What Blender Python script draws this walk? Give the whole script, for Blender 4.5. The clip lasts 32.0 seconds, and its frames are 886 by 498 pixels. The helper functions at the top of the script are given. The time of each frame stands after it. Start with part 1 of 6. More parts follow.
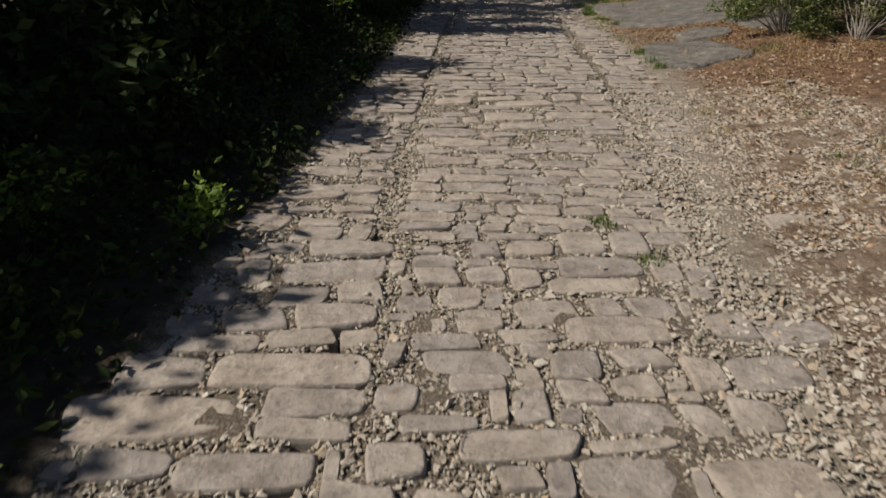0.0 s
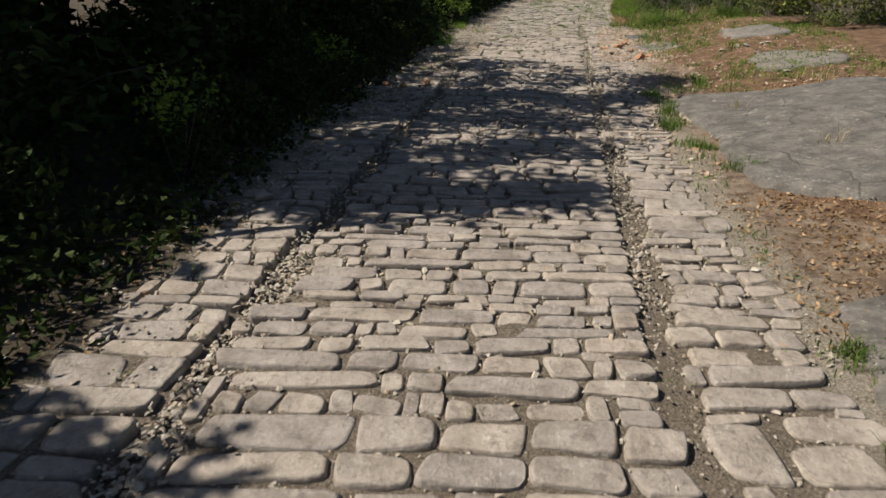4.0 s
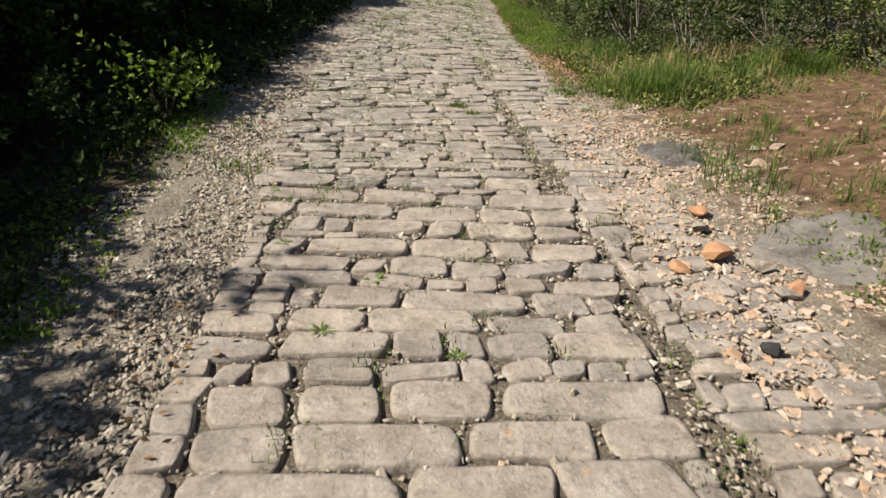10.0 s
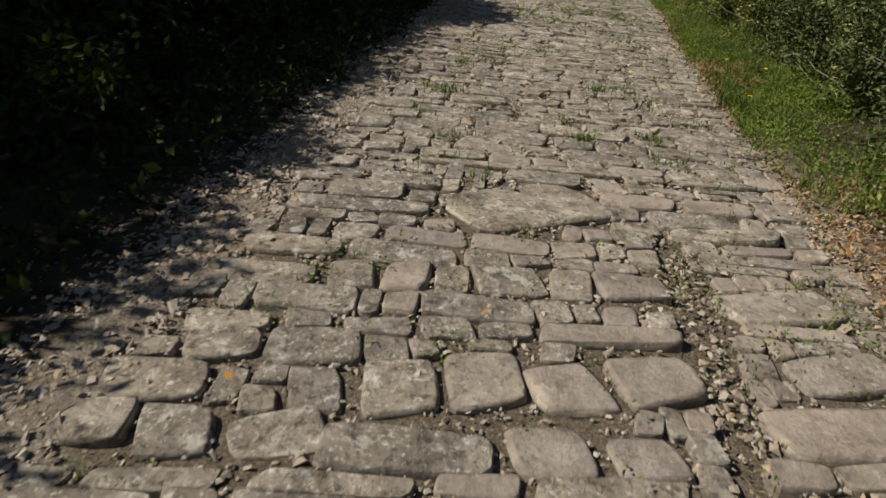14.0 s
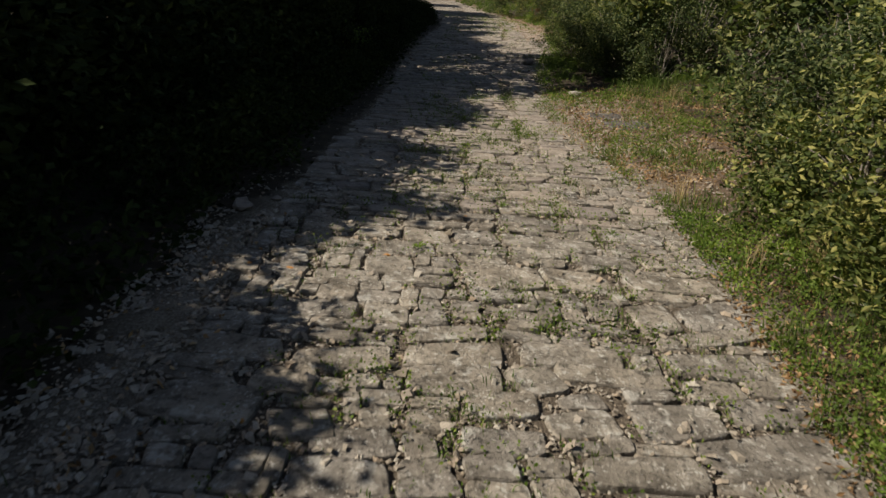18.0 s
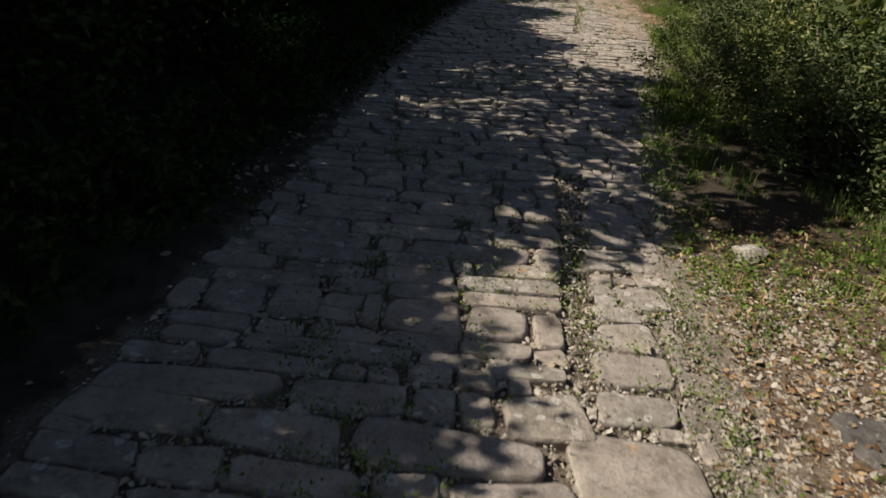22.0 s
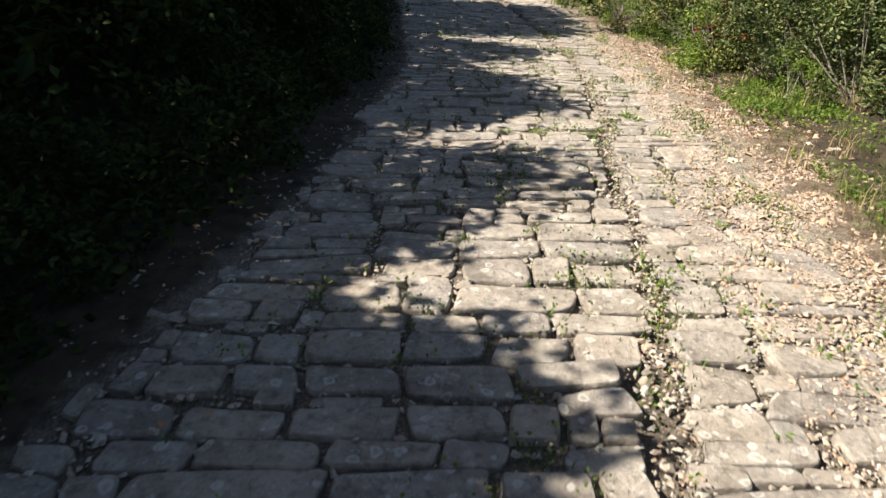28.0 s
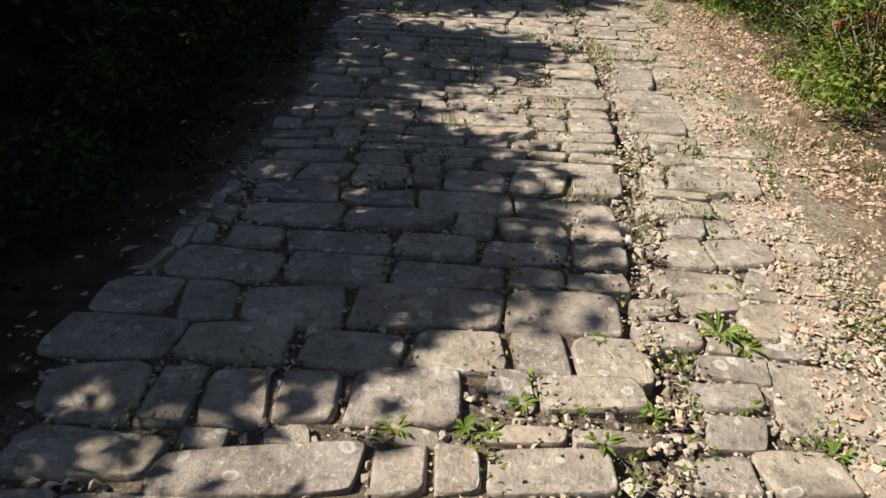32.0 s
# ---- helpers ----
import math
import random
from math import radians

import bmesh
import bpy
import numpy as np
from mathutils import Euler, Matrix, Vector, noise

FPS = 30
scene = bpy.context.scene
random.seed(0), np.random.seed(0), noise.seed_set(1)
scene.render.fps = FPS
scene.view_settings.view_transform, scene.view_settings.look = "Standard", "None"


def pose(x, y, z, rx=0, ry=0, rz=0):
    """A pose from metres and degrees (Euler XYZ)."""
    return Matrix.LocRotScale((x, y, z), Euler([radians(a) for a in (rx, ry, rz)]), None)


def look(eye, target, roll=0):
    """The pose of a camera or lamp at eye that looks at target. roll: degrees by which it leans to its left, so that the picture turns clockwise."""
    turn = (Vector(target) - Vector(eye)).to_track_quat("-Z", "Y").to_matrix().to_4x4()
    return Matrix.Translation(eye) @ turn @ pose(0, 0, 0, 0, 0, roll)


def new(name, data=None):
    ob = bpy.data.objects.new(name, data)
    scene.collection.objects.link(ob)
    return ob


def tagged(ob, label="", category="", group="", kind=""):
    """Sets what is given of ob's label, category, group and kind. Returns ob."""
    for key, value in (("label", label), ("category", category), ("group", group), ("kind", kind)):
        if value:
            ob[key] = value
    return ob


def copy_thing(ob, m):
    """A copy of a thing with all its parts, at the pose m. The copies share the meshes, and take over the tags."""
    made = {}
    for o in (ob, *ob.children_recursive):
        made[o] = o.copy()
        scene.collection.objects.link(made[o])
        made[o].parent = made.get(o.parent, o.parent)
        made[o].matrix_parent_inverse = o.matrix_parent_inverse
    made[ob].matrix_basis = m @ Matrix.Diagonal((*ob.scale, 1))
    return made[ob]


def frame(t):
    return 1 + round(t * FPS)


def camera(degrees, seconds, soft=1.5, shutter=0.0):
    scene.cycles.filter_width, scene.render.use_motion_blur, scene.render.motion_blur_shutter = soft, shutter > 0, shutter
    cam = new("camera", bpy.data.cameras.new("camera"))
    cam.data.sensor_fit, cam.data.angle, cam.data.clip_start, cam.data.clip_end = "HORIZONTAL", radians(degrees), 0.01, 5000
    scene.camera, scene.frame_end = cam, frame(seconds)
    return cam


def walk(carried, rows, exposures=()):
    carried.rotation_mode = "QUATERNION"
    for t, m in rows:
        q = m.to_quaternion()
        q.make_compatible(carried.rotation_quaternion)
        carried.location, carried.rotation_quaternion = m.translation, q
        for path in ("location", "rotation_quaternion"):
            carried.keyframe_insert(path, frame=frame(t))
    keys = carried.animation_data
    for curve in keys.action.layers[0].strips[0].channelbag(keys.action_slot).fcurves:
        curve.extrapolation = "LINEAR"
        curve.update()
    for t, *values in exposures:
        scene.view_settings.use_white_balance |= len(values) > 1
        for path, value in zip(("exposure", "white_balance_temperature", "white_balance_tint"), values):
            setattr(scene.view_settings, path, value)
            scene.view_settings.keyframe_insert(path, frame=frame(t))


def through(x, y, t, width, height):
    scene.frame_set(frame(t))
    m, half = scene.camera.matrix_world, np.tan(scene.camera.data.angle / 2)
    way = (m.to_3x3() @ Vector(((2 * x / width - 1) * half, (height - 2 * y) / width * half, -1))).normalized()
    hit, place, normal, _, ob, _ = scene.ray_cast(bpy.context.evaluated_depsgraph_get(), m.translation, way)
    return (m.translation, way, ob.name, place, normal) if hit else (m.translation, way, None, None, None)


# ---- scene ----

cam = camera(68.0, 32.0, soft=1.5, shutter=0.15)
PATH = [
    (0, (0.094, -0.076, 1.532), (0.064, 1.712, 0.636), 0.4),
    (0.5, (0.143, 0.747, 1.550), (0.048, 2.582, 0.760), -0.7),
    (1, (0.290, 1.581, 1.524), (0.307, 3.395, 0.682), 0.1),
    (1.5, (0.446, 2.346, 1.545), (0.340, 4.155, 0.697), 0.4),
    (2, (0.546, 3.168, 1.526), (0.456, 4.946, 0.615), 1.3),
    (2.5, (0.701, 4.003, 1.583), (0.521, 5.833, 0.798), -0.6),
    (3, (0.844, 4.803, 1.521), (0.640, 6.606, 0.681), -0.6),
    (3.5, (0.983, 5.577, 1.546), (0.781, 7.392, 0.731), -0.3),
    (5.5, (1.194, 8.562, 1.497), (0.957, 10.307, 0.550), -0.5),
    (6, (1.119, 9.310, 1.512), (0.983, 11.131, 0.694), -0.2),
    (6.5, (0.948, 10.050, 1.575), (0.792, 11.858, 0.735), 0.2),
    (7, (0.823, 10.765, 1.522), (0.721, 12.569, 0.664), -1.5),
    (7.5, (0.751, 11.489, 1.520), (0.617, 13.271, 0.621), -0.8),
    (8, (0.731, 12.329, 1.469), (0.724, 14.113, 0.563), -0.4),
    (8.5, (0.802, 13.127, 1.418), (0.886, 14.929, 0.555), 0.5),
    (9, (0.849, 13.912, 1.389), (1.015, 15.709, 0.527), 1.1),
    (9.5, (0.931, 14.650, 1.385), (1.224, 16.437, 0.535), 0.9),
    (10, (1.045, 15.354, 1.386), (1.280, 17.139, 0.515), 0.3),
    (10.5, (1.214, 16.026, 1.350), (1.406, 17.806, 0.458), -0.3),
    (11, (1.333, 16.788, 1.322), (1.335, 18.568, 0.411), 0.5),
    (11.5, (1.406, 17.483, 1.288), (1.372, 19.196, 0.257), -0.5),
    (12, (1.482, 18.270, 1.258), (1.534, 20.035, 0.319), 1.5),
    (12.5, (1.510, 19.005, 1.292), (1.567, 20.750, 0.318), 3.2),
    (13, (1.524, 19.673, 1.300), (1.529, 21.411, 0.311), 2.6),
    (13.5, (1.610, 20.277, 1.333), (1.468, 22.041, 0.401), 0.1),
    (15.5, (1.889, 23.392, 1.312), (2.082, 25.097, 0.285), -1.3),
    (16, (2.051, 24.197, 1.336), (2.182, 25.949, 0.380), -1.0),
    (16.5, (2.152, 24.970, 1.404), (2.322, 26.751, 0.509), -1.3),
    (17, (2.248, 25.718, 1.421), (2.378, 27.499, 0.522), -0.7),
    (17.5, (2.296, 26.423, 1.436), (2.389, 28.210, 0.542), 0.5),
    (18, (2.406, 27.189, 1.519), (2.524, 29.025, 0.734), 0.3),
    (18.5, (2.591, 27.926, 1.499), (2.660, 29.750, 0.680), 0.9),
    (19, (2.659, 28.678, 1.508), (2.750, 30.480, 0.645), 0.3),
    (19.5, (2.772, 29.416, 1.501), (2.785, 31.214, 0.625), -0.2),
    (20, (2.866, 30.150, 1.502), (2.862, 31.976, 0.685), -2.5),
    (20.5, (3.030, 30.920, 1.489), (3.013, 32.738, 0.656), 0.3),
    (21, (3.140, 31.679, 1.488), (3.126, 33.492, 0.645), 3.4),
    (21.5, (3.138, 32.399, 1.397), (3.168, 34.178, 0.485), 2.4),
    (22, (3.214, 33.199, 1.483), (3.197, 34.970, 0.553), 4.0),
    (22.5, (3.240, 34.076, 1.395), (3.240, 35.859, 0.489), 3.7),
    (23, (3.328, 34.869, 1.457), (3.297, 36.668, 0.582), 2.0),
    (23.5, (3.356, 35.604, 1.441), (3.303, 37.353, 0.473), 2.5),
    (24, (3.377, 36.388, 1.411), (3.375, 38.139, 0.446), 1.8),
    (24.5, (3.447, 37.156, 1.376), (3.381, 38.939, 0.472), 3.0),
    (25, (3.576, 37.925, 1.377), (3.481, 39.675, 0.413), -1.2),
    (25.5, (3.699, 38.703, 1.369), (3.590, 40.456, 0.412), 1.6),
    (27.5, (4.276, 41.886, 1.311), (4.271, 43.636, 0.343), -2.1),
    (28, (4.420, 42.698, 1.396), (4.336, 44.476, 0.484), -0.8),
    (28.5, (4.580, 43.481, 1.297), (4.552, 45.247, 0.358), 1.0),
    (29, (4.694, 44.243, 1.378), (4.561, 46.076, 0.588), -0.2),
    (29.5, (4.764, 44.993, 1.364), (4.632, 46.763, 0.441), 2.1),
    (30, (4.850, 45.611, 1.401), (4.708, 47.362, 0.445), 1.5),
    (30.5, (4.941, 45.883, 1.422), (4.720, 47.617, 0.451), -0.7),
    (31, (4.967, 46.007, 1.370), (4.788, 47.682, 0.292), -2.8),
    (31.5, (4.943, 46.051, 1.364), (4.759, 47.703, 0.251), -2.1),
    (32, (4.948, 46.057, 1.362), (4.752, 47.704, 0.245), -2.5),
]
EXPO = [(0, 0.18, 6550, 11), (2, 0.24, 6550, 11), (3, 0.47, 6550, 10), (6, 0.83, 6450, 10), (8, 1.6, 6400, 10), (9, 1.36, 6500, 10), (10, 0.85, 6600, 10), (11, 0.38, 6800, 11), (13, 0.1, 6800, 11), (16, 0.26, 6800, 11), (17, 0.2, 6800, 11), (18, 0.22, 6900, 11), (19, 0.17, 6900, 11), (20, 0.35, 6900, 11), (21, 0.45, 6800, 11), (22, 0.45, 6700, 11), (23, 0.95, 6100, 10), (24, 1.98, 5750, 10),
        (24.5, 2.25, 5500, 9), (25, 2.33, 5450, 9), (25.5, 2.2, 5450, 9), (26.2, 1.75, 5900, 10), (27, 1.5, 6400, 10), (27.6, 1.45, 6500, 10), (29, 1.18, 6800, 11), (32, 0.98, 6850, 12)]
walk(cam, [(t, look(eye, target, roll)) for t, eye, target, roll in PATH], EXPO)

# ---------------------------------------------------------------- light
SUN_EL, SUN_AZ = 50.0, 6.0      # elevation; how far the shade falls ahead of straight across the road
sun_way = Vector((math.cos(radians(SUN_AZ)) * math.cos(radians(SUN_EL)),
                  math.sin(radians(SUN_AZ)) * math.cos(radians(SUN_EL)), -math.sin(radians(SUN_EL))))
world = bpy.data.worlds.new("sky")
scene.world = world
world.use_nodes = True
wn = world.node_tree.nodes
sky = wn.new("ShaderNodeTexSky")
sky.sky_type, sky.sun_disc = "NISHITA", False
sky.sun_elevation = radians(SUN_EL)
sky.sun_rotation = math.atan2(-sun_way.x, -sun_way.y)
world.node_tree.links.new(sky.outputs[0], wn["Background"].inputs[0])
wn["Background"].inputs[1].default_value = 0.045
lamp = bpy.data.lights.new("sun", "SUN")
lamp.energy, lamp.angle, lamp.color = 5.0, radians(0.53), (1.0, 0.94, 0.84)
sun = new("sun", lamp)
sun.matrix_world = look((-20, 0, 30), Vector((-20, 0, 30)) + sun_way)

# ---------------------------------------------------------------- plan
def line(*knots):
    """A smooth function through (y, value) knots."""
    ys = np.array([k[0] for k in knots], float)
    vs = np.array([k[1] for k in knots], float)
    slope = np.gradient(vs, ys)

    def value(y):
        y = np.asarray(y, float)
        i = np.clip(np.searchsorted(ys, y) - 1, 0, len(ys) - 2)
        w = ys[i + 1] - ys[i]
        s = np.clip((y - ys[i]) / w, 0, 1)
        h0, h1 = 2 * s**3 - 3 * s**2 + 1, s**3 - 2 * s**2 + s
        out = h0 * vs[i] + h1 * w * slope[i] + (1 - h0) * vs[i + 1] + (s**3 - s**2) * w * slope[i + 1]
        return out + np.where(y < ys[0], (y - ys[0]) * slope[0], 0) + np.where(y > ys[-1], (y - ys[-1]) * slope[-1], 0)
    return value


#: the wheel rut by the right-hand kerb strip, and offsets from it
rut = line((-6, 1.0), (0, 1.3), (7, 1.68), (12, 1.87), (21, 2.33), (28, 3.0), (33.6, 3.62), (38.5, 4.1), (44, 4.95), (48, 5.4), (49.5, 5.52), (51, 5.46), (53.2, 5.22), (56, 4.9), (61, 4.7), (73, 3.8), (90, 2.2))
left = line((-6, -2.4), (3, -2.5), (9, -2.4), (14, -2.3), (17, -1.75), (19, -1.7), (21, -1.84), (23, -1.8), (26, -1.72), (29, -1.66), (31, -1.72), (37, -1.68), (40, -1.8), (44, -1.76), (47, -1.66), (49, -1.76), (60, -1.9))
right = line((-6, 0.2), (3, 0.0), (6, 0.5), (8.3, 0.66), (10.5, 0.52), (14, 0.6), (18, 0.7), (22, 0.75), (27, 0.8), (31, 0.9), (32.6, 0.75), (33.8, 0.5), (36.5, 0.48), (39, 0.65), (42, 1.0), (44, 0.95), (46, 0.78), (48, 0.68), (50, 0.6), (53, 0.8), (60, 0.9))
rut_left = line((-6, -1.8), (4, -1.76), (9, -1.84), (17, -1.8), (21, -2.0), (60, -2.0))


#: long humps of the road, and how it leans from the shaded to the sunny side
rise = line((-6, 0), (4, 0), (8, 0.02), (17, 0.01), (21.5, 0.02), (28, 0.035), (31.5, 0.055), (33.5, 0.02), (36, -0.05), (39, -0.04), (42, 0.05), (47.3, 0.025), (49.5, -0.02), (60, -0.02))
camber = line((-6, -0.015), (8, -0.02), (17, -0.015), (21.5, -0.055), (28, -0.095), (31.5, -0.08), (34, -0.08), (36, -0.05), (39, -0.01), (43, -0.03), (47.5, -0.045), (60, -0.05))
#: how far the courses run askew
askew = line((-6, 0), (4.5, 0), (6.5, 0.12), (8, 0.1), (13, 0), (17, -0.11), (18.8, -0.12), (19.6, 0), (21, 0.08), (24, 0), (26.5, -0.11), (28.3, -0.14), (33, -0.05), (38.5, 0.13), (40.3, 0.13), (44, 0.08), (47, 0.06), (49, -0.02), (60, 0))


def smooth(a, b, v):
    t = np.clip((np.asarray(v, float) - a) / (b - a), 0, 1)
    return t * t * (3 - 2 * t)


def ripple(x, y, f, seed=0.0):
    """A cheap waving field in about -1..1."""
    return (np.sin(x * f * 1.3 + seed + 1.7 * np.sin(y * f * 0.7 + seed)) + np.sin(y * f * 1.1 + 2.1 * seed + 1.3 * np.sin(x * f * 0.9 - seed))) * 0.5


def height(x, y):
    x, y = np.asarray(x, float), np.asarray(y, float)
    u = x - rut(y)
    far = u - right(y)
    bank = smooth(0.0, 2.5, far) * (0.22 * (1 - smooth(20, 26, y)) + 0.06) + 0.12 * smooth(1.5, 6, far)
    near = left(y) - u
    bank = bank + 0.12 * smooth(0.3, 2.5, near)
    lean = rise(y) + camber(y) * (np.clip(u, -2.6, 1.2) + 0.6)
    return lean + bank + 0.012 * ripple(x, y, 1.1, 0.3) + 0.02 * smooth(0.3, 1.5, np.abs(u + 0.7) - 1.6) * ripple(x, y, 3.7, 1.0)


# ---------------------------------------------------------------- materials
def material(name, rough=0.9):
    m = bpy.data.materials.new(name)
    m.use_nodes = True
    b = m.node_tree.nodes["Principled BSDF"]
    b.inputs["Roughness"].default_value = rough
    b.inputs["Specular IOR Level"].default_value = 0.25
    return m, m.node_tree, b


def node(tree, kind, **values):
    n = tree.nodes.new(kind)
    for key, value in values.items():
        n.inputs[key.replace("_", " ")].default_value = value
    return n


def noise_at(tree, where, scale, detail=6.0, rough=0.6):
    n = node(tree, "ShaderNodeTexNoise", Scale=scale, Detail=detail, Roughness=rough)
    tree.links.new(where, n.inputs["Vector"])
    return n.outputs["Fac"]


def ramp(tree, fac, *stops):
    n = tree.nodes.new("ShaderNodeValToRGB")
    e = n.color_ramp.elements
    while len(e) < len(stops):
        e.new(0.5)
    for item, (at, c) in zip(e, stops):
        item.position = at
        item.color = (*c, 1) if len(c) == 3 else c
    tree.links.new(fac, n.inputs[0])
    return n.outputs[0]


def grey(v):
    return (v, v, v)


def mixed(tree, fac, a, b, how="MIX"):
    n = tree.nodes.new("ShaderNodeMix")
    n.data_type, n.blend_type = "RGBA", how
    for socket, value in ((n.inputs[0], fac), (n.inputs[6], a), (n.inputs[7], b)):
        if isinstance(value, (int, float)):
            socket.default_value = value
        elif isinstance(value, tuple):
            socket.default_value = (*value, 1)
        else:
            tree.links.new(value, socket)
    return n.outputs[2]


def bumped(tree, b, fac, strength, distance):
    n = node(tree, "ShaderNodeBump", Strength=strength, Distance=distance)
    tree.links.new(fac, n.inputs["Height"])
    tree.links.new(n.outputs[0], b.inputs["Normal"])
    return n


def added(tree, a, b, k):
    n = tree.nodes.new("ShaderNodeMath")
    n.operation = "MULTIPLY_ADD"
    tree.links.new(b, n.inputs[0])
    n.inputs[1].default_value = k
    tree.links.new(a, n.inputs[2])
    return n.outputs[0]


def stone_material(name, dark, mid, pale, lichen, spot=(0.62, 0.6, 0.54), cracks=0.0, rosettes=0.0):
    """Worn limestone: stains and grain, pale round lichen on top, some ochre specks."""
    m, t, b = material(name, 0.85)
    where = t.nodes.new("ShaderNodeNewGeometry").outputs["Position"]
    rnd = t.nodes.new("ShaderNodeObjectInfo").outputs["Random"]
    base = ramp(t, noise_at(t, where, 7.0), (0.3, dark), (0.52, mid), (0.75, pale))
    stain = ramp(t, noise_at(t, where, 1.3, 5.0, 0.65), (0.32, (0.8, 0.78, 0.76)), (0.5, grey(1.0)), (0.68, (1.12, 1.09, 1.04)))
    base = mixed(t, 0.6, base, stain, "MULTIPLY")
    fine = noise_at(t, where, 70.0, 5.0, 0.7)
    base = mixed(t, 0.3 + 0.25 * lichen, base, ramp(t, fine, (0.3, grey(0.55)), (0.55, grey(1.0)), (0.75, grey(1.3))), "MULTIPLY")
    base = mixed(t, 0.8, base, ramp(t, rnd, (0.0, (0.84, 0.84, 0.86)), (0.5, (1.0, 0.99, 0.97)), (1.0, (1.14, 1.1, 1.04))), "MULTIPLY")
    warp = node(t, "ShaderNodeTexNoise", Scale=14.0, Detail=3.0)
    t.links.new(where, warp.inputs["Vector"])
    jog = t.nodes.new("ShaderNodeVectorMath")
    jog.operation = "MULTIPLY_ADD"
    t.links.new(warp.outputs["Color"], jog.inputs[0])
    jog.inputs[1].default_value = (0.06, 0.06, 0.06)
    t.links.new(where, jog.inputs[2])
    pits = ramp(t, noise_at(t, where, 24.0, 4.0, 0.7), (0.35, grey(0.34)), (0.48, grey(1.0)))
    base = mixed(t, 0.25 + 0.6 * lichen, base, pits, "MULTIPLY")
    for scale, cut, strength, where_at in ((11.0, 0.58, 0.5 * lichen, 2.6), (32.0, 0.6, 0.1 + 0.6 * lichen, 4.3)):
        blob = ramp(t, noise_at(t, where, scale, 5.0, 0.62), (cut - 0.02, grey(0)), (cut + 0.06, grey(strength)))
        patch = ramp(t, noise_at(t, where, where_at, 4.0), (0.56 - 0.2 * lichen, grey(0)), (0.66 - 0.16 * lichen, grey(1)))
        base = mixed(t, mixed(t, 1.0, blob, patch, "MULTIPLY"), base, spot)
    cell = node(t, "ShaderNodeTexVoronoi", Scale=60.0)
    t.links.new(jog.outputs[0], cell.inputs["Vector"])
    blob = ramp(t, cell.outputs["Distance"], (0.2, grey(0.6 * lichen)), (0.34, grey(0)))
    base = mixed(t, mixed(t, 1.0, blob, ramp(t, noise_at(t, where, 6.0, 4.0), (0.52, grey(0)), (0.6, grey(1))), "MULTIPLY"), base, spot)
    if rosettes:
        cell = node(t, "ShaderNodeTexVoronoi", Scale=15.0)
        t.links.new(jog.outputs[0], cell.inputs["Vector"])
        few = t.nodes.new("ShaderNodeSeparateColor")
        t.links.new(cell.outputs["Color"], few.inputs[0])
        ring = ramp(t, cell.outputs["Distance"], (0.12, grey(0.35 * rosettes)), (0.2, grey(rosettes)), (0.27, grey(rosettes)), (0.32, grey(0)))
        base = mixed(t, mixed(t, 1.0, ring, ramp(t, few.outputs[0], (0.6, grey(0)), (0.66, grey(1))), "MULTIPLY"), base, spot)
    speck = node(t, "ShaderNodeTexVoronoi", Scale=5.5)
    t.links.new(jog.outputs[0], speck.inputs["Vector"])
    ochre = ramp(t, speck.outputs["Distance"], (0.06, grey(1)), (0.1, grey(0)))
    few = ramp(t, noise_at(t, where, 2.1, 2.0), (0.57, grey(0)), (0.6, grey(1)))
    ochre = mixed(t, 1.0, ochre, few, "MULTIPLY")
    base = mixed(t, mixed(t, 1.0, ochre, grey(min(1.0, 1.2 * lichen)), "MULTIPLY"), base, (0.55, 0.25, 0.06))
    relief = added(t, noise_at(t, where, 28.0, 8.0, 0.7), noise_at(t, where, 5.0, 3.0), 1.6)
    if cracks:
        split = node(t, "ShaderNodeTexVoronoi", Scale=0.7)
        split.feature = "DISTANCE_TO_EDGE"
        sway = node(t, "ShaderNodeTexNoise", Scale=3.0, Detail=5.0)
        t.links.new(where, sway.inputs["Vector"])
        bend = t.nodes.new("ShaderNodeVectorMath")
        bend.operation = "MULTIPLY_ADD"
        t.links.new(sway.outputs["Color"], bend.inputs[0])
        bend.inputs[1].default_value = (0.5, 0.5, 0.5)
        t.links.new(where, bend.inputs[2])
        t.links.new(bend.outputs[0], split.inputs["Vector"])
        fissure = ramp(t, split.outputs["Distance"], (0.002, grey(1 - cracks)), (0.009, grey(1)))
        base = mixed(t, 1.0, base, fissure, "MULTIPLY")
        relief = added(t, relief, fissure, 1.2)
    t.links.new(base, b.inputs["Base Color"])
    bumped(t, b, relief, 0.8, 0.009 + 0.024 * lichen)
    return m


STONE_WARM = stone_material("worn_limestone", (0.195, 0.167, 0.14), (0.292, 0.254, 0.22), (0.375, 0.333, 0.292), 0.3)
STONE_LICHEN = stone_material("lichened_limestone", (0.14, 0.123, 0.1), (0.285, 0.255, 0.212), (0.46, 0.42, 0.36), 1.0)
STONE_PALE = stone_material("spotted_limestone", (0.2, 0.173, 0.143), (0.305, 0.268, 0.228), (0.41, 0.368, 0.315), 0.5, rosettes=0.45)
STONE_CHIP = stone_material("chipped_limestone_edge", (0.26, 0.235, 0.2), (0.37, 0.335, 0.285), (0.5, 0.46, 0.4), 0.2)
STONE_GREY = stone_material("grey_bedrock", (0.075, 0.069, 0.062), (0.12, 0.11, 0.099), (0.185, 0.167, 0.146), 0.3, cracks=0.4)

BEDROCK = stone_material("bare_bedrock", (0.12, 0.108, 0.095), (0.17, 0.154, 0.137), (0.24, 0.217, 0.19), 0.15, cracks=0.3)

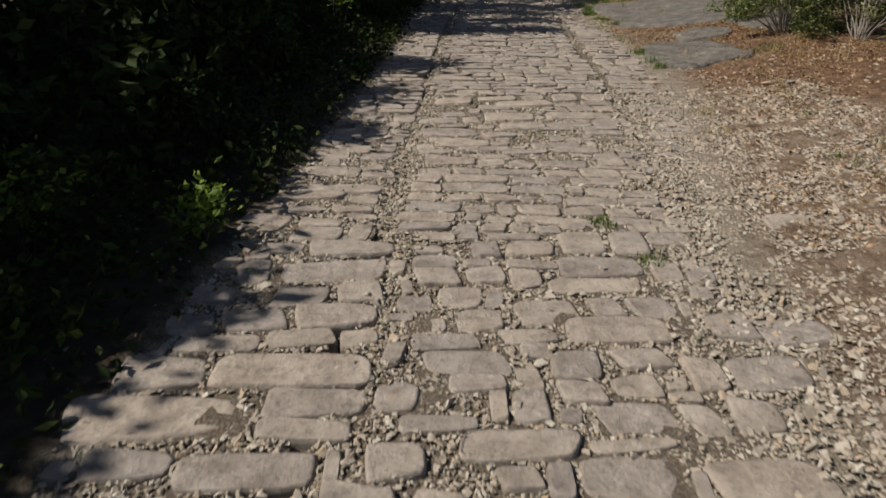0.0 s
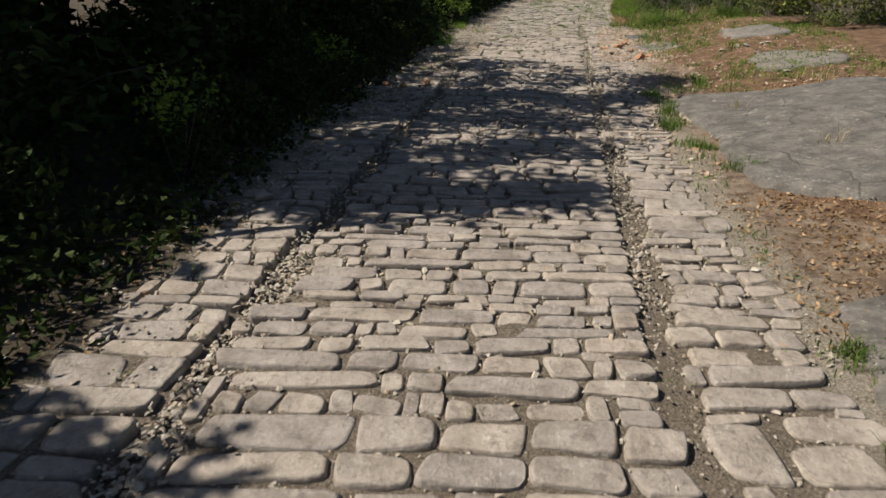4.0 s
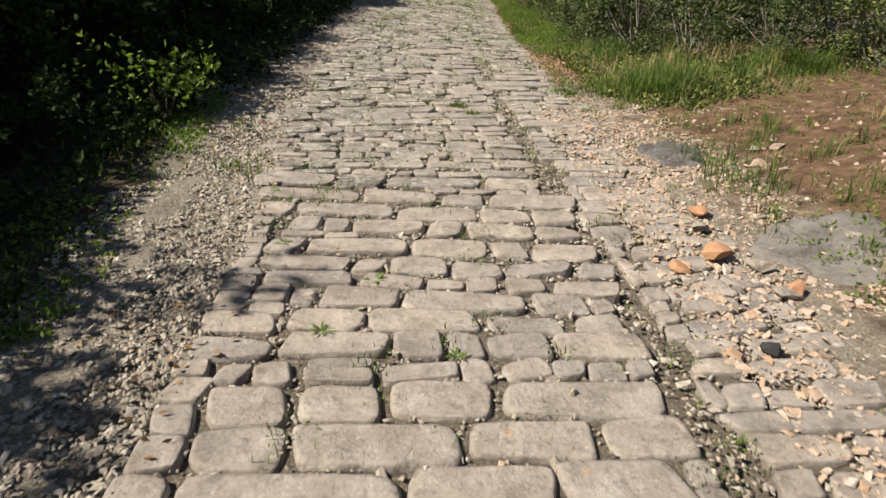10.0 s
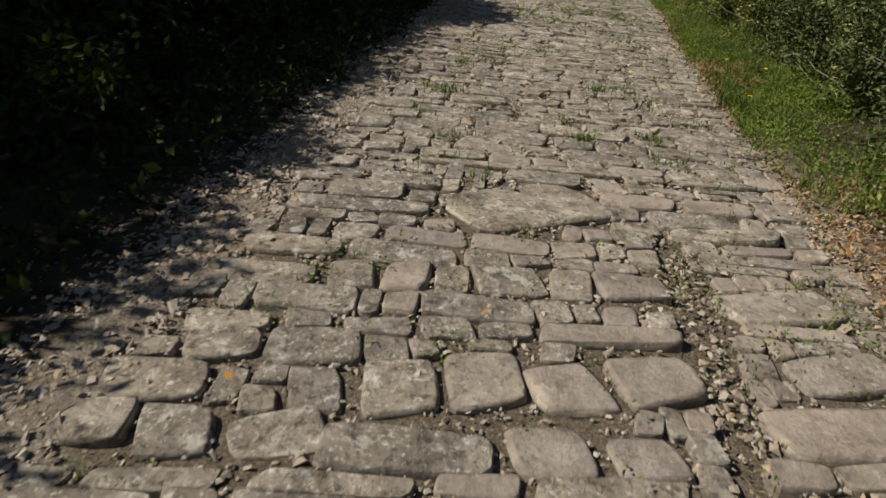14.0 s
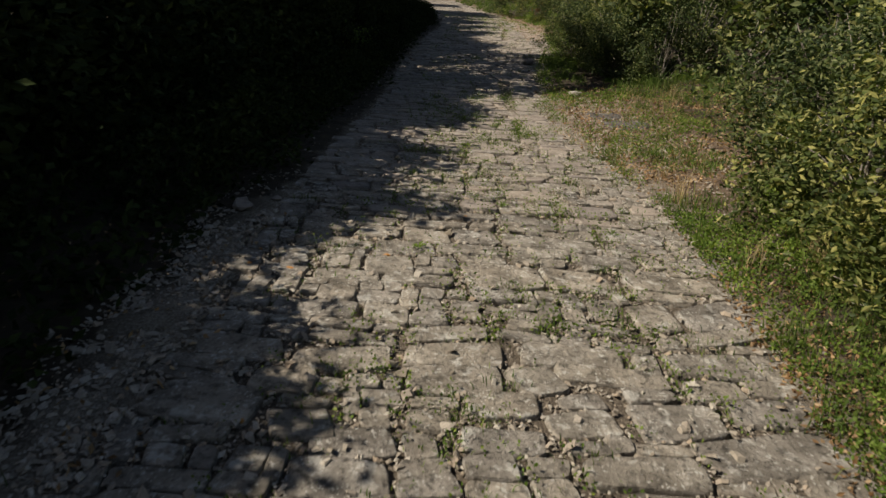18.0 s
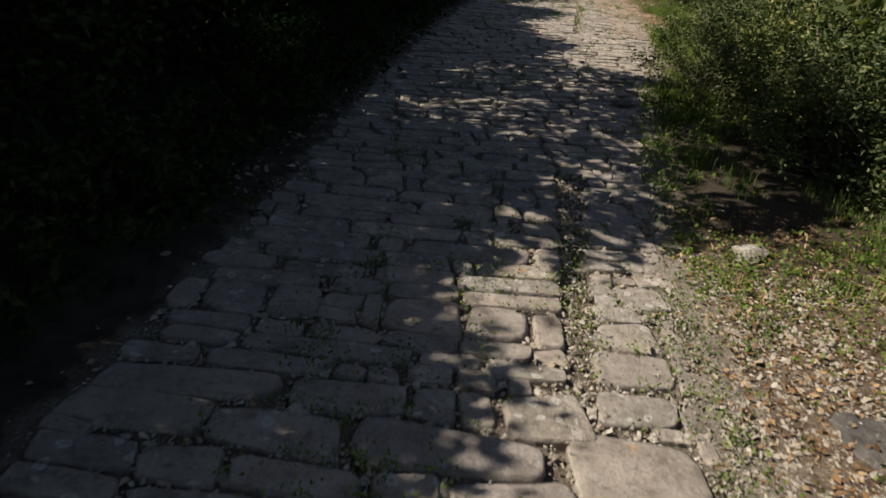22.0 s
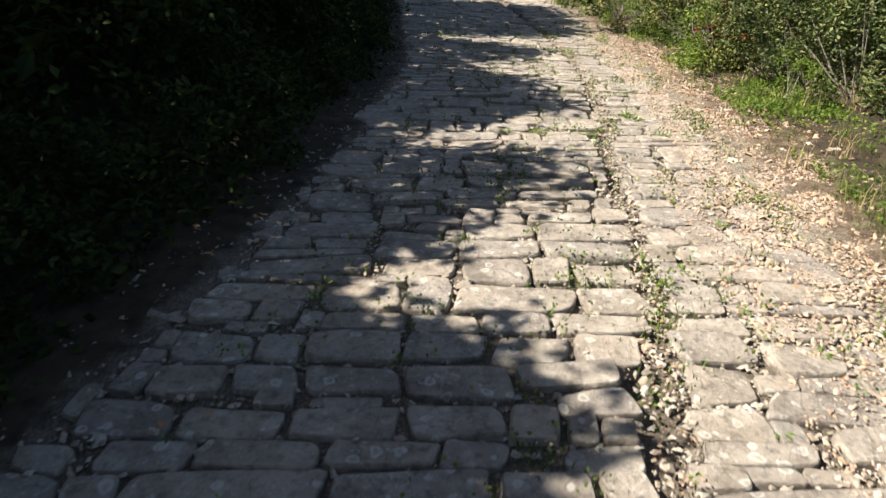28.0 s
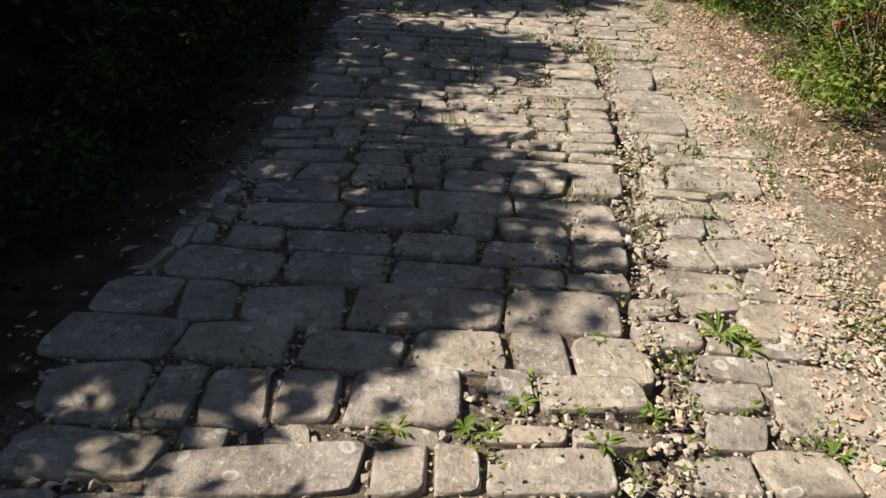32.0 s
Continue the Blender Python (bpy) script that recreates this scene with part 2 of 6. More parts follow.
def pebble_material(name, *colours):
    m, t, b = material(name, 0.9)
    geo = t.nodes.new("ShaderNodeNewGeometry")
    stops = [(i / max(1, len(colours) - 1), c) for i, c in enumerate(colours)]
    base = ramp(t, geo.outputs["Random Per Island"], *stops)
    fine = noise_at(t, geo.outputs["Position"], 120.0, 4.0)
    base = mixed(t, 0.6, base, ramp(t, fine, (0.3, grey(0.6)), (0.7, grey(1.25))), "MULTIPLY")
    t.links.new(base, b.inputs["Base Color"])
    bumped(t, b, fine, 0.4, 0.004)
    return m


PEBBLE = pebble_material("limestone_rubble", (0.2, 0.17, 0.13), (0.34, 0.295, 0.235), (0.26, 0.22, 0.175), (0.44, 0.4, 0.335), (0.29, 0.25, 0.2), (0.36, 0.28, 0.2))
ORANGE_ROCK = pebble_material("ochre_rubble", (0.34, 0.25, 0.18), (0.42, 0.325, 0.245), (0.37, 0.24, 0.15), (0.42, 0.37, 0.31), (0.29, 0.2, 0.14))


def ground_material():
    m, t, b = material("stony_earth", 0.95)
    where = t.nodes.new("ShaderNodeNewGeometry").outputs["Position"]
    mask = t.nodes.new("ShaderNodeVertexColor")
    mask.layer_name = "cover"
    parts = t.nodes.new("ShaderNodeSeparateColor")
    t.links.new(mask.outputs[0], parts.inputs[0])
    fine, mid = noise_at(t, where, 90.0, 6.0, 0.75), noise_at(t, where, 9.0, 6.0)
    grit = ramp(t, fine, (0.3, (0.11, 0.09, 0.068)), (0.5, (0.25, 0.215, 0.165)), (0.68, (0.44, 0.39, 0.32)))
    soil = ramp(t, mid, (0.3, (0.075, 0.042, 0.025)), (0.55, (0.16, 0.094, 0.054)), (0.75, (0.26, 0.175, 0.11)))
    soil = mixed(t, 0.5, soil, ramp(t, fine, (0.3, grey(0.5)), (0.7, grey(1.4))), "MULTIPLY")
    humus = ramp(t, mid, (0.3, (0.032, 0.024, 0.016)), (0.6, (0.07, 0.054, 0.035)), (0.8, (0.1, 0.09, 0.042)))
    wet = added(t, mid, fine, 0.4)
    edge = ramp(t, wet, (0.35, grey(0.0)), (1.0, grey(1.0)))

    def spread(channel):
        s = t.nodes.new("ShaderNodeMath")
        s.operation = "MULTIPLY_ADD"
        t.links.new(parts.outputs[channel], s.inputs[0])
        s.inputs[1].default_value = 1.8
        n = t.nodes.new("ShaderNodeMath")
        n.operation = "SUBTRACT"
        t.links.new(s.outputs[0], n.inputs[0])
        t.links.new(edge, n.inputs[1])
        n.use_clamp = True
        return n.outputs[0]
    base = mixed(t, spread(0), grit, soil)
    base = mixed(t, spread(1), base, humus)
    bed = ramp(t, fine, (0.3, (0.06, 0.047, 0.034)), (0.5, (0.14, 0.112, 0.083)), (0.68, (0.32, 0.275, 0.215)))
    base = mixed(t, parts.outputs[2], base, bed)
    t.links.new(base, b.inputs["Base Color"])
    bumped(t, b, added(t, fine, mid, 2.0), 0.9, 0.02)
    return m


GROUND = ground_material()


def leaf_material(name, dark, mid, pale, through=0.35, vary=0.0, sheen=0.2):
    m, t, b = material(name, 0.75 - sheen)
    geo = t.nodes.new("ShaderNodeNewGeometry")
    base = ramp(t, geo.outputs["Random Per Island"], (0.0, dark), (0.55, mid), (1.0, pale))
    big = noise_at(t, geo.outputs["Position"], 3.2, 4.0)
    base = mixed(t, 0.85, base, ramp(t, big, (0.3, grey(0.5)), (0.5, grey(1.0)), (0.7, (1.4, 1.3, 1.1))), "MULTIPLY")
    each = t.nodes.new("ShaderNodeObjectInfo").outputs["Random"]
    base = mixed(t, vary, base, ramp(t, each, (0.0, (0.7, 0.75, 0.8)), (0.5, grey(1.0)), (1.0, (1.4, 1.25, 0.95))), "MULTIPLY")
    t.links.new(base, b.inputs["Base Color"])
    b.inputs["Specular IOR Level"].default_value = sheen
    glow = t.nodes.new("ShaderNodeBsdfTranslucent")
    t.links.new(mixed(t, 1.0, base, (1.0, 1.1, 0.55), "MULTIPLY"), glow.inputs[0])
    mix = t.nodes.new("ShaderNodeMixShader")
    mix.inputs[0].default_value = through
    t.links.new(b.outputs[0], mix.inputs[1])
    t.links.new(glow.outputs[0], mix.inputs[2])
    t.links.new(mix.outputs[0], t.nodes["Material Output"].inputs[0])
    return m


# Holm oak green, coloured darker than foliage to deepen the wood's shade.
SHADED_OAK_LEAF = leaf_material("shaded_holm_oak_leaf", (0.012, 0.021, 0.008), (0.027, 0.042, 0.014), (0.052, 0.07, 0.024), 0.15, 0.5, 0.05)
BUSH_LEAF = leaf_material("kermes_oak_leaf", (0.025, 0.043, 0.014), (0.078, 0.11, 0.036), (0.27, 0.28, 0.12), 0.3, 0.9)
BRIGHT_LEAF = leaf_material("young_leaf", (0.07, 0.12, 0.02), (0.13, 0.2, 0.035), (0.22, 0.28, 0.06), 0.4)
RED_LEAF = leaf_material("red_leaf", (0.2, 0.03, 0.015), (0.4, 0.06, 0.03), (0.5, 0.16, 0.05), 0.3)
GRASS = leaf_material("grass_blade", (0.05, 0.09, 0.018), (0.1, 0.165, 0.034), (0.2, 0.235, 0.075), 0.4)
DRY = leaf_material("dead_leaf", (0.13, 0.07, 0.03), (0.26, 0.16, 0.08), (0.42, 0.3, 0.18), 0.15)
STRAW = leaf_material("dry_grass", (0.25, 0.19, 0.1), (0.36, 0.28, 0.15), (0.45, 0.38, 0.22), 0.25)


def bark_material(name, dark, pale):
    m, t, b = material(name, 0.9)
    where = t.nodes.new("ShaderNodeNewGeometry").outputs["Position"]
    n = noise_at(t, where, 30.0, 6.0)
    t.links.new(ramp(t, n, (0.3, dark), (0.7, pale)), b.inputs["Base Color"])
    bumped(t, b, n, 0.8, 0.01)
    return m


BARK = bark_material("oak_bark", (0.045, 0.038, 0.03), (0.13, 0.11, 0.09))
TWIG = bark_material("grey_twig", (0.14, 0.12, 0.1), (0.3, 0.265, 0.225))

# ---------------------------------------------------------------- makers
rng = np.random.default_rng(7)


def mesh_of(name, verts, faces, mat, soft=False):
    me = bpy.data.meshes.new(name)
    verts = np.asarray(verts, np.float32)
    if isinstance(faces, np.ndarray):
        k = faces.shape[1]
        me.vertices.add(len(verts))
        me.vertices.foreach_set("co", verts.ravel())
        me.loops.add(faces.size)
        me.loops.foreach_set("vertex_index", faces.astype(np.int32).ravel())
        me.polygons.add(len(faces))
        me.polygons.foreach_set("loop_start", np.arange(0, faces.size, k, dtype=np.int32))
    else:
        me.from_pydata(verts.tolist(), [], faces)
    me.update(calc_edges=True)
    me.polygons.foreach_set("use_smooth", np.full(len(me.polygons), soft))
    me.materials.append(mat)
    return me


def part(name, me, parent, label="", at=None):
    ob = new(name, me)
    ob.parent = parent
    if at is not None:
        ob.matrix_local = at
    if label:
        ob["label"] = label
    return ob


def tube(points, radii, sides=6):
    """Verts and faces of a tapered round limb along points."""
    verts, faces = [], []
    for i, p in enumerate(points):
        a = Vector(points[min(i + 1, len(points) - 1)]) - Vector(points[max(i - 1, 0)])
        q = a.to_track_quat("Z", "Y")
        for k in range(sides):
            c = 2 * math.pi * k / sides
            verts.append(tuple(Vector(p) + q @ Vector((math.cos(c) * radii[i], math.sin(c) * radii[i], 0))))
    for i in range(len(points) - 1):
        for k in range(sides):
            a, b = i * sides + k, i * sides + (k + 1) % sides
            faces.append((a, b, b + sides, a + sides))
    n = len(verts)
    verts.append(tuple(points[-1]))
    faces += [((len(points) - 1) * sides + k, (len(points) - 1) * sides + (k + 1) % sides, n) for k in range(sides)]
    return verts, faces


def joined(pieces):
    verts, faces = [], []
    for v, f in pieces:
        n = len(verts)
        verts += v
        faces += [tuple(i + n for i in one) for one in f]
    return verts, faces


def bent(a, b, bow, steps=4):
    a, b = Vector(a), Vector(b)
    side = Vector(rng.normal(size=3)).normalized() * bow
    return [tuple(a.lerp(b, s / steps) + side * math.sin(math.pi * s / steps) * (1 if s % 2 else 0.6)) for s in range(steps + 1)]


def leaves(centres, count, spread, length, width, lift=0.2):
    """Many small pointed leaves (two triangles each, folded on the midrib) round the centres."""
    c = np.repeat(np.asarray(centres, float), count, 0)
    n = len(c)
    p = c + rng.normal(size=(n, 3)) * spread
    d = rng.normal(size=(n, 3))
    d[:, 2] = d[:, 2] * 0.6 + lift
    d /= np.linalg.norm(d, axis=1, keepdims=True)
    s = np.cross(d, rng.normal(size=(n, 3)))
    s /= np.linalg.norm(s, axis=1, keepdims=True) + 1e-9
    k = (rng.uniform(0.65, 1.3, n) * length)[:, None]
    w = (rng.uniform(0.7, 1.2, n) * width)[:, None] * 0.5
    up = np.cross(s, d)
    verts = np.stack([p, p + d * k * 0.5 + s * w + up * w * 0.3, p + d * k, p + d * k * 0.5 - s * w + up * w * 0.3], 1).reshape(-1, 3)
    i = np.arange(n)[:, None] * 4
    faces = np.concatenate([i + [0, 1, 2], i + [0, 2, 3]], 1).reshape(-1, 3)
    return verts, faces


def blades(x, y, z, tall, lean=0.5, width=0.006):
    """Grass: a bent tapering blade of three triangles at each place."""
    n = len(x)
    p = np.stack([x, y, z], 1)
    a = rng.uniform(0, 2 * np.pi, n)
    d = np.stack([np.cos(a), np.sin(a), 0 * a], 1)
    s = np.stack([-np.sin(a), np.cos(a), 0 * a], 1) * (rng.uniform(0.6, 1.3, n) * width)[:, None]
    h = (np.asarray(tall) * rng.uniform(0.5, 1.2, n))[:, None]
    k = (rng.uniform(0.15, 1.0, n) * lean)[:, None]
    up = np.array([0, 0, 1.0])
    m = p + up * h * 0.55 + d * h * k * 0.25
    verts = np.stack([p - s, p + s, m + s * 0.7, m - s * 0.7, p + up * h * (1 - 0.3 * k) + d * h * k], 1).reshape(-1, 3)
    i = np.arange(n)[:, None] * 5
    faces = np.concatenate([i + [0, 1, 2], i + [0, 2, 3], i + [3, 2, 4]], 1).reshape(-1, 3)
    return verts, faces


BLOCK = np.array([(-1, -1, -0.6), (1, -1, -0.6), (1, 1, -0.6), (-1, 1, -0.6), (-0.8, -0.75, 0.6), (0.75, -0.8, 0.55), (0.8, 0.75, 0.6), (-0.75, 0.8, 0.5)]) * 0.6
BLOCK_FACES = np.array([(0, 1, 5, 4), (1, 2, 6, 5), (2, 3, 7, 6), (3, 0, 4, 7), (4, 5, 6, 7)])


RIDGE = np.array([(-1, -1, -0.6), (1, -0.9, -0.6), (0.9, 1, -0.6), (-1, 0.9, -0.6), (-0.45, 0.05, 0.6), (0.45, -0.1, 0.5)]) * 0.62
RIDGE_FACES = np.array([(0, 1, 5), (0, 5, 4), (1, 2, 5), (2, 3, 4), (2, 4, 5), (3, 0, 4)])


def pebbles(x, y, size, sink=0.25, drop=0.0, chip=False):
    """Broken angular stones lying on the ground; chips are simple ridged splinters."""
    n = len(x)
    shape, sides = (RIDGE, RIDGE_FACES) if chip else (BLOCK, BLOCK_FACES)
    v = shape[None] * (1 + 0.28 * rng.normal(size=(n, len(shape), 3)))
    scale = np.asarray(size)[:, None] * rng.uniform([0.7, 0.6, 0.35], [1.5, 1.1, 0.8], (n, 3)) * 0.5
    v = v * scale[:, None]
    a, tip, roll = rng.uniform(0, 2 * np.pi, n), rng.normal(size=n) * 0.35, rng.normal(size=n) * 0.35
    v = np.stack([v[..., 0], v[..., 1] - roll[:, None] * v[..., 2], v[..., 2] + roll[:, None] * v[..., 1] + tip[:, None] * v[..., 0]], -1)
    c, s = np.cos(a)[:, None], np.sin(a)[:, None]
    v = np.stack([v[..., 0] * c - v[..., 1] * s, v[..., 0] * s + v[..., 1] * c, v[..., 2]], -1)
    base = np.stack([x, y, height(x, y) - drop + scale[:, 2] * (0.6 - sink)], 1)
    verts = (v + base[:, None]).reshape(-1, 3)
    faces = (sides[None] + (np.arange(n) * len(shape))[:, None, None]).reshape(-1, sides.shape[1])
    return verts, faces


def stuff(name, geometry, mat, label, category, soft=False):
    return tagged(new(name, mesh_of(name, *geometry, mat, soft)), label, category, kind="stuff")


# ---------------------------------------------------------------- ground
def axis(lo, hi, step, far):
    inner = np.arange(lo, hi + step / 2, step)
    grow = step * 1.35 ** np.arange(1, 40)
    out = np.cumsum(grow)
    out = out[out < far]
    return np.concatenate([lo - out[::-1], inner, hi + out])


gx, gy = axis(-3.2, 9.5, 0.13, 900), axis(0.5, 56, 0.14, 900)
X, Y = np.meshgrid(gx, gy)
U = X - rut(Y)
rutted = -(0.03 + 0.03 * smooth(42, 44, Y)) * np.exp(-(((U + 0.01) / 0.07) ** 2)) * (1 - smooth(23, 24, Y) * (1 - smooth(32.5, 33.5, Y))) - 0.05 * np.exp(-(((U - rut_left(Y) + 0.02) / 0.1) ** 2)) * (1 - smooth(20, 22, Y))
paved = (U > left(Y)) & (U < right(Y))
rough = np.random.default_rng(3).normal(size=X.shape) * np.where(paved, 0.006, 0.008)
near_road = 1 - smooth(8, 30, np.abs(U))
Z = np.where(np.abs(U) < 30, height(X, Y), 0.25 * (U > 0) + 0.2 * (U < 0)) + (rutted + rough) * near_road - np.where(paved, 0.016 + 0.01 * smooth(8, 11, Y), 0.0)
far_side = U - right(Y)
red = smooth(0.25, 1.0, far_side + 0.25 * ripple(X, Y, 1.9, 2.0) - 1.2 * (1 - smooth(5, 7, Y))) * (1 - 0.45 * smooth(23, 26, Y) - 0.4 * smooth(29, 32, Y)) * (0.72 + 0.28 * smooth(10, 15, Y))
red = np.maximum(red, 0.4 * smooth(0.0, 0.4, far_side)) * (1 - 0.7 * smooth(4, 9, far_side))
humus = np.maximum(smooth(-0.15, 0.25, left(Y) - U - 0.25 * smooth(20, 21.5, Y) * (1 - smooth(30, 32, Y))) * (1 - 0.9 * smooth(15.5, 16.5, Y) * (1 - smooth(20.5, 21.5, Y)) * (1 - smooth(0.55, 0.85, left(Y) - U))) * (1 - 0.8 * smooth(9.5, 10.5, Y) * (1 - smooth(15.5, 16.5, Y)) * (1 - smooth(0.4, 0.7, left(Y) - U))), smooth(0.0, 0.6, far_side) * smooth(23.6, 26, Y) * (1 - 0.75 * smooth(43, 45, Y) * (1 - smooth(0.5, 1.0, far_side))) * (1 - 0.85 * smooth(30, 32, Y) * (1 - smooth(36, 36.8, Y)) * (1 - smooth(1.4, 2.2, far_side))))
humus = np.maximum(humus, smooth(3.0, 5.5, far_side + 0.8 * ripple(X, Y, 0.8, 1.0)))
n_y, n_x = X.shape
i = (np.arange(n_y - 1)[:, None] * n_x + np.arange(n_x - 1)).ravel()
ground_mesh = mesh_of("ground", np.stack([X, Y, Z], -1).reshape(-1, 3), np.stack([i, i + 1, i + 1 + n_x, i + n_x], 1), GROUND, True)
layer = ground_mesh.color_attributes.new("cover", "FLOAT_COLOR", "POINT")
layer.data.foreach_set("color", np.stack([red, humus, smooth(0, 0.12, U - left(Y)) * smooth(0, 0.15, right(Y) - U), 0 * red + 1], -1).astype(np.float32).ravel())
tagged(new("ground", ground_mesh), "stony earth with red soil and leaf mould along the track", "ground", kind="structure")

# ---------------------------------------------------------------- trees on the shaded side
EL = math.tan(radians(SUN_EL))
#: how far the tree shade reaches over the road, as an offset from the rut
SHADE_A = [(-6, -2.6), (1.5, -2.55), (1.75, -2.65), (2.0, -2.45), (2.2, -2.3), (2.45, -2.15), (2.69, -2.7), (3.0, -2.45), (3.3, -2.7), (3.68, -2.55), (4.0, -2.65), (4.42, -2.75), (4.62, -2.5), (4.9, -1.98),
           (5.02, -2.05), (5.2, -2.3), (5.5, -2.68), (6.0, -2.1), (6.2, -1.92), (6.34, -1.93), (6.6, -2.8), (7.0, -2.55), (7.3, -2.0), (7.56, -1.63), (7.86, -1.26), (8.15, -2.9), (9.0, -2.85), (9.7, -2.75), (10.1, -2.0),
           (10.4, 0.1), (11, 0.0), (11.7, 0.3), (12.5, 0.6), (13.5, 1.0), (15.0, 1.5), (15.4, 1.35), (15.7, 0.5), (15.9, -0.1), (16.05, -0.4), (16.2, -0.9), (16.45, -1.4), (16.8, -1.65), (17.2, -1.9), (17.47, -2.12)]
SHADE_B = [(17.7, -1.8), (17.85, -1.5), (17.95, -1.18), (18.05, -2.05), (18.5, -2.2), (19.25, -2.45), (20.47, -2.29), (20.94, -1.92), (21.27, -2.04), (22.0, -2.06), (22.77, -2.22), (23.15, -2.0), (23.97, -2.35), (24.4, -1.72), (24.8, -2.2), (25.9, -1.92), (26.7, -1.97),
           (28.0, -1.95), (28.5, -1.65), (28.8, -1.13), (29.05, -1.1), (29.4, -1.35), (29.76, -1.22), (29.95, -1.75), (30.1, -1.88), (30.74, -1.53), (31.1, -1.2), (31.3, -0.62), (31.5, -1.25), (31.68, -1.09), (31.95, -1.24), (32.09, -1.07), (32.32, -0.74), (32.55, -0.63)]
SHADE_C = [(32.91, -0.81), (33.04, -1.22), (33.35, -1.17), (33.71, -1.35), (33.8, -1.02), (34.06, -0.74), (34.57, -0.54), (35.06, -0.32), (35.35, -0.5), (35.65, -0.45), (35.75, -0.72), (36.0, -0.35), (36.2, 0.3), (36.35, 1.2), (36.5, 1.6), (37.0, 1.8), (37.5, 2.3), (37.9, 2.4),
           (38.3, 2.2), (39.2, 1.8), (40.0, 1.5), (40.4, 1.0), (40.7, -0.1), (40.95, -0.5), (41.4, 0.3), (42, -0.4), (43, -0.7), (44.1, -0.05), (44.56, -0.3), (44.7, -1.0), (44.93, -1.25), (45.1, -1.1), (45.24, -0.65), (45.57, -0.62), (45.75, -0.55), (46.1, -0.43)]
SHADE_D = [(46.2, -0.06), (46.45, 0.08), (46.63, 0.1), (46.71, -0.7), (46.77, -1.05), (47.0, -1.12), (47.24, -1.1), (47.33, -0.97), (47.43, -0.72), (47.6, -0.5), (47.76, -0.55), (47.92, -0.05), (48.15, -0.05), (48.27, -0.3), (48.7, -0.24), (49.05, -0.6), (49.4, -1.04), (49.66, -0.98), (50.05, -0.25), (50.65, -0.05), (50.95, -0.6),
           (51.1, -1.6), (51.6, -1.5), (51.9, 0.8), (54.9, 1.1), (55.6, -1.2), (56.2, -2.2), (57.6, -1.6), (58.2, 0.6), (60.3, 0.6), (61, -2.2), (66.5, -2.2), (68, 1.5), (75, 1.5)]
SHADE_Y, SHADE_U = np.array(SHADE_A + SHADE_B + SHADE_C + SHADE_D).T


def shade(y):
    return np.interp(y, SHADE_Y, SHADE_U)


def dappled(x, y):
    """Where the canopy is thin: nearer one, more gaps."""
    u = x - rut(y)
    open_ = ((y > 11.4) & (y < 12.4)) | (y > 14)
    a = smooth(10.0, 10.8, y) * (1 - smooth(17.5, 18.0, y)) * smooth(-2.1 - 1.0 * open_, -1.5 - 1.0 * open_, u) * (1 - 0.3 * smooth(0.0, 0.5, u) * smooth(13, 14, y))
    far = smooth(38.0, 38.6, y)
    c = smooth(35.9, 36.3, y) * (1 - smooth(40.2, 41, y)) * smooth(-0.7 - 1.0 * far, -0.2 - 0.9 * far, u) * (1 - 0.3 * smooth(1.2, 1.8, u))
    return np.maximum(a, c)


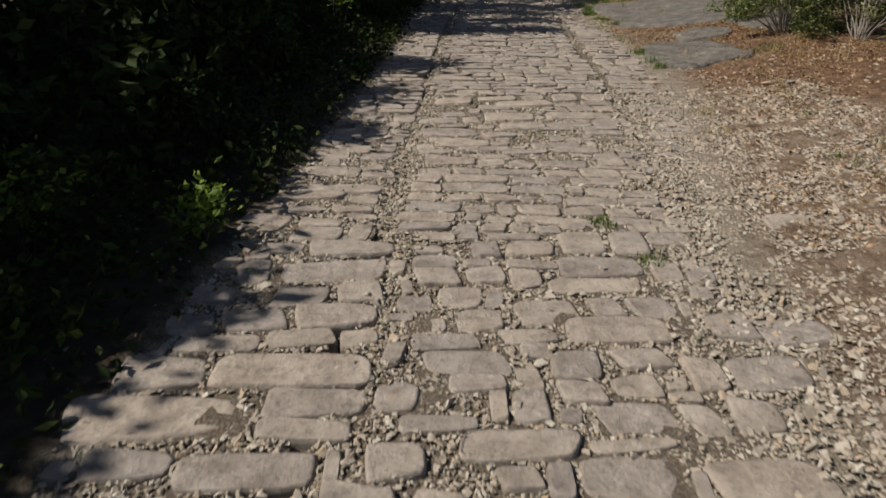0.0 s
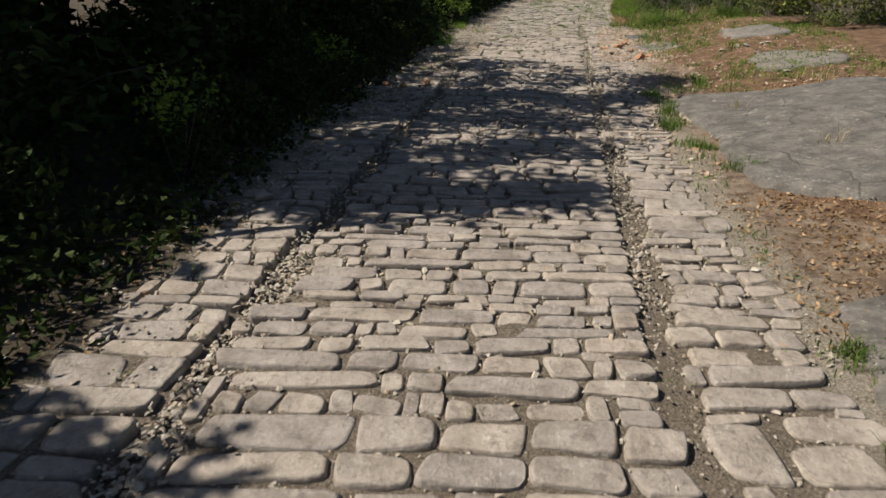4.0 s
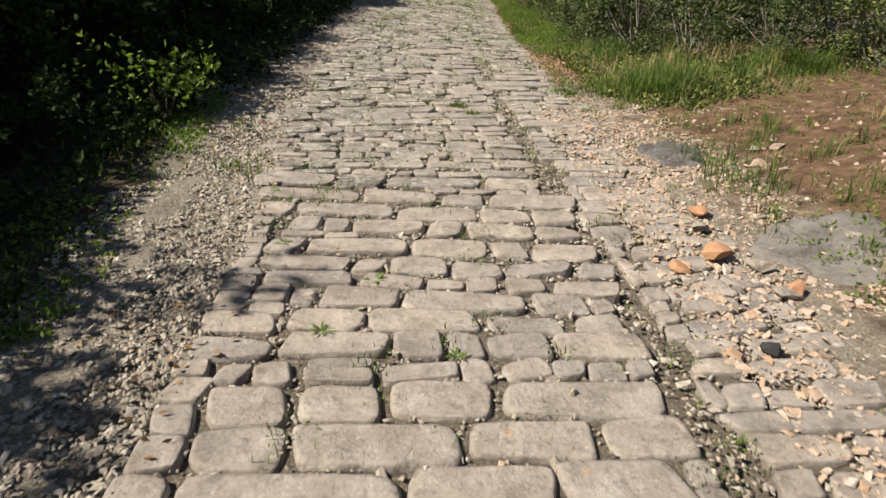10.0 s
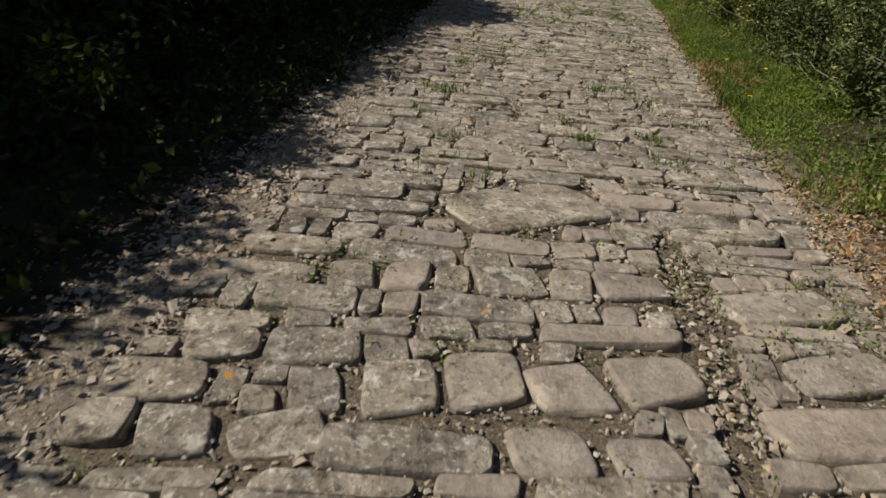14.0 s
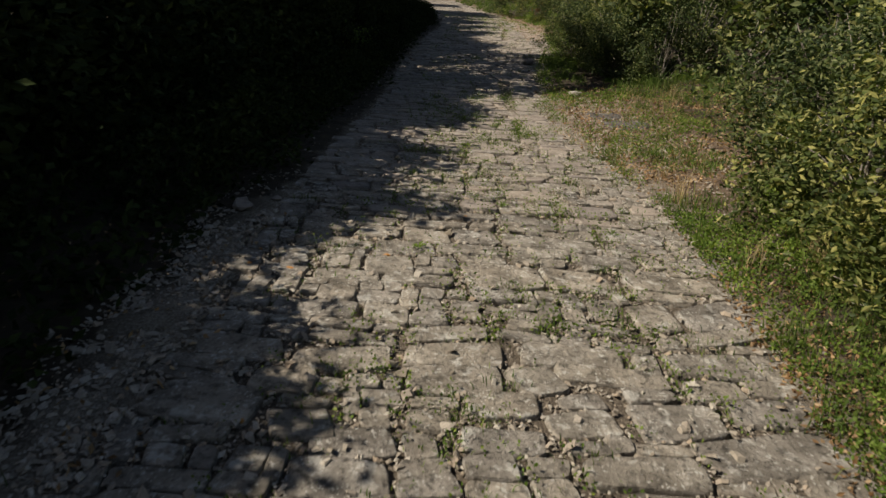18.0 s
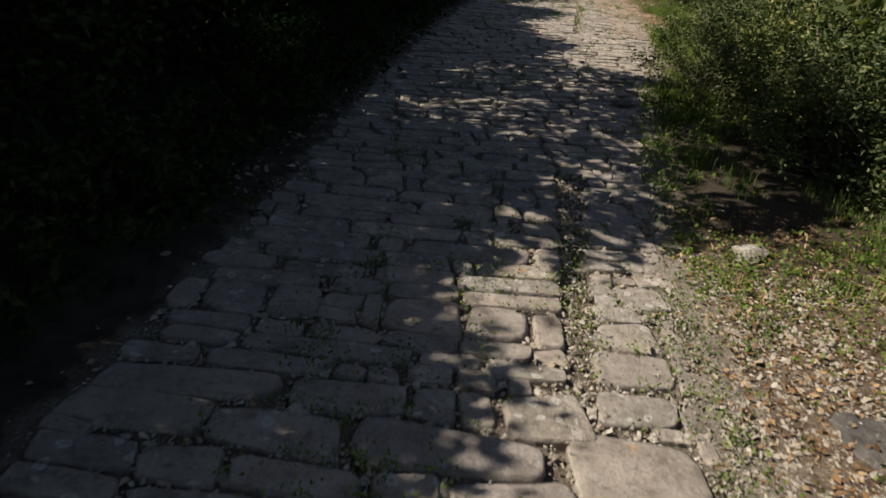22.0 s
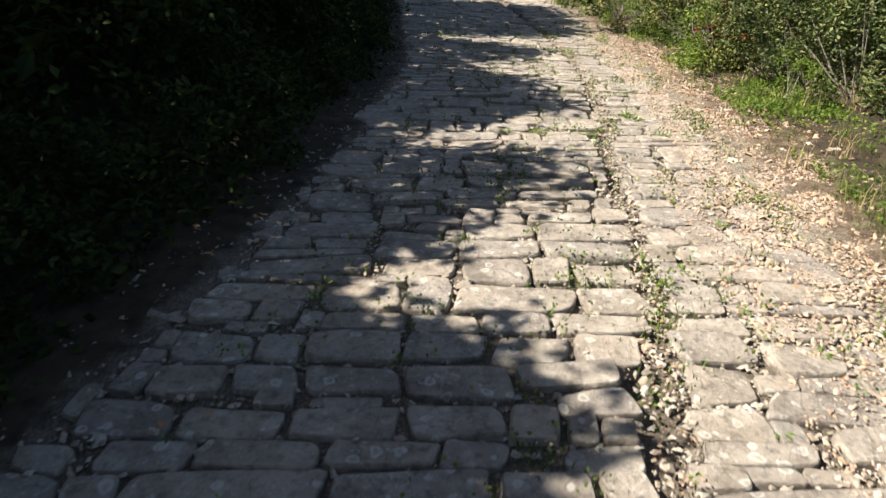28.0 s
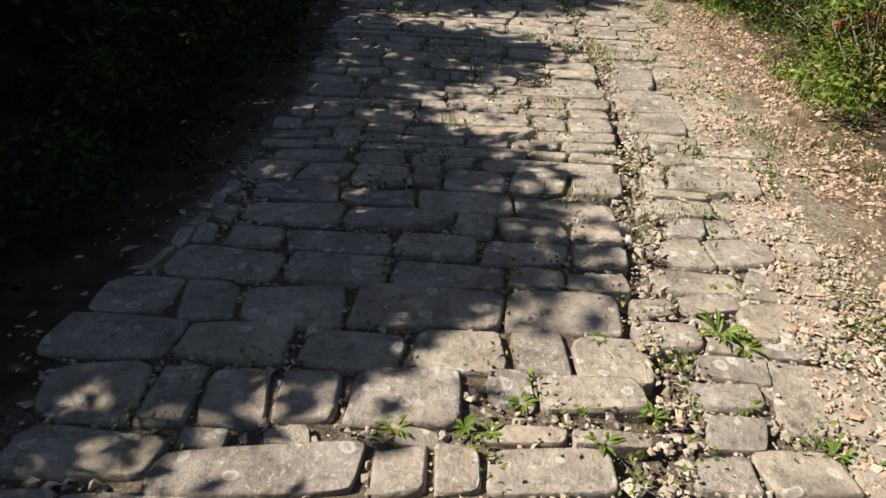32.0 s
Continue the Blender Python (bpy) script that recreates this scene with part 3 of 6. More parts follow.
def tree(y, x, tall):
    """A holm oak: forked trunk, limbs towards the crown's masses, small leaves in clumps."""
    base = Vector((x, y, float(height(x, y)) - 0.05))
    root = tagged(new("holm_oak"), "dark evergreen oak leaning over the shaded track edge", "tree", "trees along the track")
    root.location = base
    k = 1300 if 27 < y < 43 else 820 if y < 56 else 480
    gy_ = y + rng.uniform(-2.0, 2.0, k)
    edge = shade(gy_) + rut(gy_)
    reach = edge - rng.uniform(0, 1, k) ** 1.2 * (5.0 + np.clip(edge - rut(gy_) + 1.0, 0, 3)) - 0.37 + 0.16 * (1 - smooth(5.5, 7, gy_)) + (0.19 + 0.08 * (gy_ < 26) + 0.06 * (gy_ > 28) * (gy_ < 31)) * smooth(20.3, 21.5, gy_) * (1 - smooth(35.6, 36, gy_)) + 0.07 * rng.normal(size=k)
    thin = dappled(reach, gy_)
    keep = rng.uniform(0, 1, k) > thin * np.where(gy_ > 38.1, np.clip(0.38 + 0.3 * smooth(0.4, 0.7, reach - rut(gy_)) + 1.15 * ripple(reach, gy_, 8.2, 0.7), 0, 0.98), np.clip(0.56 + 0.95 * ripple(reach, gy_, 5.2, 0.7) + (gy_ < 14.2) * (0.4 * smooth(-0.6, 0.1, reach - rut(gy_)) - 0.1) + 0.25 * (gy_ > 14.2) * (gy_ < 20) * smooth(-0.7, -0.3, reach - rut(gy_)) * (1 - smooth(0.5, 0.8, reach - rut(gy_))) + 0.14 * smooth(13.8, 15.0, gy_) * (gy_ < 20) + 0.25 * (gy_ > 35) + 0.15 * (gy_ > 35) * smooth(0.5, 0.8, reach - rut(gy_)), 0, 0.97))
    gy_, edge, reach = gy_[keep], edge[keep], reach[keep]
    k = len(gy_)
    low = (gy_ > 27) & (gy_ < 39)
    high = np.where(edge - rut(gy_) > -0.6, rng.uniform(np.where(low, 2.2, 2.7), tall, k), rng.uniform(np.where(low, 1.8, 2.0), np.where(low, 4.0, tall), k))
    # Low clumps added above the verge to keep sky light off the undergrowth.
    under = rng.uniform(0.7, 2.4, k)
    over_verge = reach - under / EL - rut(gy_) < left(gy_) - 0.75
    high = np.where(over_verge & (rng.uniform(0, 1, k) < 0.4) & (gy_ > 16.5), under, high)
    cx = reach - (high - height(reach, gy_)) / EL * math.cos(radians(SUN_AZ))
    cy = gy_ - high / EL * math.sin(radians(SUN_AZ))
    centres = np.stack([cx, cy, high], 1) - np.array(base)
    fine = (((edge - reach) < 1.2) | (dappled(reach, gy_) > 0.3)) & (high > 2.5)
    near = high <= 2.5
    va, fa = leaves(centres[fine], 34, 0.13, 0.135, 0.085)
    vb, fb = leaves(centres[~fine & ~near], 20, 0.22, 0.215, 0.14)
    vc, fc = leaves(centres[near], 46, 0.15, 0.075, 0.045)
    part("crown", mesh_of("crown", np.concatenate([va, vb, vc]), np.concatenate([fa, fb + len(va), fc + len(va) + len(vb)]), SHADED_OAK_LEAF), root)
    fork = Vector((rng.uniform(-0.2, 0.3), rng.uniform(-0.3, 0.3), 1.5))
    part("trunk", mesh_of("trunk", *joined([tube(bent((0, 0, 0), fork, 0.08), [0.17, 0.14, 0.13, 0.12, 0.11], 8)]), BARK, True), root)
    for pick in rng.choice(k, 9, replace=False):
        end = Vector(centres[pick])
        part("limb", mesh_of("limb", *tube(bent(fork - Vector((0, 0, 0.1)), end, 0.25), [0.085, 0.06, 0.045, 0.03, 0.012], 6), BARK, True), root)
    return root


for n in range(22):
    ty = -1.5 + 3.4 * n
    tree(ty, float(rut(ty) + left(ty) - 3.1 + 0.4 * math.sin(n * 2.3)), 5.0 + 0.5 * math.sin(n * 1.7))


def back_tree(x, y, tall):
    """An oak deeper in the wood."""
    root = tagged(new("holm_oak"), "tall dark oak standing deeper in the wood", "tree", "trees along the track")
    root.location = (x, y, float(height(x, y)) - 0.05)
    c = np.clip(rng.normal(size=(120, 3)), -1.9, 1.9) * (1.25, 1.5, 1.15)
    c[:, 2] = np.clip(c[:, 2] + tall * 0.6, 0.5, tall)
    part("crown", mesh_of("crown", *leaves(c, 22, 0.26, 0.26, 0.17), SHADED_OAK_LEAF), root)
    part("trunk", mesh_of("trunk", *tube(bent((0, 0, 0), (0.1, 0.1, tall * 0.6), 0.12), [0.2, 0.16, 0.13, 0.1, 0.06], 8), BARK, True), root)


for n in range(26):
    ty = -3 + 3.0 * n
    back_tree(float(rut(ty)) - 9.8 + 0.6 * math.sin(n * 1.9), ty, 5.2 + 0.4 * math.sin(n * 2.7))

# ---------------------------------------------------------------- shrubs
def shrub_shape(tall, wide, clumps, count, leaf, mat, twigs=5, spread=0.09, base_low=0.05, wood=None):
    """A shrub to be copied: woody stems and a ragged mass of clumped leaves."""
    root = new("shrub")
    a = rng.uniform(0, 2 * np.pi, clumps)
    v = rng.uniform(0.0, 1.0, clumps)
    r = np.sqrt(np.clip(1 - (v * 1.6 - 0.6) ** 2, 0.03, 1)) * wide * rng.uniform(0.5, 1.12, clumps)
    lump = 1 + 0.25 * np.sin(3 * a + 5 * v) + 0.15 * np.sin(5 * a)
    c = np.stack([np.cos(a) * r * lump, np.sin(a) * r * lump, base_low + v * tall * (0.85 + 0.2 * np.sin(2 * a + 1))], 1)
    if wood:
        bough = c[rng.choice(clumps, clumps // 6, replace=False)]
        c = bough[rng.integers(len(bough), size=clumps)] + np.clip(rng.normal(size=(clumps, 3)), -1.8, 1.8) * wide * np.array([0.14, 0.14, 0.11])
        c[:, 2] = np.maximum(c[:, 2], 0.04)
    va, fa = leaves(c, count, spread, leaf, leaf * 0.5, 0.3)
    part("foliage", mesh_of("foliage", va, fa, mat), root)
    for pick in range(twigs):
        end = Vector(c[rng.integers(clumps)]) * (1.08 if wood else 0.96)
        part("stem", mesh_of("stem", *tube(bent((0.04 * math.cos(pick), 0.04 * math.sin(pick), -0.05), end, 0.1), [0.01, 0.008, 0.006, 0.004, 0.002], 5), wood or BARK, True), root)
    return root


def place(ob, x, y, turn, size):
    at = Matrix.LocRotScale((x, y, float(height(x, y)) - 0.02), Euler((0, 0, turn)), None)
    one = copy_thing(ob, at)
    one.scale = (size, size, size)
    return one


def kind_of_shrub(label, group, *shape, **more):
    ob = shrub_shape(*shape, **more)
    return tagged(ob, label, "shrub", group)


# These leaves carry part of the deep shade in their colour.
UNDER = [kind_of_shrub("shrub under the oaks, its leaves darkened for deep shade", "undergrowth on the shaded side", 1.25, 0.85, 60, 15, 0.135, SHADED_OAK_LEAF, twigs=3) for _ in range(3)]
foot = line((-6, -2.9), (3, -2.75), (8, -2.75), (12, -2.85), (15, -2.8), (17, -2.75), (20, -2.8), (22.5, -2.5), (24.5, -2.4), (27, -2.3), (30, -2.3), (36, -2.2), (40, -2.15), (47, -2.35), (60, -2.4))
n = 0
for y in np.arange(-1.5, 70, 1.1):
    for off, size in ((0.5, 0.4), (1.3, 0.8), (2.3, 1.25)):
        yy = y + 0.35 * math.sin(n * 3.1)
        x = float(rut(yy) + foot(yy)) - off - 0.15 * math.sin(n * 1.9)
        place(UNDER[n % 3], x, yy, n * 2.4, size * (1 + 0.22 * math.sin(n * 1.3)))
        n += 1
for n, y in enumerate([*np.arange(10.5, 22, 1.0), *np.arange(31.0, 54, 0.55)]):
    place(UNDER[n % 3], float(rut(y) + (foot(y) if y < 30 else left(y) - 0.42)) - 0.12 - 0.1 * math.sin(n * 1.7), y, n * 1.9, 0.36 + 0.06 * math.sin(n))
ux = rng.uniform(-1.5, 68, 4200)
ud = rng.uniform(0, 1, 4200) ** 1.4 * 1.15
uz = rng.uniform(0.0, 1.0, 4200) * (0.05 + 0.4 * ud)
uy = rut(ux) + np.minimum(foot(ux) + 0.25, left(ux) - 0.08) - ud
stuff("undergrowth", leaves(np.stack([uy, ux, height(uy, ux) + uz], 1), 10, 0.07, 0.07, 0.04, 0.4), SHADED_OAK_LEAF, "low undergrowth with shade-darkened leaves creeping towards the paving", "undergrowth")
for ob in UNDER:
    for o in (*ob.children_recursive, ob):
        bpy.data.objects.remove(o)
SUNNY = [kind_of_shrub("dense green shrub with small leathery leaves beside the verge", "shrubs along the sunny verge", 1.3, 0.75, 150, 46, 0.044, BUSH_LEAF, twigs=21, spread=0.055, wood=TWIG) for _ in range(4)]
TURNING = kind_of_shrub("shrub with yellowing green leaves among darker shrubs", "shrubs along the sunny verge", 0.8, 0.42, 60, 34, 0.04, BRIGHT_LEAF, twigs=8, spread=0.05, wood=TWIG)
RED_TWIG = kind_of_shrub("low shrub with a few red autumn leaves", "shrubs along the sunny verge", 0.7, 0.3, 26, 8, 0.045, RED_LEAF, twigs=6, spread=0.05, wood=TWIG)
BACK = kind_of_shrub("tall green shrub behind the verge", "shrubs along the sunny verge", 1.3, 0.8, 60, 40, 0.075, BUSH_LEAF, twigs=7, spread=0.08, wood=TWIG)
#: offsets beyond the paving's edge, and sizes
SHRUBS_FIRST = [(6.2, 4, 0.9), (7.2, 3.2, 1.1), (8.2, 2.55, 1.1), (8.9, 1.95, 0.95), (9.5, 2.3, 1.15), (10.5, 2.4, 1.1), (11.6, 3.4, 1.2), (14, 4.3, 0.9), (16.5, 4.4, 1), (19.2, 3.6, 0.8), (21.2, 3.0, 0.8), (22.0, 2.3, 0.95), (22.9, 1.7, 1.0), (23.8, 1.35, 1.1), (24.6, 1.5, 1.15),
                (25.4, 1.45, 1.1), (26.2, 1.35, 1.0), (27.0, 1.5, 1.15), (27.8, 1.6, 1.15)]
SHRUBS_MIDDLE = [(28.6, 1.5, 1.1), (29.3, 1.35, 1.15), (30.0, 1.3, 1.15), (30.7, 1.35, 1.2), (31.4, 1.4, 1.15), (32.1, 1.7, 1.1), (32.8, 2.05, 1.05), (33.8, 3.6, 0.9), (37.4, 1.9, 1.0), (37.9, 1.35, 0.9), (38.2, 1.5, 1.1), (38.3, 2.6, 1.5), (38.7, 2.0, 1.2), (38.6, 1.25, 1.0), (39.1, 1.1, 1.0),
                 (39.75, 0.62, 0.75), (40.3, 0.7, 0.85), (41.0, 0.95, 0.75), (42.2, 1.6, 0.95), (43.0, 1.9, 1.0)]
SHRUBS_LAST = [(44, 1.8, 0.9), (45.6, 1.75, 0.85), (46.6, 1.65, 0.95), (47.4, 1.6, 0.95), (48.2, 1.5, 1.0), (48.9, 1.35, 1.0), (49.6, 1.3, 1.05), (50.3, 1.15, 1.05), (51.0, 1.1, 1.1), (48.9, 2.3, 1.3), (50.2, 2.2, 1.3), (47.4, 2.5, 1.2), (51.7, 1.15, 1), (52.6, 0.9, 1.1), (53.6, 0.7, 1), (53.8, 1.9, 1.2), (55.2, 2.4, 1.1),
               (56.8, 2.8, 1.1), (58.4, 2.9, 1.2), (60.4, 2.9, 1.2), (62.6, 2.6, 1.3), (65, 2.4, 1.3), (78, 0.4, 1.6), (78.5, -1.4, 1.6), (79, -3.2, 1.6)]
for n, (y, off, size) in enumerate(SHRUBS_FIRST + SHRUBS_MIDDLE + SHRUBS_LAST):
    place(BACK if y > 52 else SUNNY[n % 4], float(rut(y) + right(y)) + off, y, n * 1.7, size)
for y, off, size in ((49.75, 0.82, 0.95), (31.2, 0.75, 0.5), (48.3, 0.95, 0.55), (52.2, 0.5, 0.7), (40.9, 0.5, 0.7)):
    place(TURNING, float(rut(y) + right(y)) + off, y, y, size)
place(RED_TWIG, float(rut(49.9) + right(49.9)) + 0.95, 49.9, 1.0, 1.1)
for n, y in enumerate(np.arange(19, 73, 1.7)):
    place(BACK, float(rut(y) + right(y)) + 3.6 + 0.4 * math.sin(n * 2.2) + 0.9 * float(smooth(31, 33, y) * (1 - smooth(36, 38, y))), y, n * 2.3, 1.4 + 0.6 * float(smooth(30, 34, y)))
for ob in (*SUNNY, BACK, TURNING, RED_TWIG):
    for o in (*ob.children_recursive, ob):
        bpy.data.objects.remove(o)

# ---------------------------------------------------------------- paving
def stone_shape(aspect, seed, mat, crisp=0.0):
    """A worn paving slab one unit wide and deep: an uneven outline, knocked-off arrises and a flat, slightly hollowed top."""
    r = np.random.default_rng(seed)
    n = 16
    a = (np.arange(n) + 0.5 + 0.2 * r.uniform(-1, 1, n)) * 2 * np.pi / n
    p = r.uniform(3.4, 6.0) + 2.0 * crisp
    o = np.stack([np.sign(np.cos(a)) * np.abs(np.cos(a)) ** (2 / p), np.sign(np.sin(a)) * np.abs(np.sin(a)) ** (2 / p)], 1) * 0.5
    o *= 1 + (0.024 * np.sin(2 * a + 6.3 * r.random()) + 0.032 * np.sin(3 * a + 6.3 * r.random()))[:, None]
    o += r.normal(size=o.shape) * np.array([0.011 / aspect ** 0.5, 0.018]) * (1 + 0.5 * crisp)
    if r.random() < 0.35:
        o[int(r.integers(n))] *= r.uniform(0.89, 0.94)
    o[:, 1] *= 1 + 0.26 * float(np.clip(r.normal(), -1.5, 1.5)) * o[:, 0]
    o[:, 0] += 0.17 / aspect * float(np.clip(r.normal(), -1.6, 1.6)) * o[:, 1]
    o = np.clip(o, -0.52, 0.52)
    o = o[np.argsort(np.arctan2(o[:, 1], o[:, 0]))]
    o = 0.15 * np.roll(o, 1, 0) + 0.7 * o + 0.15 * np.roll(o, -1, 0)
    half = np.array([0.16 * aspect, 0.16]) / 2
    inset = (0.012 + 0.003 * r.random((n, 1))) * (1 - 0.5 * crisp) / half
    drop = (0.022 + 0.012 * r.random(n)) * (1 - 0.45 * crisp)
    tilt = 0.008 * r.normal(size=2)
    lift = 0.0018 * r.normal(size=n)
    verts = [(x, y, -0.1) for x, y in o * 0.98] + [(x, y, -d) for (x, y), d in zip(o, drop)]
    verts += [(x, y, -0.3 * d) for (x, y), d in zip(o * (1 - 0.3 * inset), drop)]
    verts += [(x, y, z + x * tilt[0] + y * tilt[1]) for (x, y), z in zip(o * (1 - inset), lift)]
    verts += [(x, y, 0.4 * z + x * tilt[0] + y * tilt[1]) for (x, y), z in zip(o * (1 - 1.9 * inset), lift)]
    verts.append((0, 0, -0.001))
    faces = []
    for k in range(n):
        j = (k + 1) % n
        faces += [(i * n + k, i * n + j, i * n + n + j, i * n + n + k) for i in range(4)] + [(4 * n + k, 4 * n + j, 5 * n)]
    me = mesh_of("stone", verts, faces, mat, True)
    me.materials.append(STONE_CHIP)
    for k in range(n):
        me.polygons[5 * k].use_smooth = False
        me.polygons[5 * k + 1].material_index = int(r.random() < 0.3)
    return me


ASPECTS = (0.9, 1.4, 2.0, 2.8)
SHAPES = {key: [[stone_shape(a, 50 * j + s, mat, 0.5 if key == "warm" else 1.0) for s in range(14)] for j, a in enumerate(ASPECTS)]
          for key, mat in (("warm", STONE_WARM), ("lichen", STONE_LICHEN), ("pale", STONE_PALE))}
pave_rng = np.random.default_rng(21)
SECTIONS = [(3.0 * k, 3.0 * k + 3.0) for k in range(22)]
STONES = []
roots = []
for k, (y0, y1) in enumerate(SECTIONS):
    r_ = tagged(new(f"pavement_{k + 1}"), "ancient road paving of worn limestone slabs with open joints", "pavement", kind="structure")
    r_.location = (float(rut((y0 + y1) / 2)), y0, 0)
    roots.append(r_)


GRID = 0.02
TAKEN_UP = np.zeros((int(68 / GRID), int(5.2 / GRID)), bool)


def footprint(x, y, w, d, turn):
    """The cells of the road under a stone, along and across it."""
    u = x - float(rut(y))
    reach = (w + d) / 2 + GRID
    i0, i1 = max(0, int((y - reach) / GRID)), min(TAKEN_UP.shape[0], int((y + reach) / GRID) + 1)
    j0, j1 = max(0, int((u - reach + 3.2) / GRID)), min(TAKEN_UP.shape[1], int((u + reach + 3.2) / GRID) + 1)
    dy, du = (np.arange(i0, i1) * GRID - y)[:, None], (np.arange(j0, j1) * GRID - 3.2 - u)[None]
    c, k = math.cos(radians(turn)), math.sin(radians(turn))
    return slice(i0, i1), slice(j0, j1), (np.abs(du * c + dy * k) < w / 2) & (np.abs(dy * c - du * k) < d / 2)


def lay(x, y, w, d, turn, sink=0.0):
    """One paving stone of width w across the road and depth d along it, unless its place is taken."""
    k = next((i for i, (a, b) in enumerate(SECTIONS) if a <= y < b), None)
    if k is None:
        return
    rows, cols, under = footprint(x, y, w, d, turn)
    clash = float((TAKEN_UP[rows, cols] & under).sum()) / max(1, under.sum())
    if clash > 0.22:
        return
    if clash > 0.04:
        w, d = w * (1 - 0.85 * clash), d * (1 - 0.85 * clash)
    TAKEN_UP[rows, cols] |= under
    j = int(np.argmin([abs(math.log(a / (w / d))) for a in ASPECTS]))
    u = x - float(rut(y))
    pick, rough_side = pave_rng.random(3), float(1 - smooth(-1.3, -0.3, u))
    if pick[0] > smooth(17.5, 21.5, y) * (0.55 + 0.45 * rough_side if y < 24.5 else 1.0):
        key = "warm"
    elif pick[1] > smooth(21, 25, y):
        key = "lichen" if pick[2] < rough_side else "pale"
    elif pick[1] > smooth(30.5, 34, y):
        key = "lichen"
    else:
        key = "warm" if pick[2] < 0.5 * (y < 38) else "pale"
    ob = new("stone", SHAPES[key][j][int(pave_rng.integers(14))])
    ob.parent = roots[k]
    flip = 180 if pave_rng.random() < 0.5 else 0
    STONES.append((y, u, w, d, turn))
    z = float(height(x, y)) + 0.004 * pave_rng.normal() - sink
    e = 0.25
    normal = Vector((-(float(height(x + e, y)) - float(height(x - e, y))) / (2 * e), -(float(height(x, y + e)) - float(height(x, y - e))) / (2 * e), 1))
    lie = Vector((0, 0, 1)).rotation_difference(normal).to_matrix().to_4x4()
    m = Matrix.Translation((x, y, z)) @ lie @ pose(0, 0, 0, 0.9 * pave_rng.normal(), 0.7 * pave_rng.normal(), turn + flip) @ Matrix.Diagonal((w, d, float(np.clip(min(w, d) / 0.12, 0.5, 1.0)), 1))
    ob.matrix_local = Matrix.Translation(-roots[k].location) @ m


def course(y, d, x0, x1, breaks=None, tilt=0.0, known=False):
    """A course of stones across the road from x0 to x1; breaks are the joints between them."""
    if breaks is None:
        breaks, x = [], x0
        while x < x1 - 0.15:
            x += float(np.clip(pave_rng.lognormal(math.log(0.21 if 8.4 < y < 15.2 else 0.29), 0.5), 0.09, 0.66))
            breaks.append(x)
        if breaks and x1 - breaks[-1] < 0.11:
            breaks.pop()
    xs = [x0, *[b for b in breaks if x0 + 0.06 < b < x1 - 0.06], x1]
    mid = (x0 + x1) / 2
    for a, b in zip(xs, xs[1:]):
        wild = float(max(smooth(24, 28, y) * (1 - smooth(32, 35, y)), smooth(11.5, 12.5, y) * (1 - smooth(15, 15.8, y))))
        if known is False and pave_rng.random() < 0.02 + 0.07 * wild:
            continue
        gap = 0.004 + 0.013 * pave_rng.random()
        shrink = 1.04 - 0.13 * pave_rng.random() ** 2
        lay((a + b) / 2, y + ((a + b) / 2 - mid) * tilt + (0.008 + 0.012 * wild) * pave_rng.normal(), b - a - gap, (d - gap) * shrink * (1 if known else pave_rng.uniform(0.93, 1.14)), math.degrees(math.atan(tilt)) + (2.0 + 2.5 * wild) * pave_rng.normal(), sink=0.005 * wild * pave_rng.random())


TAKEN = []


def row(y, d, tilt, *joints):
    """A known course: its middle, depth and slant, and the joints as offsets from the rut."""
    TAKEN.append((y - d / 2, y + d / 2, joints[0], joints[-1]))
    r_ = float(rut(y))
    course(y, d * (1.11 if y < 9 else 1.13), r_ + joints[0], r_ + joints[-1], [r_ + q for q in joints[1:-1]], tilt, True)


# the main paving
row(47.05, 0.15, 0.085, -1.23, -0.69)
row(47.07, 0.14, 0.080, -0.69, -0.54, -0.41)
row(47.10, 0.13, 0.075, -0.41, -0.08)
row(47.12, 0.12, 0.073, 0.09, 0.26)
row(47.14, 0.13, 0.070, 0.25, 0.48)
row(1.41, 0.15, 0.039, -2.43, -2.13, -1.68, -1.61)
row(1.63, 0.24, 0.041, -2.61, -2.02)
row(1.58, 0.12, 0.047, -1.95, -1.61)
row(1.73, 0.15, 0.050, -1.97, -1.59)
row(1.89, 0.20, 0.072, -2.55, -2.21, -1.60)
row(2.10, 0.12, 0.129, -2.43, -2.07, -1.78, -1.61)
row(2.27, 0.19, 0.175, -2.31, -2.01, -1.64)
row(2.47, 0.17, 0.211, -2.17, -1.87, -1.65)
row(2.68, 0.22, 0.128, -2.39, -2.21, -1.67)
row(2.93, 0.20, 0.070, -2.12, -1.66)
row(3.11, 0.19, 0.070, -2.26, -1.96, -1.81)
row(1.46, 0.16, 0.049, -1.56, -1.35)
row(1.40, 0.10, 0.055, -1.14, -0.99)
row(1.41, 0.16, 0.051, -0.99, -0.89)
row(1.43, 0.20, 0.059, -0.89, -0.53)
row(1.45, 0.18, 0.056, -0.48, -0.07)
row(1.56, 0.17, 0.062, -1.28, -0.83)
row(1.71, 0.18, 0.067, -0.81, -0.49)
row(1.71, 0.18, 0.064, -0.49, -0.33)
row(1.75, 0.20, 0.064, -0.32, -0.12)
row(1.56, 0.10, 0.063, -0.52, -0.27)
row(1.76, 0.18, 0.060, -1.59, -1.40)
row(1.64, 0.10, 0.059, -1.49, -1.17)
row(1.75, 0.17, 0.066, -1.17, -1.09, -0.94)
row(1.83, 0.15, 0.071, -0.93, -0.72)
row(1.88, 0.12, 0.073, -0.71, -0.52)
row(1.99, 0.21, 0.056, -0.42, -0.25, 0.09)
row(1.87, 0.14, 0.071, -1.34, -1.08)
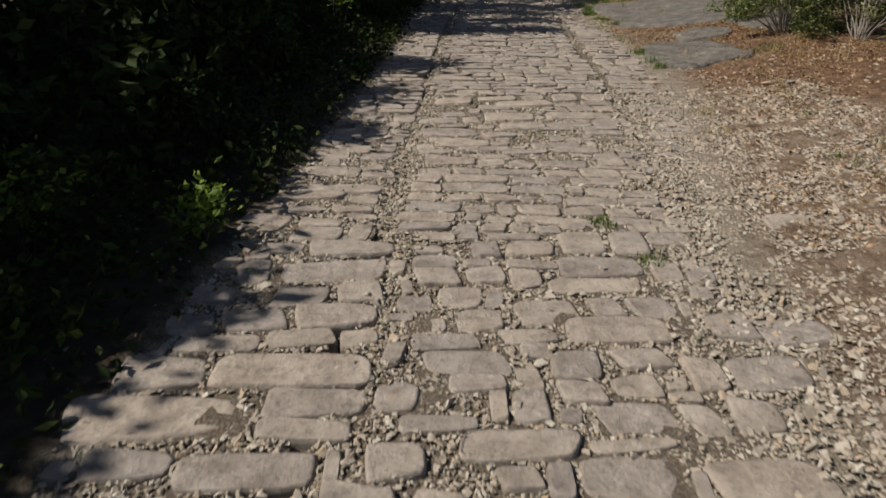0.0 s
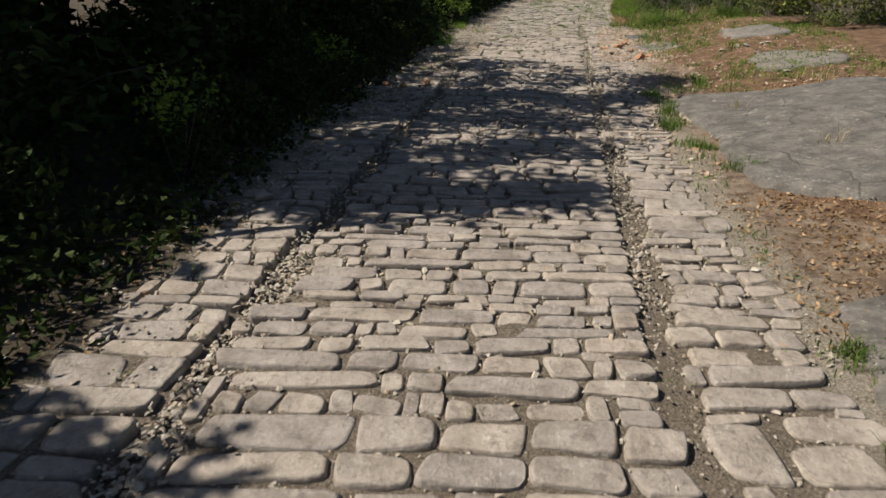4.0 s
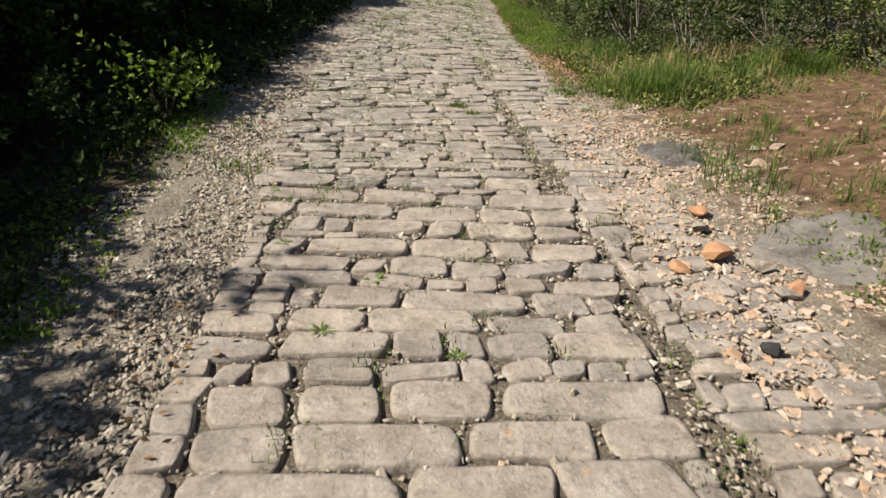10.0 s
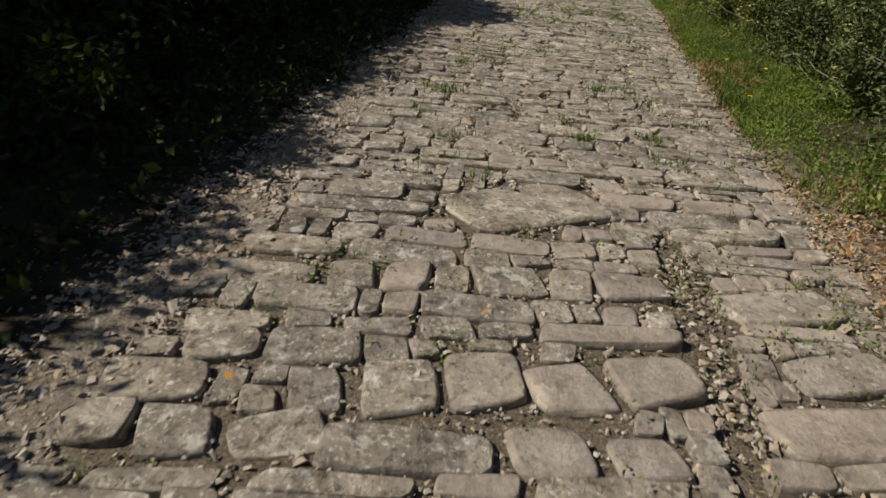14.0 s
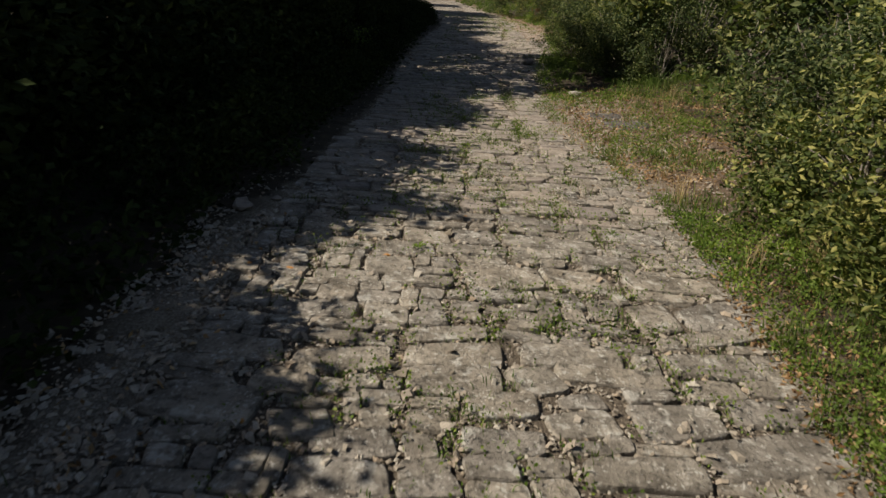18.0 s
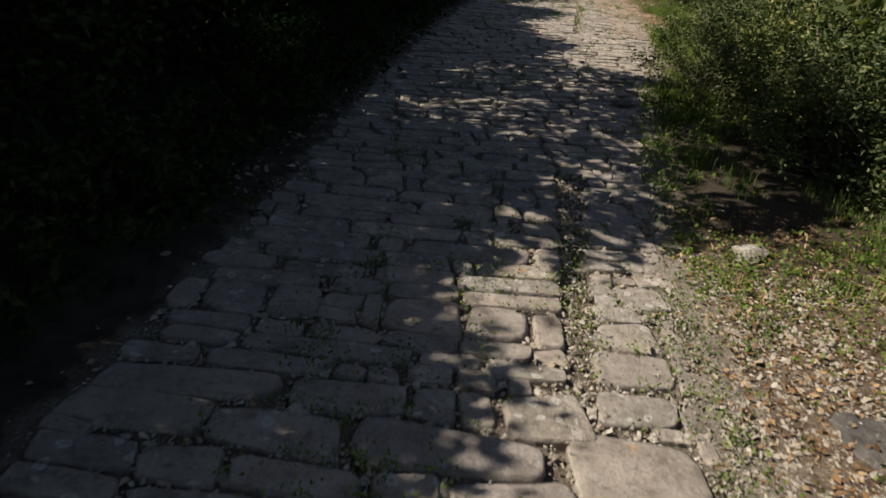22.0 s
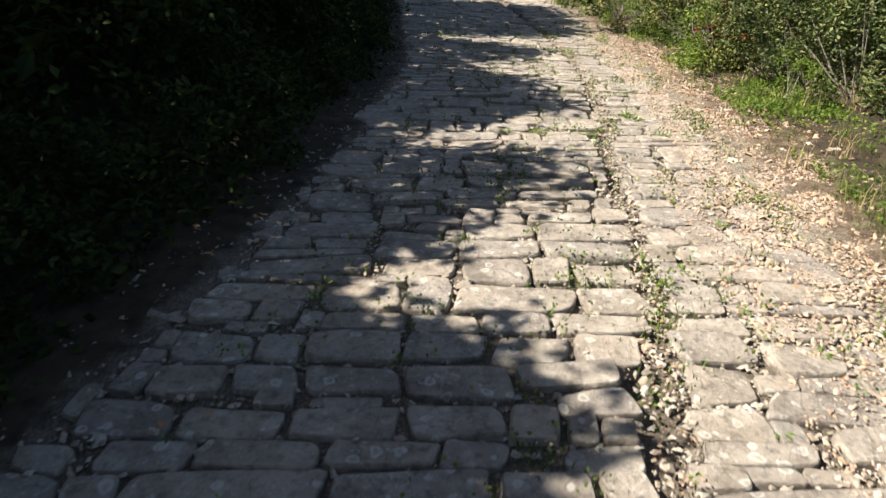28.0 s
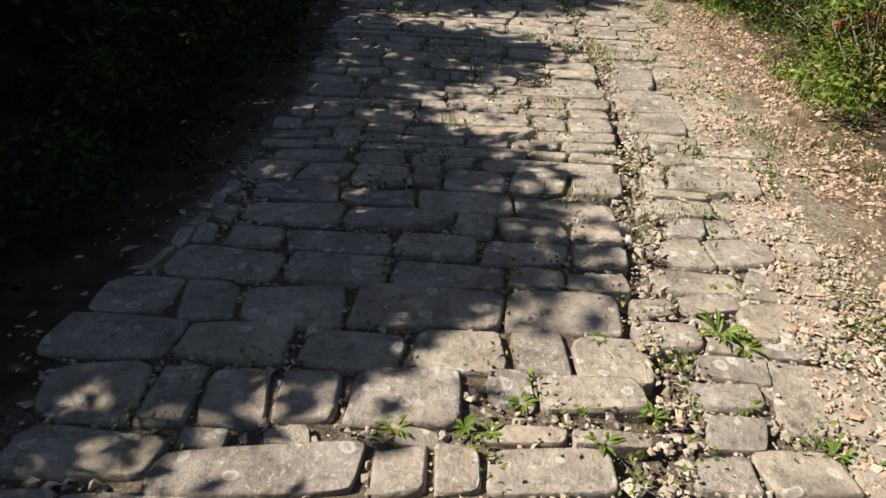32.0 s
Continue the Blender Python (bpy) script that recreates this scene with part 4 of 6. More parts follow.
row(1.91, 0.17, 0.071, -1.08, -0.95)
row(1.99, 0.20, 0.075, -0.95, -0.71)
row(2.08, 0.15, 0.074, -0.69, -0.44)
row(1.98, 0.17, 0.071, -1.45, -1.06)
row(2.09, 0.12, 0.082, -1.06, -0.90)
row(2.12, 0.14, 0.071, -1.52, -1.17)
row(2.19, 0.12, 0.080, -1.16, -0.86)
row(2.27, 0.20, 0.077, -0.86, -0.39)
row(2.25, 0.12, 0.071, -1.48, -1.34)
row(2.31, 0.18, 0.080, -1.34, -1.10)
row(2.39, 0.22, 0.080, -1.09, -0.75)
row(2.45, 0.17, 0.078, -0.74, -0.56, -0.32)
row(2.42, 0.14, 0.076, -1.59, -1.42)
row(2.48, 0.18, 0.081, -1.42, -1.19)
row(2.67, 0.16, 0.081, -1.54, -1.31)
row(2.69, 0.16, 0.081, -1.30, -1.09)
row(2.68, 0.17, 0.077, -1.09, -0.92)
row(2.63, 0.13, 0.079, -0.92, -0.44)
row(2.82, 0.17, 0.079, -1.59, -1.32)
row(2.84, 0.22, 0.080, -0.85, -0.40)
row(2.99, 0.17, 0.079, -1.29, -1.11, -0.83)
row(3.10, 0.26, 0.078, -0.83, -0.55, -0.32)
row(2.34, 0.21, 0.068, -0.24, -0.01)
row(2.28, 0.21, -0.009, -0.03, 0.29)
row(3.38, 0.22, -0.139, 0.38, 0.71)
row(25.40, 0.13, -0.014, -1.63, -1.27)
row(25.39, 0.11, -0.012, -1.27, -1.19)
row(25.37, 0.08, -0.012, -1.17, -1.00)
row(25.59, 0.19, 0.000, -1.66, -1.49, -1.27)
row(25.57, 0.20, -0.005, -1.25, -0.84)
row(25.63, 0.13, -0.005, -0.84, -0.46)
row(25.60, 0.11, -0.010, -0.44, -0.25)
row(25.47, 0.16, -0.013, -0.80, -0.56, -0.27)
row(25.42, 0.07, -0.018, -0.91, -0.81)
row(25.46, 0.17, -0.016, -0.27, -0.02)
row(25.35, 0.05, -0.017, -0.97, -0.79)
row(25.74, 0.08, 0.009, -1.70, -1.17)
row(25.73, 0.07, 0.005, -1.17, -0.75)
row(25.87, 0.14, 0.020, -1.62, -1.45, -1.16)
row(25.87, 0.15, 0.012, -1.16, -0.94, -0.76, -0.58)
row(25.86, 0.17, 0.003, -0.57, -0.39, -0.28)
row(25.81, 0.19, 0.000, -0.27, -0.11, 0.10)
row(26.03, 0.13, 0.052, -1.72, -1.47, -1.09)
row(26.05, 0.14, 0.020, -1.08, -0.75, -0.39)
row(26.03, 0.15, 0.011, -0.39, -0.20)
row(26.01, 0.15, 0.010, -0.19, 0.02)
row(26.18, 0.11, 0.041, -1.58, -1.29, -0.94)
row(26.17, 0.12, 0.024, -0.93, -0.67, -0.27)
row(26.16, 0.13, 0.016, -0.15, 0.04)
row(26.34, 0.16, 0.056, -1.74, -1.60, -1.40, -1.21)
row(26.37, 0.21, 0.049, -1.20, -0.94)
row(26.39, 0.18, 0.038, -0.94, -0.69, -0.47, -0.28)
row(26.40, 0.18, 0.026, -0.28, -0.13)
row(26.36, 0.16, 0.027, -0.13, 0.10)
row(26.56, 0.18, 0.076, -1.69, -1.28)
row(26.59, 0.18, 0.061, -1.27, -1.03, -0.77, -0.58)
row(26.62, 0.18, 0.040, -0.42, -0.09)
row(26.59, 0.22, 0.035, -0.08, 0.09)
row(26.56, 0.20, 0.035, 0.11, 0.34)
row(26.49, 0.18, 0.040, 0.36, 0.66)
row(26.08, 0.21, 0.015, 0.21, 0.53)
row(26.18, 0.22, 0.026, 0.51, 0.78)
row(25.88, 0.14, 0.006, 0.22, 0.38)
row(25.89, 0.12, 0.009, 0.43, 0.65)
row(25.74, 0.13, 0.000, 0.17, 0.52)
row(25.75, 0.12, 0.003, 0.54, 0.84)
row(26.19, 0.16, 0.020, 0.08, 0.33)
row(26.37, 0.13, 0.026, 0.11, 0.27)
row(25.56, 0.10, -0.011, -0.09, 0.01)
row(25.44, 0.18, -0.019, 0.10, 0.31)
row(25.48, 0.13, -0.016, 0.30, 0.56)
row(25.33, 0.06, -0.020, 0.27, 0.57)
row(21.29, 0.15, 0.134, -0.97, -0.57)
row(21.35, 0.10, 0.141, -0.51, -0.26)
row(21.38, 0.13, 0.142, -0.25, -0.11)
row(21.21, 0.17, 0.128, -1.54, -1.23)
row(21.13, 0.16, 0.121, -1.81, -1.53)
row(21.11, 0.10, 0.122, -1.06, -0.76)
row(21.18, 0.08, 0.126, -0.77, -0.38)
row(21.03, 0.10, 0.113, -1.71, -1.28)
row(21.14, 0.09, 0.126, -1.30, -0.96)
row(21.32, 0.17, 0.138, -1.23, -0.96, -0.84)
row(21.49, 0.22, 0.151, -0.85, -0.46)
row(21.57, 0.26, 0.155, -0.46, -0.12)
row(21.34, 0.18, 0.139, -1.76, -1.47)
row(21.44, 0.18, 0.150, -1.48, -1.04)
row(21.53, 0.16, 0.155, -1.04, -0.81)
row(21.66, 0.17, 0.166, -0.82, -0.55)
row(21.78, 0.17, 0.171, -0.44, -0.15)
row(21.53, 0.11, 0.158, -1.73, -1.42)
row(21.69, 0.10, 0.173, -1.34, -1.04)
row(21.79, 0.17, 0.184, -1.55, -1.26)
row(21.86, 0.16, 0.184, -1.26, -1.04, -0.95)
row(21.99, 0.16, 0.192, -0.96, -0.69, -0.23)
row(22.04, 0.28, 0.192, -0.12, 0.60)
row(21.78, 0.18, 0.172, -0.06, 0.38)
row(21.56, 0.15, 0.151, 0.14, 0.49)
row(21.36, 0.17, 0.138, 0.01, 0.41)
row(21.37, 0.11, 0.144, -0.06, 0.08)
row(21.23, 0.12, 0.133, -0.30, -0.12)
row(22.52, 0.23, 0.242, -1.11, -0.86, -0.60)
row(22.59, 0.21, 0.247, -0.61, -0.35, -0.04)
row(22.27, 0.17, 0.224, -1.41, -1.13)
row(22.73, 0.20, 0.257, 0.22, 0.63)
row(23.12, 0.24, 0.303, 0.09, 0.59)
row(23.88, 0.44, 0.407, -1.04, -0.26)
row(31.67, 0.11, 0.033, -0.90, -0.55, -0.38)
row(31.76, 0.09, 0.035, -0.91, -0.68)
row(31.79, 0.10, 0.033, -0.55, -0.30)
row(31.85, 0.16, 0.032, -0.30, -0.08)
row(31.98, 0.11, 0.042, -1.20, -1.01)
row(31.97, 0.17, 0.038, -0.97, -0.73, -0.57)
row(32.00, 0.12, 0.033, -0.55, -0.46)
row(32.25, 0.16, 0.033, -0.15, 0.13)
row(32.15, 0.18, 0.031, 0.27, 0.63)
row(32.40, 0.09, 0.035, 0.29, 0.75)
row(31.76, 0.13, 0.032, 0.33, 0.52)
row(31.72, 0.13, 0.030, 0.14, 0.28)
row(32.76, 0.23, 0.034, -0.29, 0.03)
row(32.71, 0.29, 0.039, -0.57, -0.29)
row(32.74, 0.16, 0.036, 0.12, 0.37)
row(32.78, 0.16, 0.042, 0.39, 0.67)
row(33.12, 0.15, 0.039, -0.45, -0.09)
row(32.94, 0.16, 0.039, -0.08, 0.10)
row(32.93, 0.14, 0.038, -0.58, -0.10)
row(45.71, 0.11, 0.105, -0.46, -0.13)
row(45.85, 0.12, 0.113, -0.92, -0.61)
row(45.88, 0.12, 0.109, -0.58, -0.27)
row(45.91, 0.14, 0.113, -0.27, -0.12)
row(45.79, 0.15, 0.102, -0.13, 0.05)
row(45.91, 0.12, 0.124, -1.28, -0.91)
row(45.97, 0.13, 0.118, -0.92, -0.59)
row(45.84, 0.21, 0.131, -1.61, -1.27)
row(46.03, 0.10, 0.112, -0.54, -0.08)
row(46.09, 0.19, 0.138, -1.46, -1.11)
row(46.15, 0.17, 0.134, -1.11, -0.82)
row(46.21, 0.15, 0.121, -0.83, -0.64, -0.08)
row(46.27, 0.19, 0.152, -1.68, -1.35)
row(46.39, 0.20, 0.149, -1.36, -0.99)
row(46.46, 0.20, 0.131, -0.89, -0.60, -0.10)
row(45.96, 0.12, 0.105, 0.10, 0.30)
row(46.15, 0.15, 0.113, 0.14, 0.52)
row(46.02, 0.14, 0.108, 0.30, 0.66)
row(46.43, 0.23, 0.115, 0.37, 0.83)
row(46.83, 0.27, 0.123, 0.35, 0.73)
row(4.60, 0.11, 0.083, -1.12, -0.76)
row(4.63, 0.12, 0.086, -0.75, -0.38)
row(4.56, 0.12, 0.089, -1.74, -1.47)
row(4.66, 0.11, 0.086, -1.44, -1.05)
row(4.76, 0.17, 0.088, -0.90, -0.50)
row(4.76, 0.14, 0.088, -1.63, -1.19)
row(4.68, 0.11, 0.089, -1.76, -1.61)
row(4.84, 0.13, 0.089, -1.10, -0.75)
row(4.92, 0.11, 0.098, -0.62, -0.38)
row(4.93, 0.13, 0.089, -0.75, -0.61)
row(4.79, 0.14, 0.096, -0.47, -0.39)
row(4.86, 0.11, 0.091, -1.71, -1.30)
row(4.97, 0.14, 0.092, -1.27, -0.98)
row(5.03, 0.19, 0.095, -1.76, -1.30)
row(5.10, 0.13, 0.103, -0.44, -0.12)
row(5.19, 0.10, 0.101, -1.64, -1.38)
row(5.20, 0.11, 0.101, -1.32, -1.16)
row(5.23, 0.18, 0.100, -1.15, -0.73)
row(5.17, 0.10, 0.099, -0.88, -0.48)
row(5.23, 0.10, 0.105, -0.45, -0.14)
row(5.32, 0.14, 0.103, -0.74, -0.35)
row(5.44, 0.25, 0.112, -0.35, 0.02)
row(5.35, 0.16, 0.106, -1.82, -1.47)
row(5.41, 0.15, 0.103, -1.45, -1.29)
row(5.53, 0.25, 0.108, -1.28, -0.82)
row(5.63, 0.21, 0.116, -0.76, -0.13)
row(5.68, 0.15, 0.116, -1.38, -1.08, -0.88)
row(5.56, 0.16, 0.114, -1.63, -1.41)
row(6.01, 0.23, 0.128, -1.20, -0.62)
row(5.83, 0.14, 0.121, -1.34, -1.00)
row(6.04, 0.24, 0.128, -1.74, -1.36)
row(5.93, 0.13, 0.122, -1.45, -1.20)
row(6.16, 0.15, 0.133, -1.36, -0.93)
row(6.22, 0.18, 0.133, -0.94, -0.66)
row(6.27, 0.26, 0.138, -0.63, -0.35)
row(6.31, 0.23, 0.135, -0.33, -0.01)
row(4.56, 0.15, 0.100, -2.39, -2.05)
row(4.56, 0.13, 0.094, -2.02, -1.88)
row(4.81, 0.13, 0.097, -2.01, -1.85)
row(4.68, 0.09, 0.104, -2.30, -2.14)
row(5.38, 0.22, 0.116, -2.04, -1.82)
row(5.37, 0.17, 0.121, -2.28, -2.05)
row(5.00, 0.13, 0.101, -1.97, -1.83)
row(5.19, 0.13, 0.112, -2.10, -1.93)
row(6.36, 0.25, 0.142, 0.12, 0.59)
row(5.96, 0.24, 0.127, 0.18, 0.54)
row(29.01, 0.21, 0.047, 0.34, 0.96)
row(28.84, 0.12, 0.035, 0.64, 0.95)
row(28.87, 0.15, 0.048, -0.12, 0.34)
row(28.80, 0.10, 0.050, -0.29, -0.13)
row(28.78, 0.09, 0.051, -0.72, -0.51, -0.29)
row(28.80, 0.17, 0.054, -1.07, -0.72)
row(28.97, 0.13, 0.064, -1.03, -0.73)
row(28.88, 0.09, 0.058, -0.73, -0.54)
row(29.02, 0.13, 0.070, -0.53, -0.21)
row(29.11, 0.15, 0.071, -0.21, 0.08)
row(29.16, 0.20, 0.067, 0.11, 0.50)
row(29.25, 0.17, 0.059, 0.52, 0.96)
row(29.06, 0.18, 0.069, -1.21, -0.94)
row(29.12, 0.13, 0.072, -0.90, -0.76)
row(29.12, 0.13, 0.076, -0.73, -0.55)
row(29.18, 0.14, 0.077, -0.51, -0.21)
row(29.39, 0.16, 0.075, 0.37, 0.67)
row(29.35, 0.16, 0.086, -0.33, -0.10)
row(29.32, 0.17, 0.090, -0.75, -0.34)
row(29.58, 0.18, 0.085, 0.36, 0.79)
row(29.30, 0.15, 0.079, -1.33, -1.07)
row(29.49, 0.16, 0.096, -1.23, -0.79, -0.32)
row(29.79, 0.12, 0.093, 0.50, 0.97)
row(29.99, 0.26, 0.107, 0.27, 0.53, 1.10)
row(30.14, 0.19, 0.121, 0.32, 0.90)
row(30.30, 0.16, 0.130, 0.33, 0.88)
row(30.58, 0.21, 0.126, 0.74, 1.08)
row(29.68, 0.12, 0.111, -0.79, -0.40)
row(30.31, 0.29, 0.149, -0.55, -0.10)
row(3.12, 0.1, 0.011, -1.57, -1.36, -1.23, -0.88, -0.7, -0.5, -0.32)
row(3.25, 0.12, 0.014, -1.7, -1.39, -1.24, -1.08, -0.95, -0.77, -0.6, -0.28)
row(3.38, 0.1, -0.001, -1.34, -1.22, -1.05, -0.5, -0.18)
row(3.52, 0.15, 0.0, -1.69, -1.35, -1.15, -1.03, -0.76, -0.5, -0.31)
row(3.68, 0.12, 0.0, -1.71, -1.47, -1.23, -1.01, -0.87, -0.73, -0.39, -0.14)
row(3.84, 0.13, 0.004, -1.7, -1.49, -1.07, -0.7, -0.59, -0.35)
row(4.0, 0.13, 0.012, -1.68, -1.5, -1.06, -0.68, -0.31)
row(4.16, 0.14, 0.003, -1.69, -1.45, -1.22, -0.84, -0.58, -0.3)
row(4.35, 0.16, -0.007, -1.67, -1.29, -1.08, -0.87, -0.5)
row(4.54, 0.15, -0.007, -1.67, -1.13, -0.81, -0.47)
row(4.74, 0.17, -0.008, -1.68, -1.28, -0.89, -0.51)
row(6.36, 0.1, 0.122, -1.76, -1.34, -1.07, -0.73, -0.49, -0.34, 0.02)
row(6.48, 0.12, 0.129, -1.75, -1.57, -1.17, -0.86, -0.52, -0.04)
row(6.61, 0.11, 0.133, -1.83, -1.64, -1.44, -1.2, -0.74, -0.42, -0.21, -0.02)
row(6.74, 0.11, 0.139, -1.73, -1.21, -0.89, -0.77, -0.52, -0.22, -0.01)
row(6.88, 0.13, 0.125, -1.82, -1.62, -1.35, -1.06, -0.82, -0.52, -0.18, -0.01)
row(7.03, 0.13, 0.129, -1.82, -1.38, -1.16, -1.06, -0.82, -0.52, -0.14)
row(7.21, 0.14, 0.118, -1.79, -1.41, -1.22, -1.07, -0.84, -0.56, -0.12)
row(7.4, 0.19, 0.097, -1.83, -1.55, -1.15, -0.85, -0.65, -0.32, -0.01)
row(7.62, 0.13, 0.101, -1.67, -1.18, -0.97, -0.66, -0.29, -0.02)
row(7.76, 0.15, 0.1, -1.71, -1.08, -0.77, -0.56, -0.25, -0.01)
row(7.92, 0.14, 0.1, -1.7, -1.18, -0.91, -0.55, -0.23, 0.0)
row(8.1, 0.17, 0.094, -1.69, -1.15, -0.86, -0.55, -0.24, 0.0)
row(17.38, 0.16, -0.114, -1.39, -0.98, -0.78, -0.63, -0.38, -0.01)
row(17.53, 0.15, -0.122, -1.39, -1.08, -0.63, -0.28, -0.04)
row(17.71, 0.16, -0.132, -1.4, -1.28, -0.94, -0.4, -0.15)
row(17.84, 0.13, -0.148, -1.54, -1.13, -0.81, -0.49, -0.3, 0.03)
row(18.01, 0.14, -0.137, -1.57, -1.16, -0.99, -0.71, -0.47, -0.14, 0.06)
row(18.21, 0.16, -0.12, -1.58, -1.39, -0.89, -0.5, -0.31, 0.03)
row(18.44, 0.16, -0.132, -1.5, -1.33, -1.18, -0.8, -0.6, -0.24, 0.0)
row(18.65, 0.17, -0.138, -1.7, -1.49, -0.95, -0.5, -0.22, 0.02)
row(18.87, 0.17, -0.14, -1.74, -1.15, -0.7, -0.43, 0.09)
row(19.42, 0.12, 0.006, -1.72, -1.52, -1.34, -1.1, -0.76, -0.31, -0.03)
row(19.51, 0.11, 0.002, -1.62, -1.41, -1.23, -1.08, -0.75, -0.64, -0.58, -0.42, -0.28, -0.02)
row(19.61, 0.11, -0.008, -1.77, -1.53, -1.33, -1.16, -1.01, -0.71, -0.58, -0.49, -0.28, -0.05)
row(19.72, 0.11, -0.014, -1.78, -1.6, -1.33, -1.11, -0.83, -0.64, -0.34, -0.04)
row(19.83, 0.12, -0.003, -1.89, -1.67, -1.33, -1.07, -0.91, -0.6, -0.32, -0.04)
row(19.98, 0.11, 0.066, -1.87, -1.6, -1.42, -1.32, -1.18, -0.98, -0.73, -0.59, -0.45, -0.35, -0.13)
row(20.09, 0.12, 0.071, -1.75, -1.41, -1.01, -0.8, -0.6, -0.36, -0.08)
row(20.23, 0.14, 0.076, -1.89, -1.52, -1.34, -1.26, -0.77, -0.52, -0.32, -0.08)
row(20.41, 0.15, 0.092, -1.79, -1.44, -1.15, -0.96, -0.66, -0.49, -0.11)
row(20.61, 0.17, 0.095, -2.11, -1.62, -1.22, -0.82, -0.54, -0.12)
row(20.83, 0.18, 0.095, -1.88, -1.57, -1.16, -0.61, -0.36, -0.08)
row(21.03, 0.16, 0.077, -1.99, -1.5, -1.15, -0.66, -0.4, -0.05)
row(26.45, 0.18, -0.108, -1.88, -1.62, -1.23, -0.96, -0.71, -0.3, -0.14, 0.03, 0.22)
row(26.63, 0.14, -0.107, -1.77, -1.32, -1.1, -0.85, -0.55, -0.12, 0.01, 0.07, 0.29)
row(26.84, 0.12, -0.115, -1.82, -1.46, -1.11, -0.79, -0.41, -0.15, 0.08)
row(26.96, 0.11, -0.132, -1.82, -1.37, -0.95, -0.58, -0.21, 0.07)
row(27.1, 0.12, -0.142, -1.76, -1.2, -0.96, -0.82, -0.47, -0.19, 0.07, 0.31)
row(27.25, 0.11, -0.145, -1.8, -1.21, -0.98, -0.6, -0.31, 0.14)
row(27.41, 0.12, -0.147, -1.88, -1.42, -1.0, -0.67, -0.41, -0.06, 0.17)
row(27.59, 0.14, -0.15, -1.96, -1.49, -1.25, -0.89, -0.67, -0.4, -0.13, 0.22)
row(27.8, 0.18, -0.144, -1.75, -1.32, -0.94, -0.6, -0.25, 0.1, 0.41)
row(28.06, 0.17, -0.145, -1.69, -1.27, -0.8, -0.43, -0.05, 0.29)
row(28.31, 0.18, -0.149, -1.7, -1.26, -0.86, -0.51, 0.04, 0.37)
row(38.5, 0.08, 0.137, -1.01, -0.77, -0.49, -0.17)
row(38.62, 0.13, 0.154, -1.42, -1.17, -1.04, -0.57, -0.33, -0.13)
row(38.79, 0.13, 0.162, -1.45, -1.26, -0.94, -0.58, -0.26, -0.05)
row(38.98, 0.13, 0.15, -1.48, -1.23, -1.0, -0.66, -0.38, -0.05)
row(39.16, 0.12, 0.141, -1.53, -1.28, -0.95, -0.78, -0.47, -0.15, 0.07)
row(39.33, 0.15, 0.143, -1.65, -1.39, -1.15, -0.8, -0.62, -0.19, 0.09)
row(39.48, 0.14, 0.151, -1.74, -1.31, -1.03, -0.85, -0.62, -0.25)
row(39.69, 0.16, 0.139, -1.6, -1.26, -0.97, -0.86, -0.54, -0.34, -0.1)
row(39.87, 0.14, 0.138, -1.68, -1.33, -1.08, -0.77, -0.53, -0.12)
row(40.01, 0.16, 0.136, -1.75, -1.49, -0.98, -0.79, -0.59)
row(40.3, 0.19, 0.144, -1.76, -1.37, -1.04, -0.76, -0.56)
row(47.07, 0.15, 0.07, -1.61, -1.21, -0.68, -0.53, -0.39, -0.06)
row(47.21, 0.06, 0.014, -0.43, -0.21, 0.01)
row(47.27, 0.2, 0.078, -1.67, -1.37, -1.22, -1.02, -0.83, -0.49)
row(47.36, 0.14, -0.016, -0.45, -0.3, -0.0)
row(47.49, 0.17, 0.033, -1.8, -1.39, -1.04, -0.69, -0.39, -0.21, 0.03)
row(47.69, 0.2, 0.029, -1.78, -1.51, -1.29, -0.94, -0.43, -0.05)
row(47.88, 0.17, 0.012, -1.86, -1.65, -1.22, -0.85, -0.43, -0.08)
row(48.05, 0.15, -0.003, -1.52, -1.29, -0.88, -0.56, -0.23, -0.02)
row(48.23, 0.15, -0.025, -1.54, -1.12, -0.69, -0.52, -0.24, -0.03)
row(48.4, 0.15, -0.025, -1.57, -1.2, -0.87, -0.47, -0.06)
row(15.34, 0.15, -0.066, -1.62, -1.18, -0.77, -0.48)
row(15.47, 0.1, -0.054, -1.43, -1.02, -0.77, -0.58, -0.23)
row(15.57, 0.13, -0.037, -1.08, -0.76, -0.42, -0.01)
row(15.87, 0.2, -0.073, -1.86, -1.63, -1.16, -0.82, -0.5)
row(16.08, 0.2, -0.063, -1.84, -1.46, -1.2, -0.91, -0.47)
row(16.28, 0.14, -0.055, -2.08, -1.54, -1.03, -0.59)
row(16.44, 0.22, -0.054, -1.93, -1.36, -0.95, -0.61)
row(16.66, 0.21, -0.051, -1.76, -1.57, -0.96, -0.52, -0.14)
row(16.86, 0.18, -0.048, -1.58, -1.29, -0.77, -0.34, -0.05)
row(17.06, 0.19, -0.061, -1.59, -1.3, -1.0, -0.64, -0.06)
row(17.27, 0.2, -0.058, -1.37, -0.93, -0.64, -0.29)
row(30.19, 0.13, -0.036, -1.3, -0.95, -0.58)
row(30.31, 0.23, -0.046, -1.08, -0.77, -0.57, -0.12, 0.27)
row(30.6, 0.14, -0.036, -1.48, -1.04, -0.7, -0.28, 0.08, 0.45)
row(30.79, 0.18, -0.051, -1.51, -1.18, -0.91, -0.62, -0.33, 0.26)
row(30.98, 0.13, -0.053, -1.3, -0.94, -0.52, -0.35)
row(31.15, 0.13, -0.035, -1.18, -0.78, -0.35, 0.06)
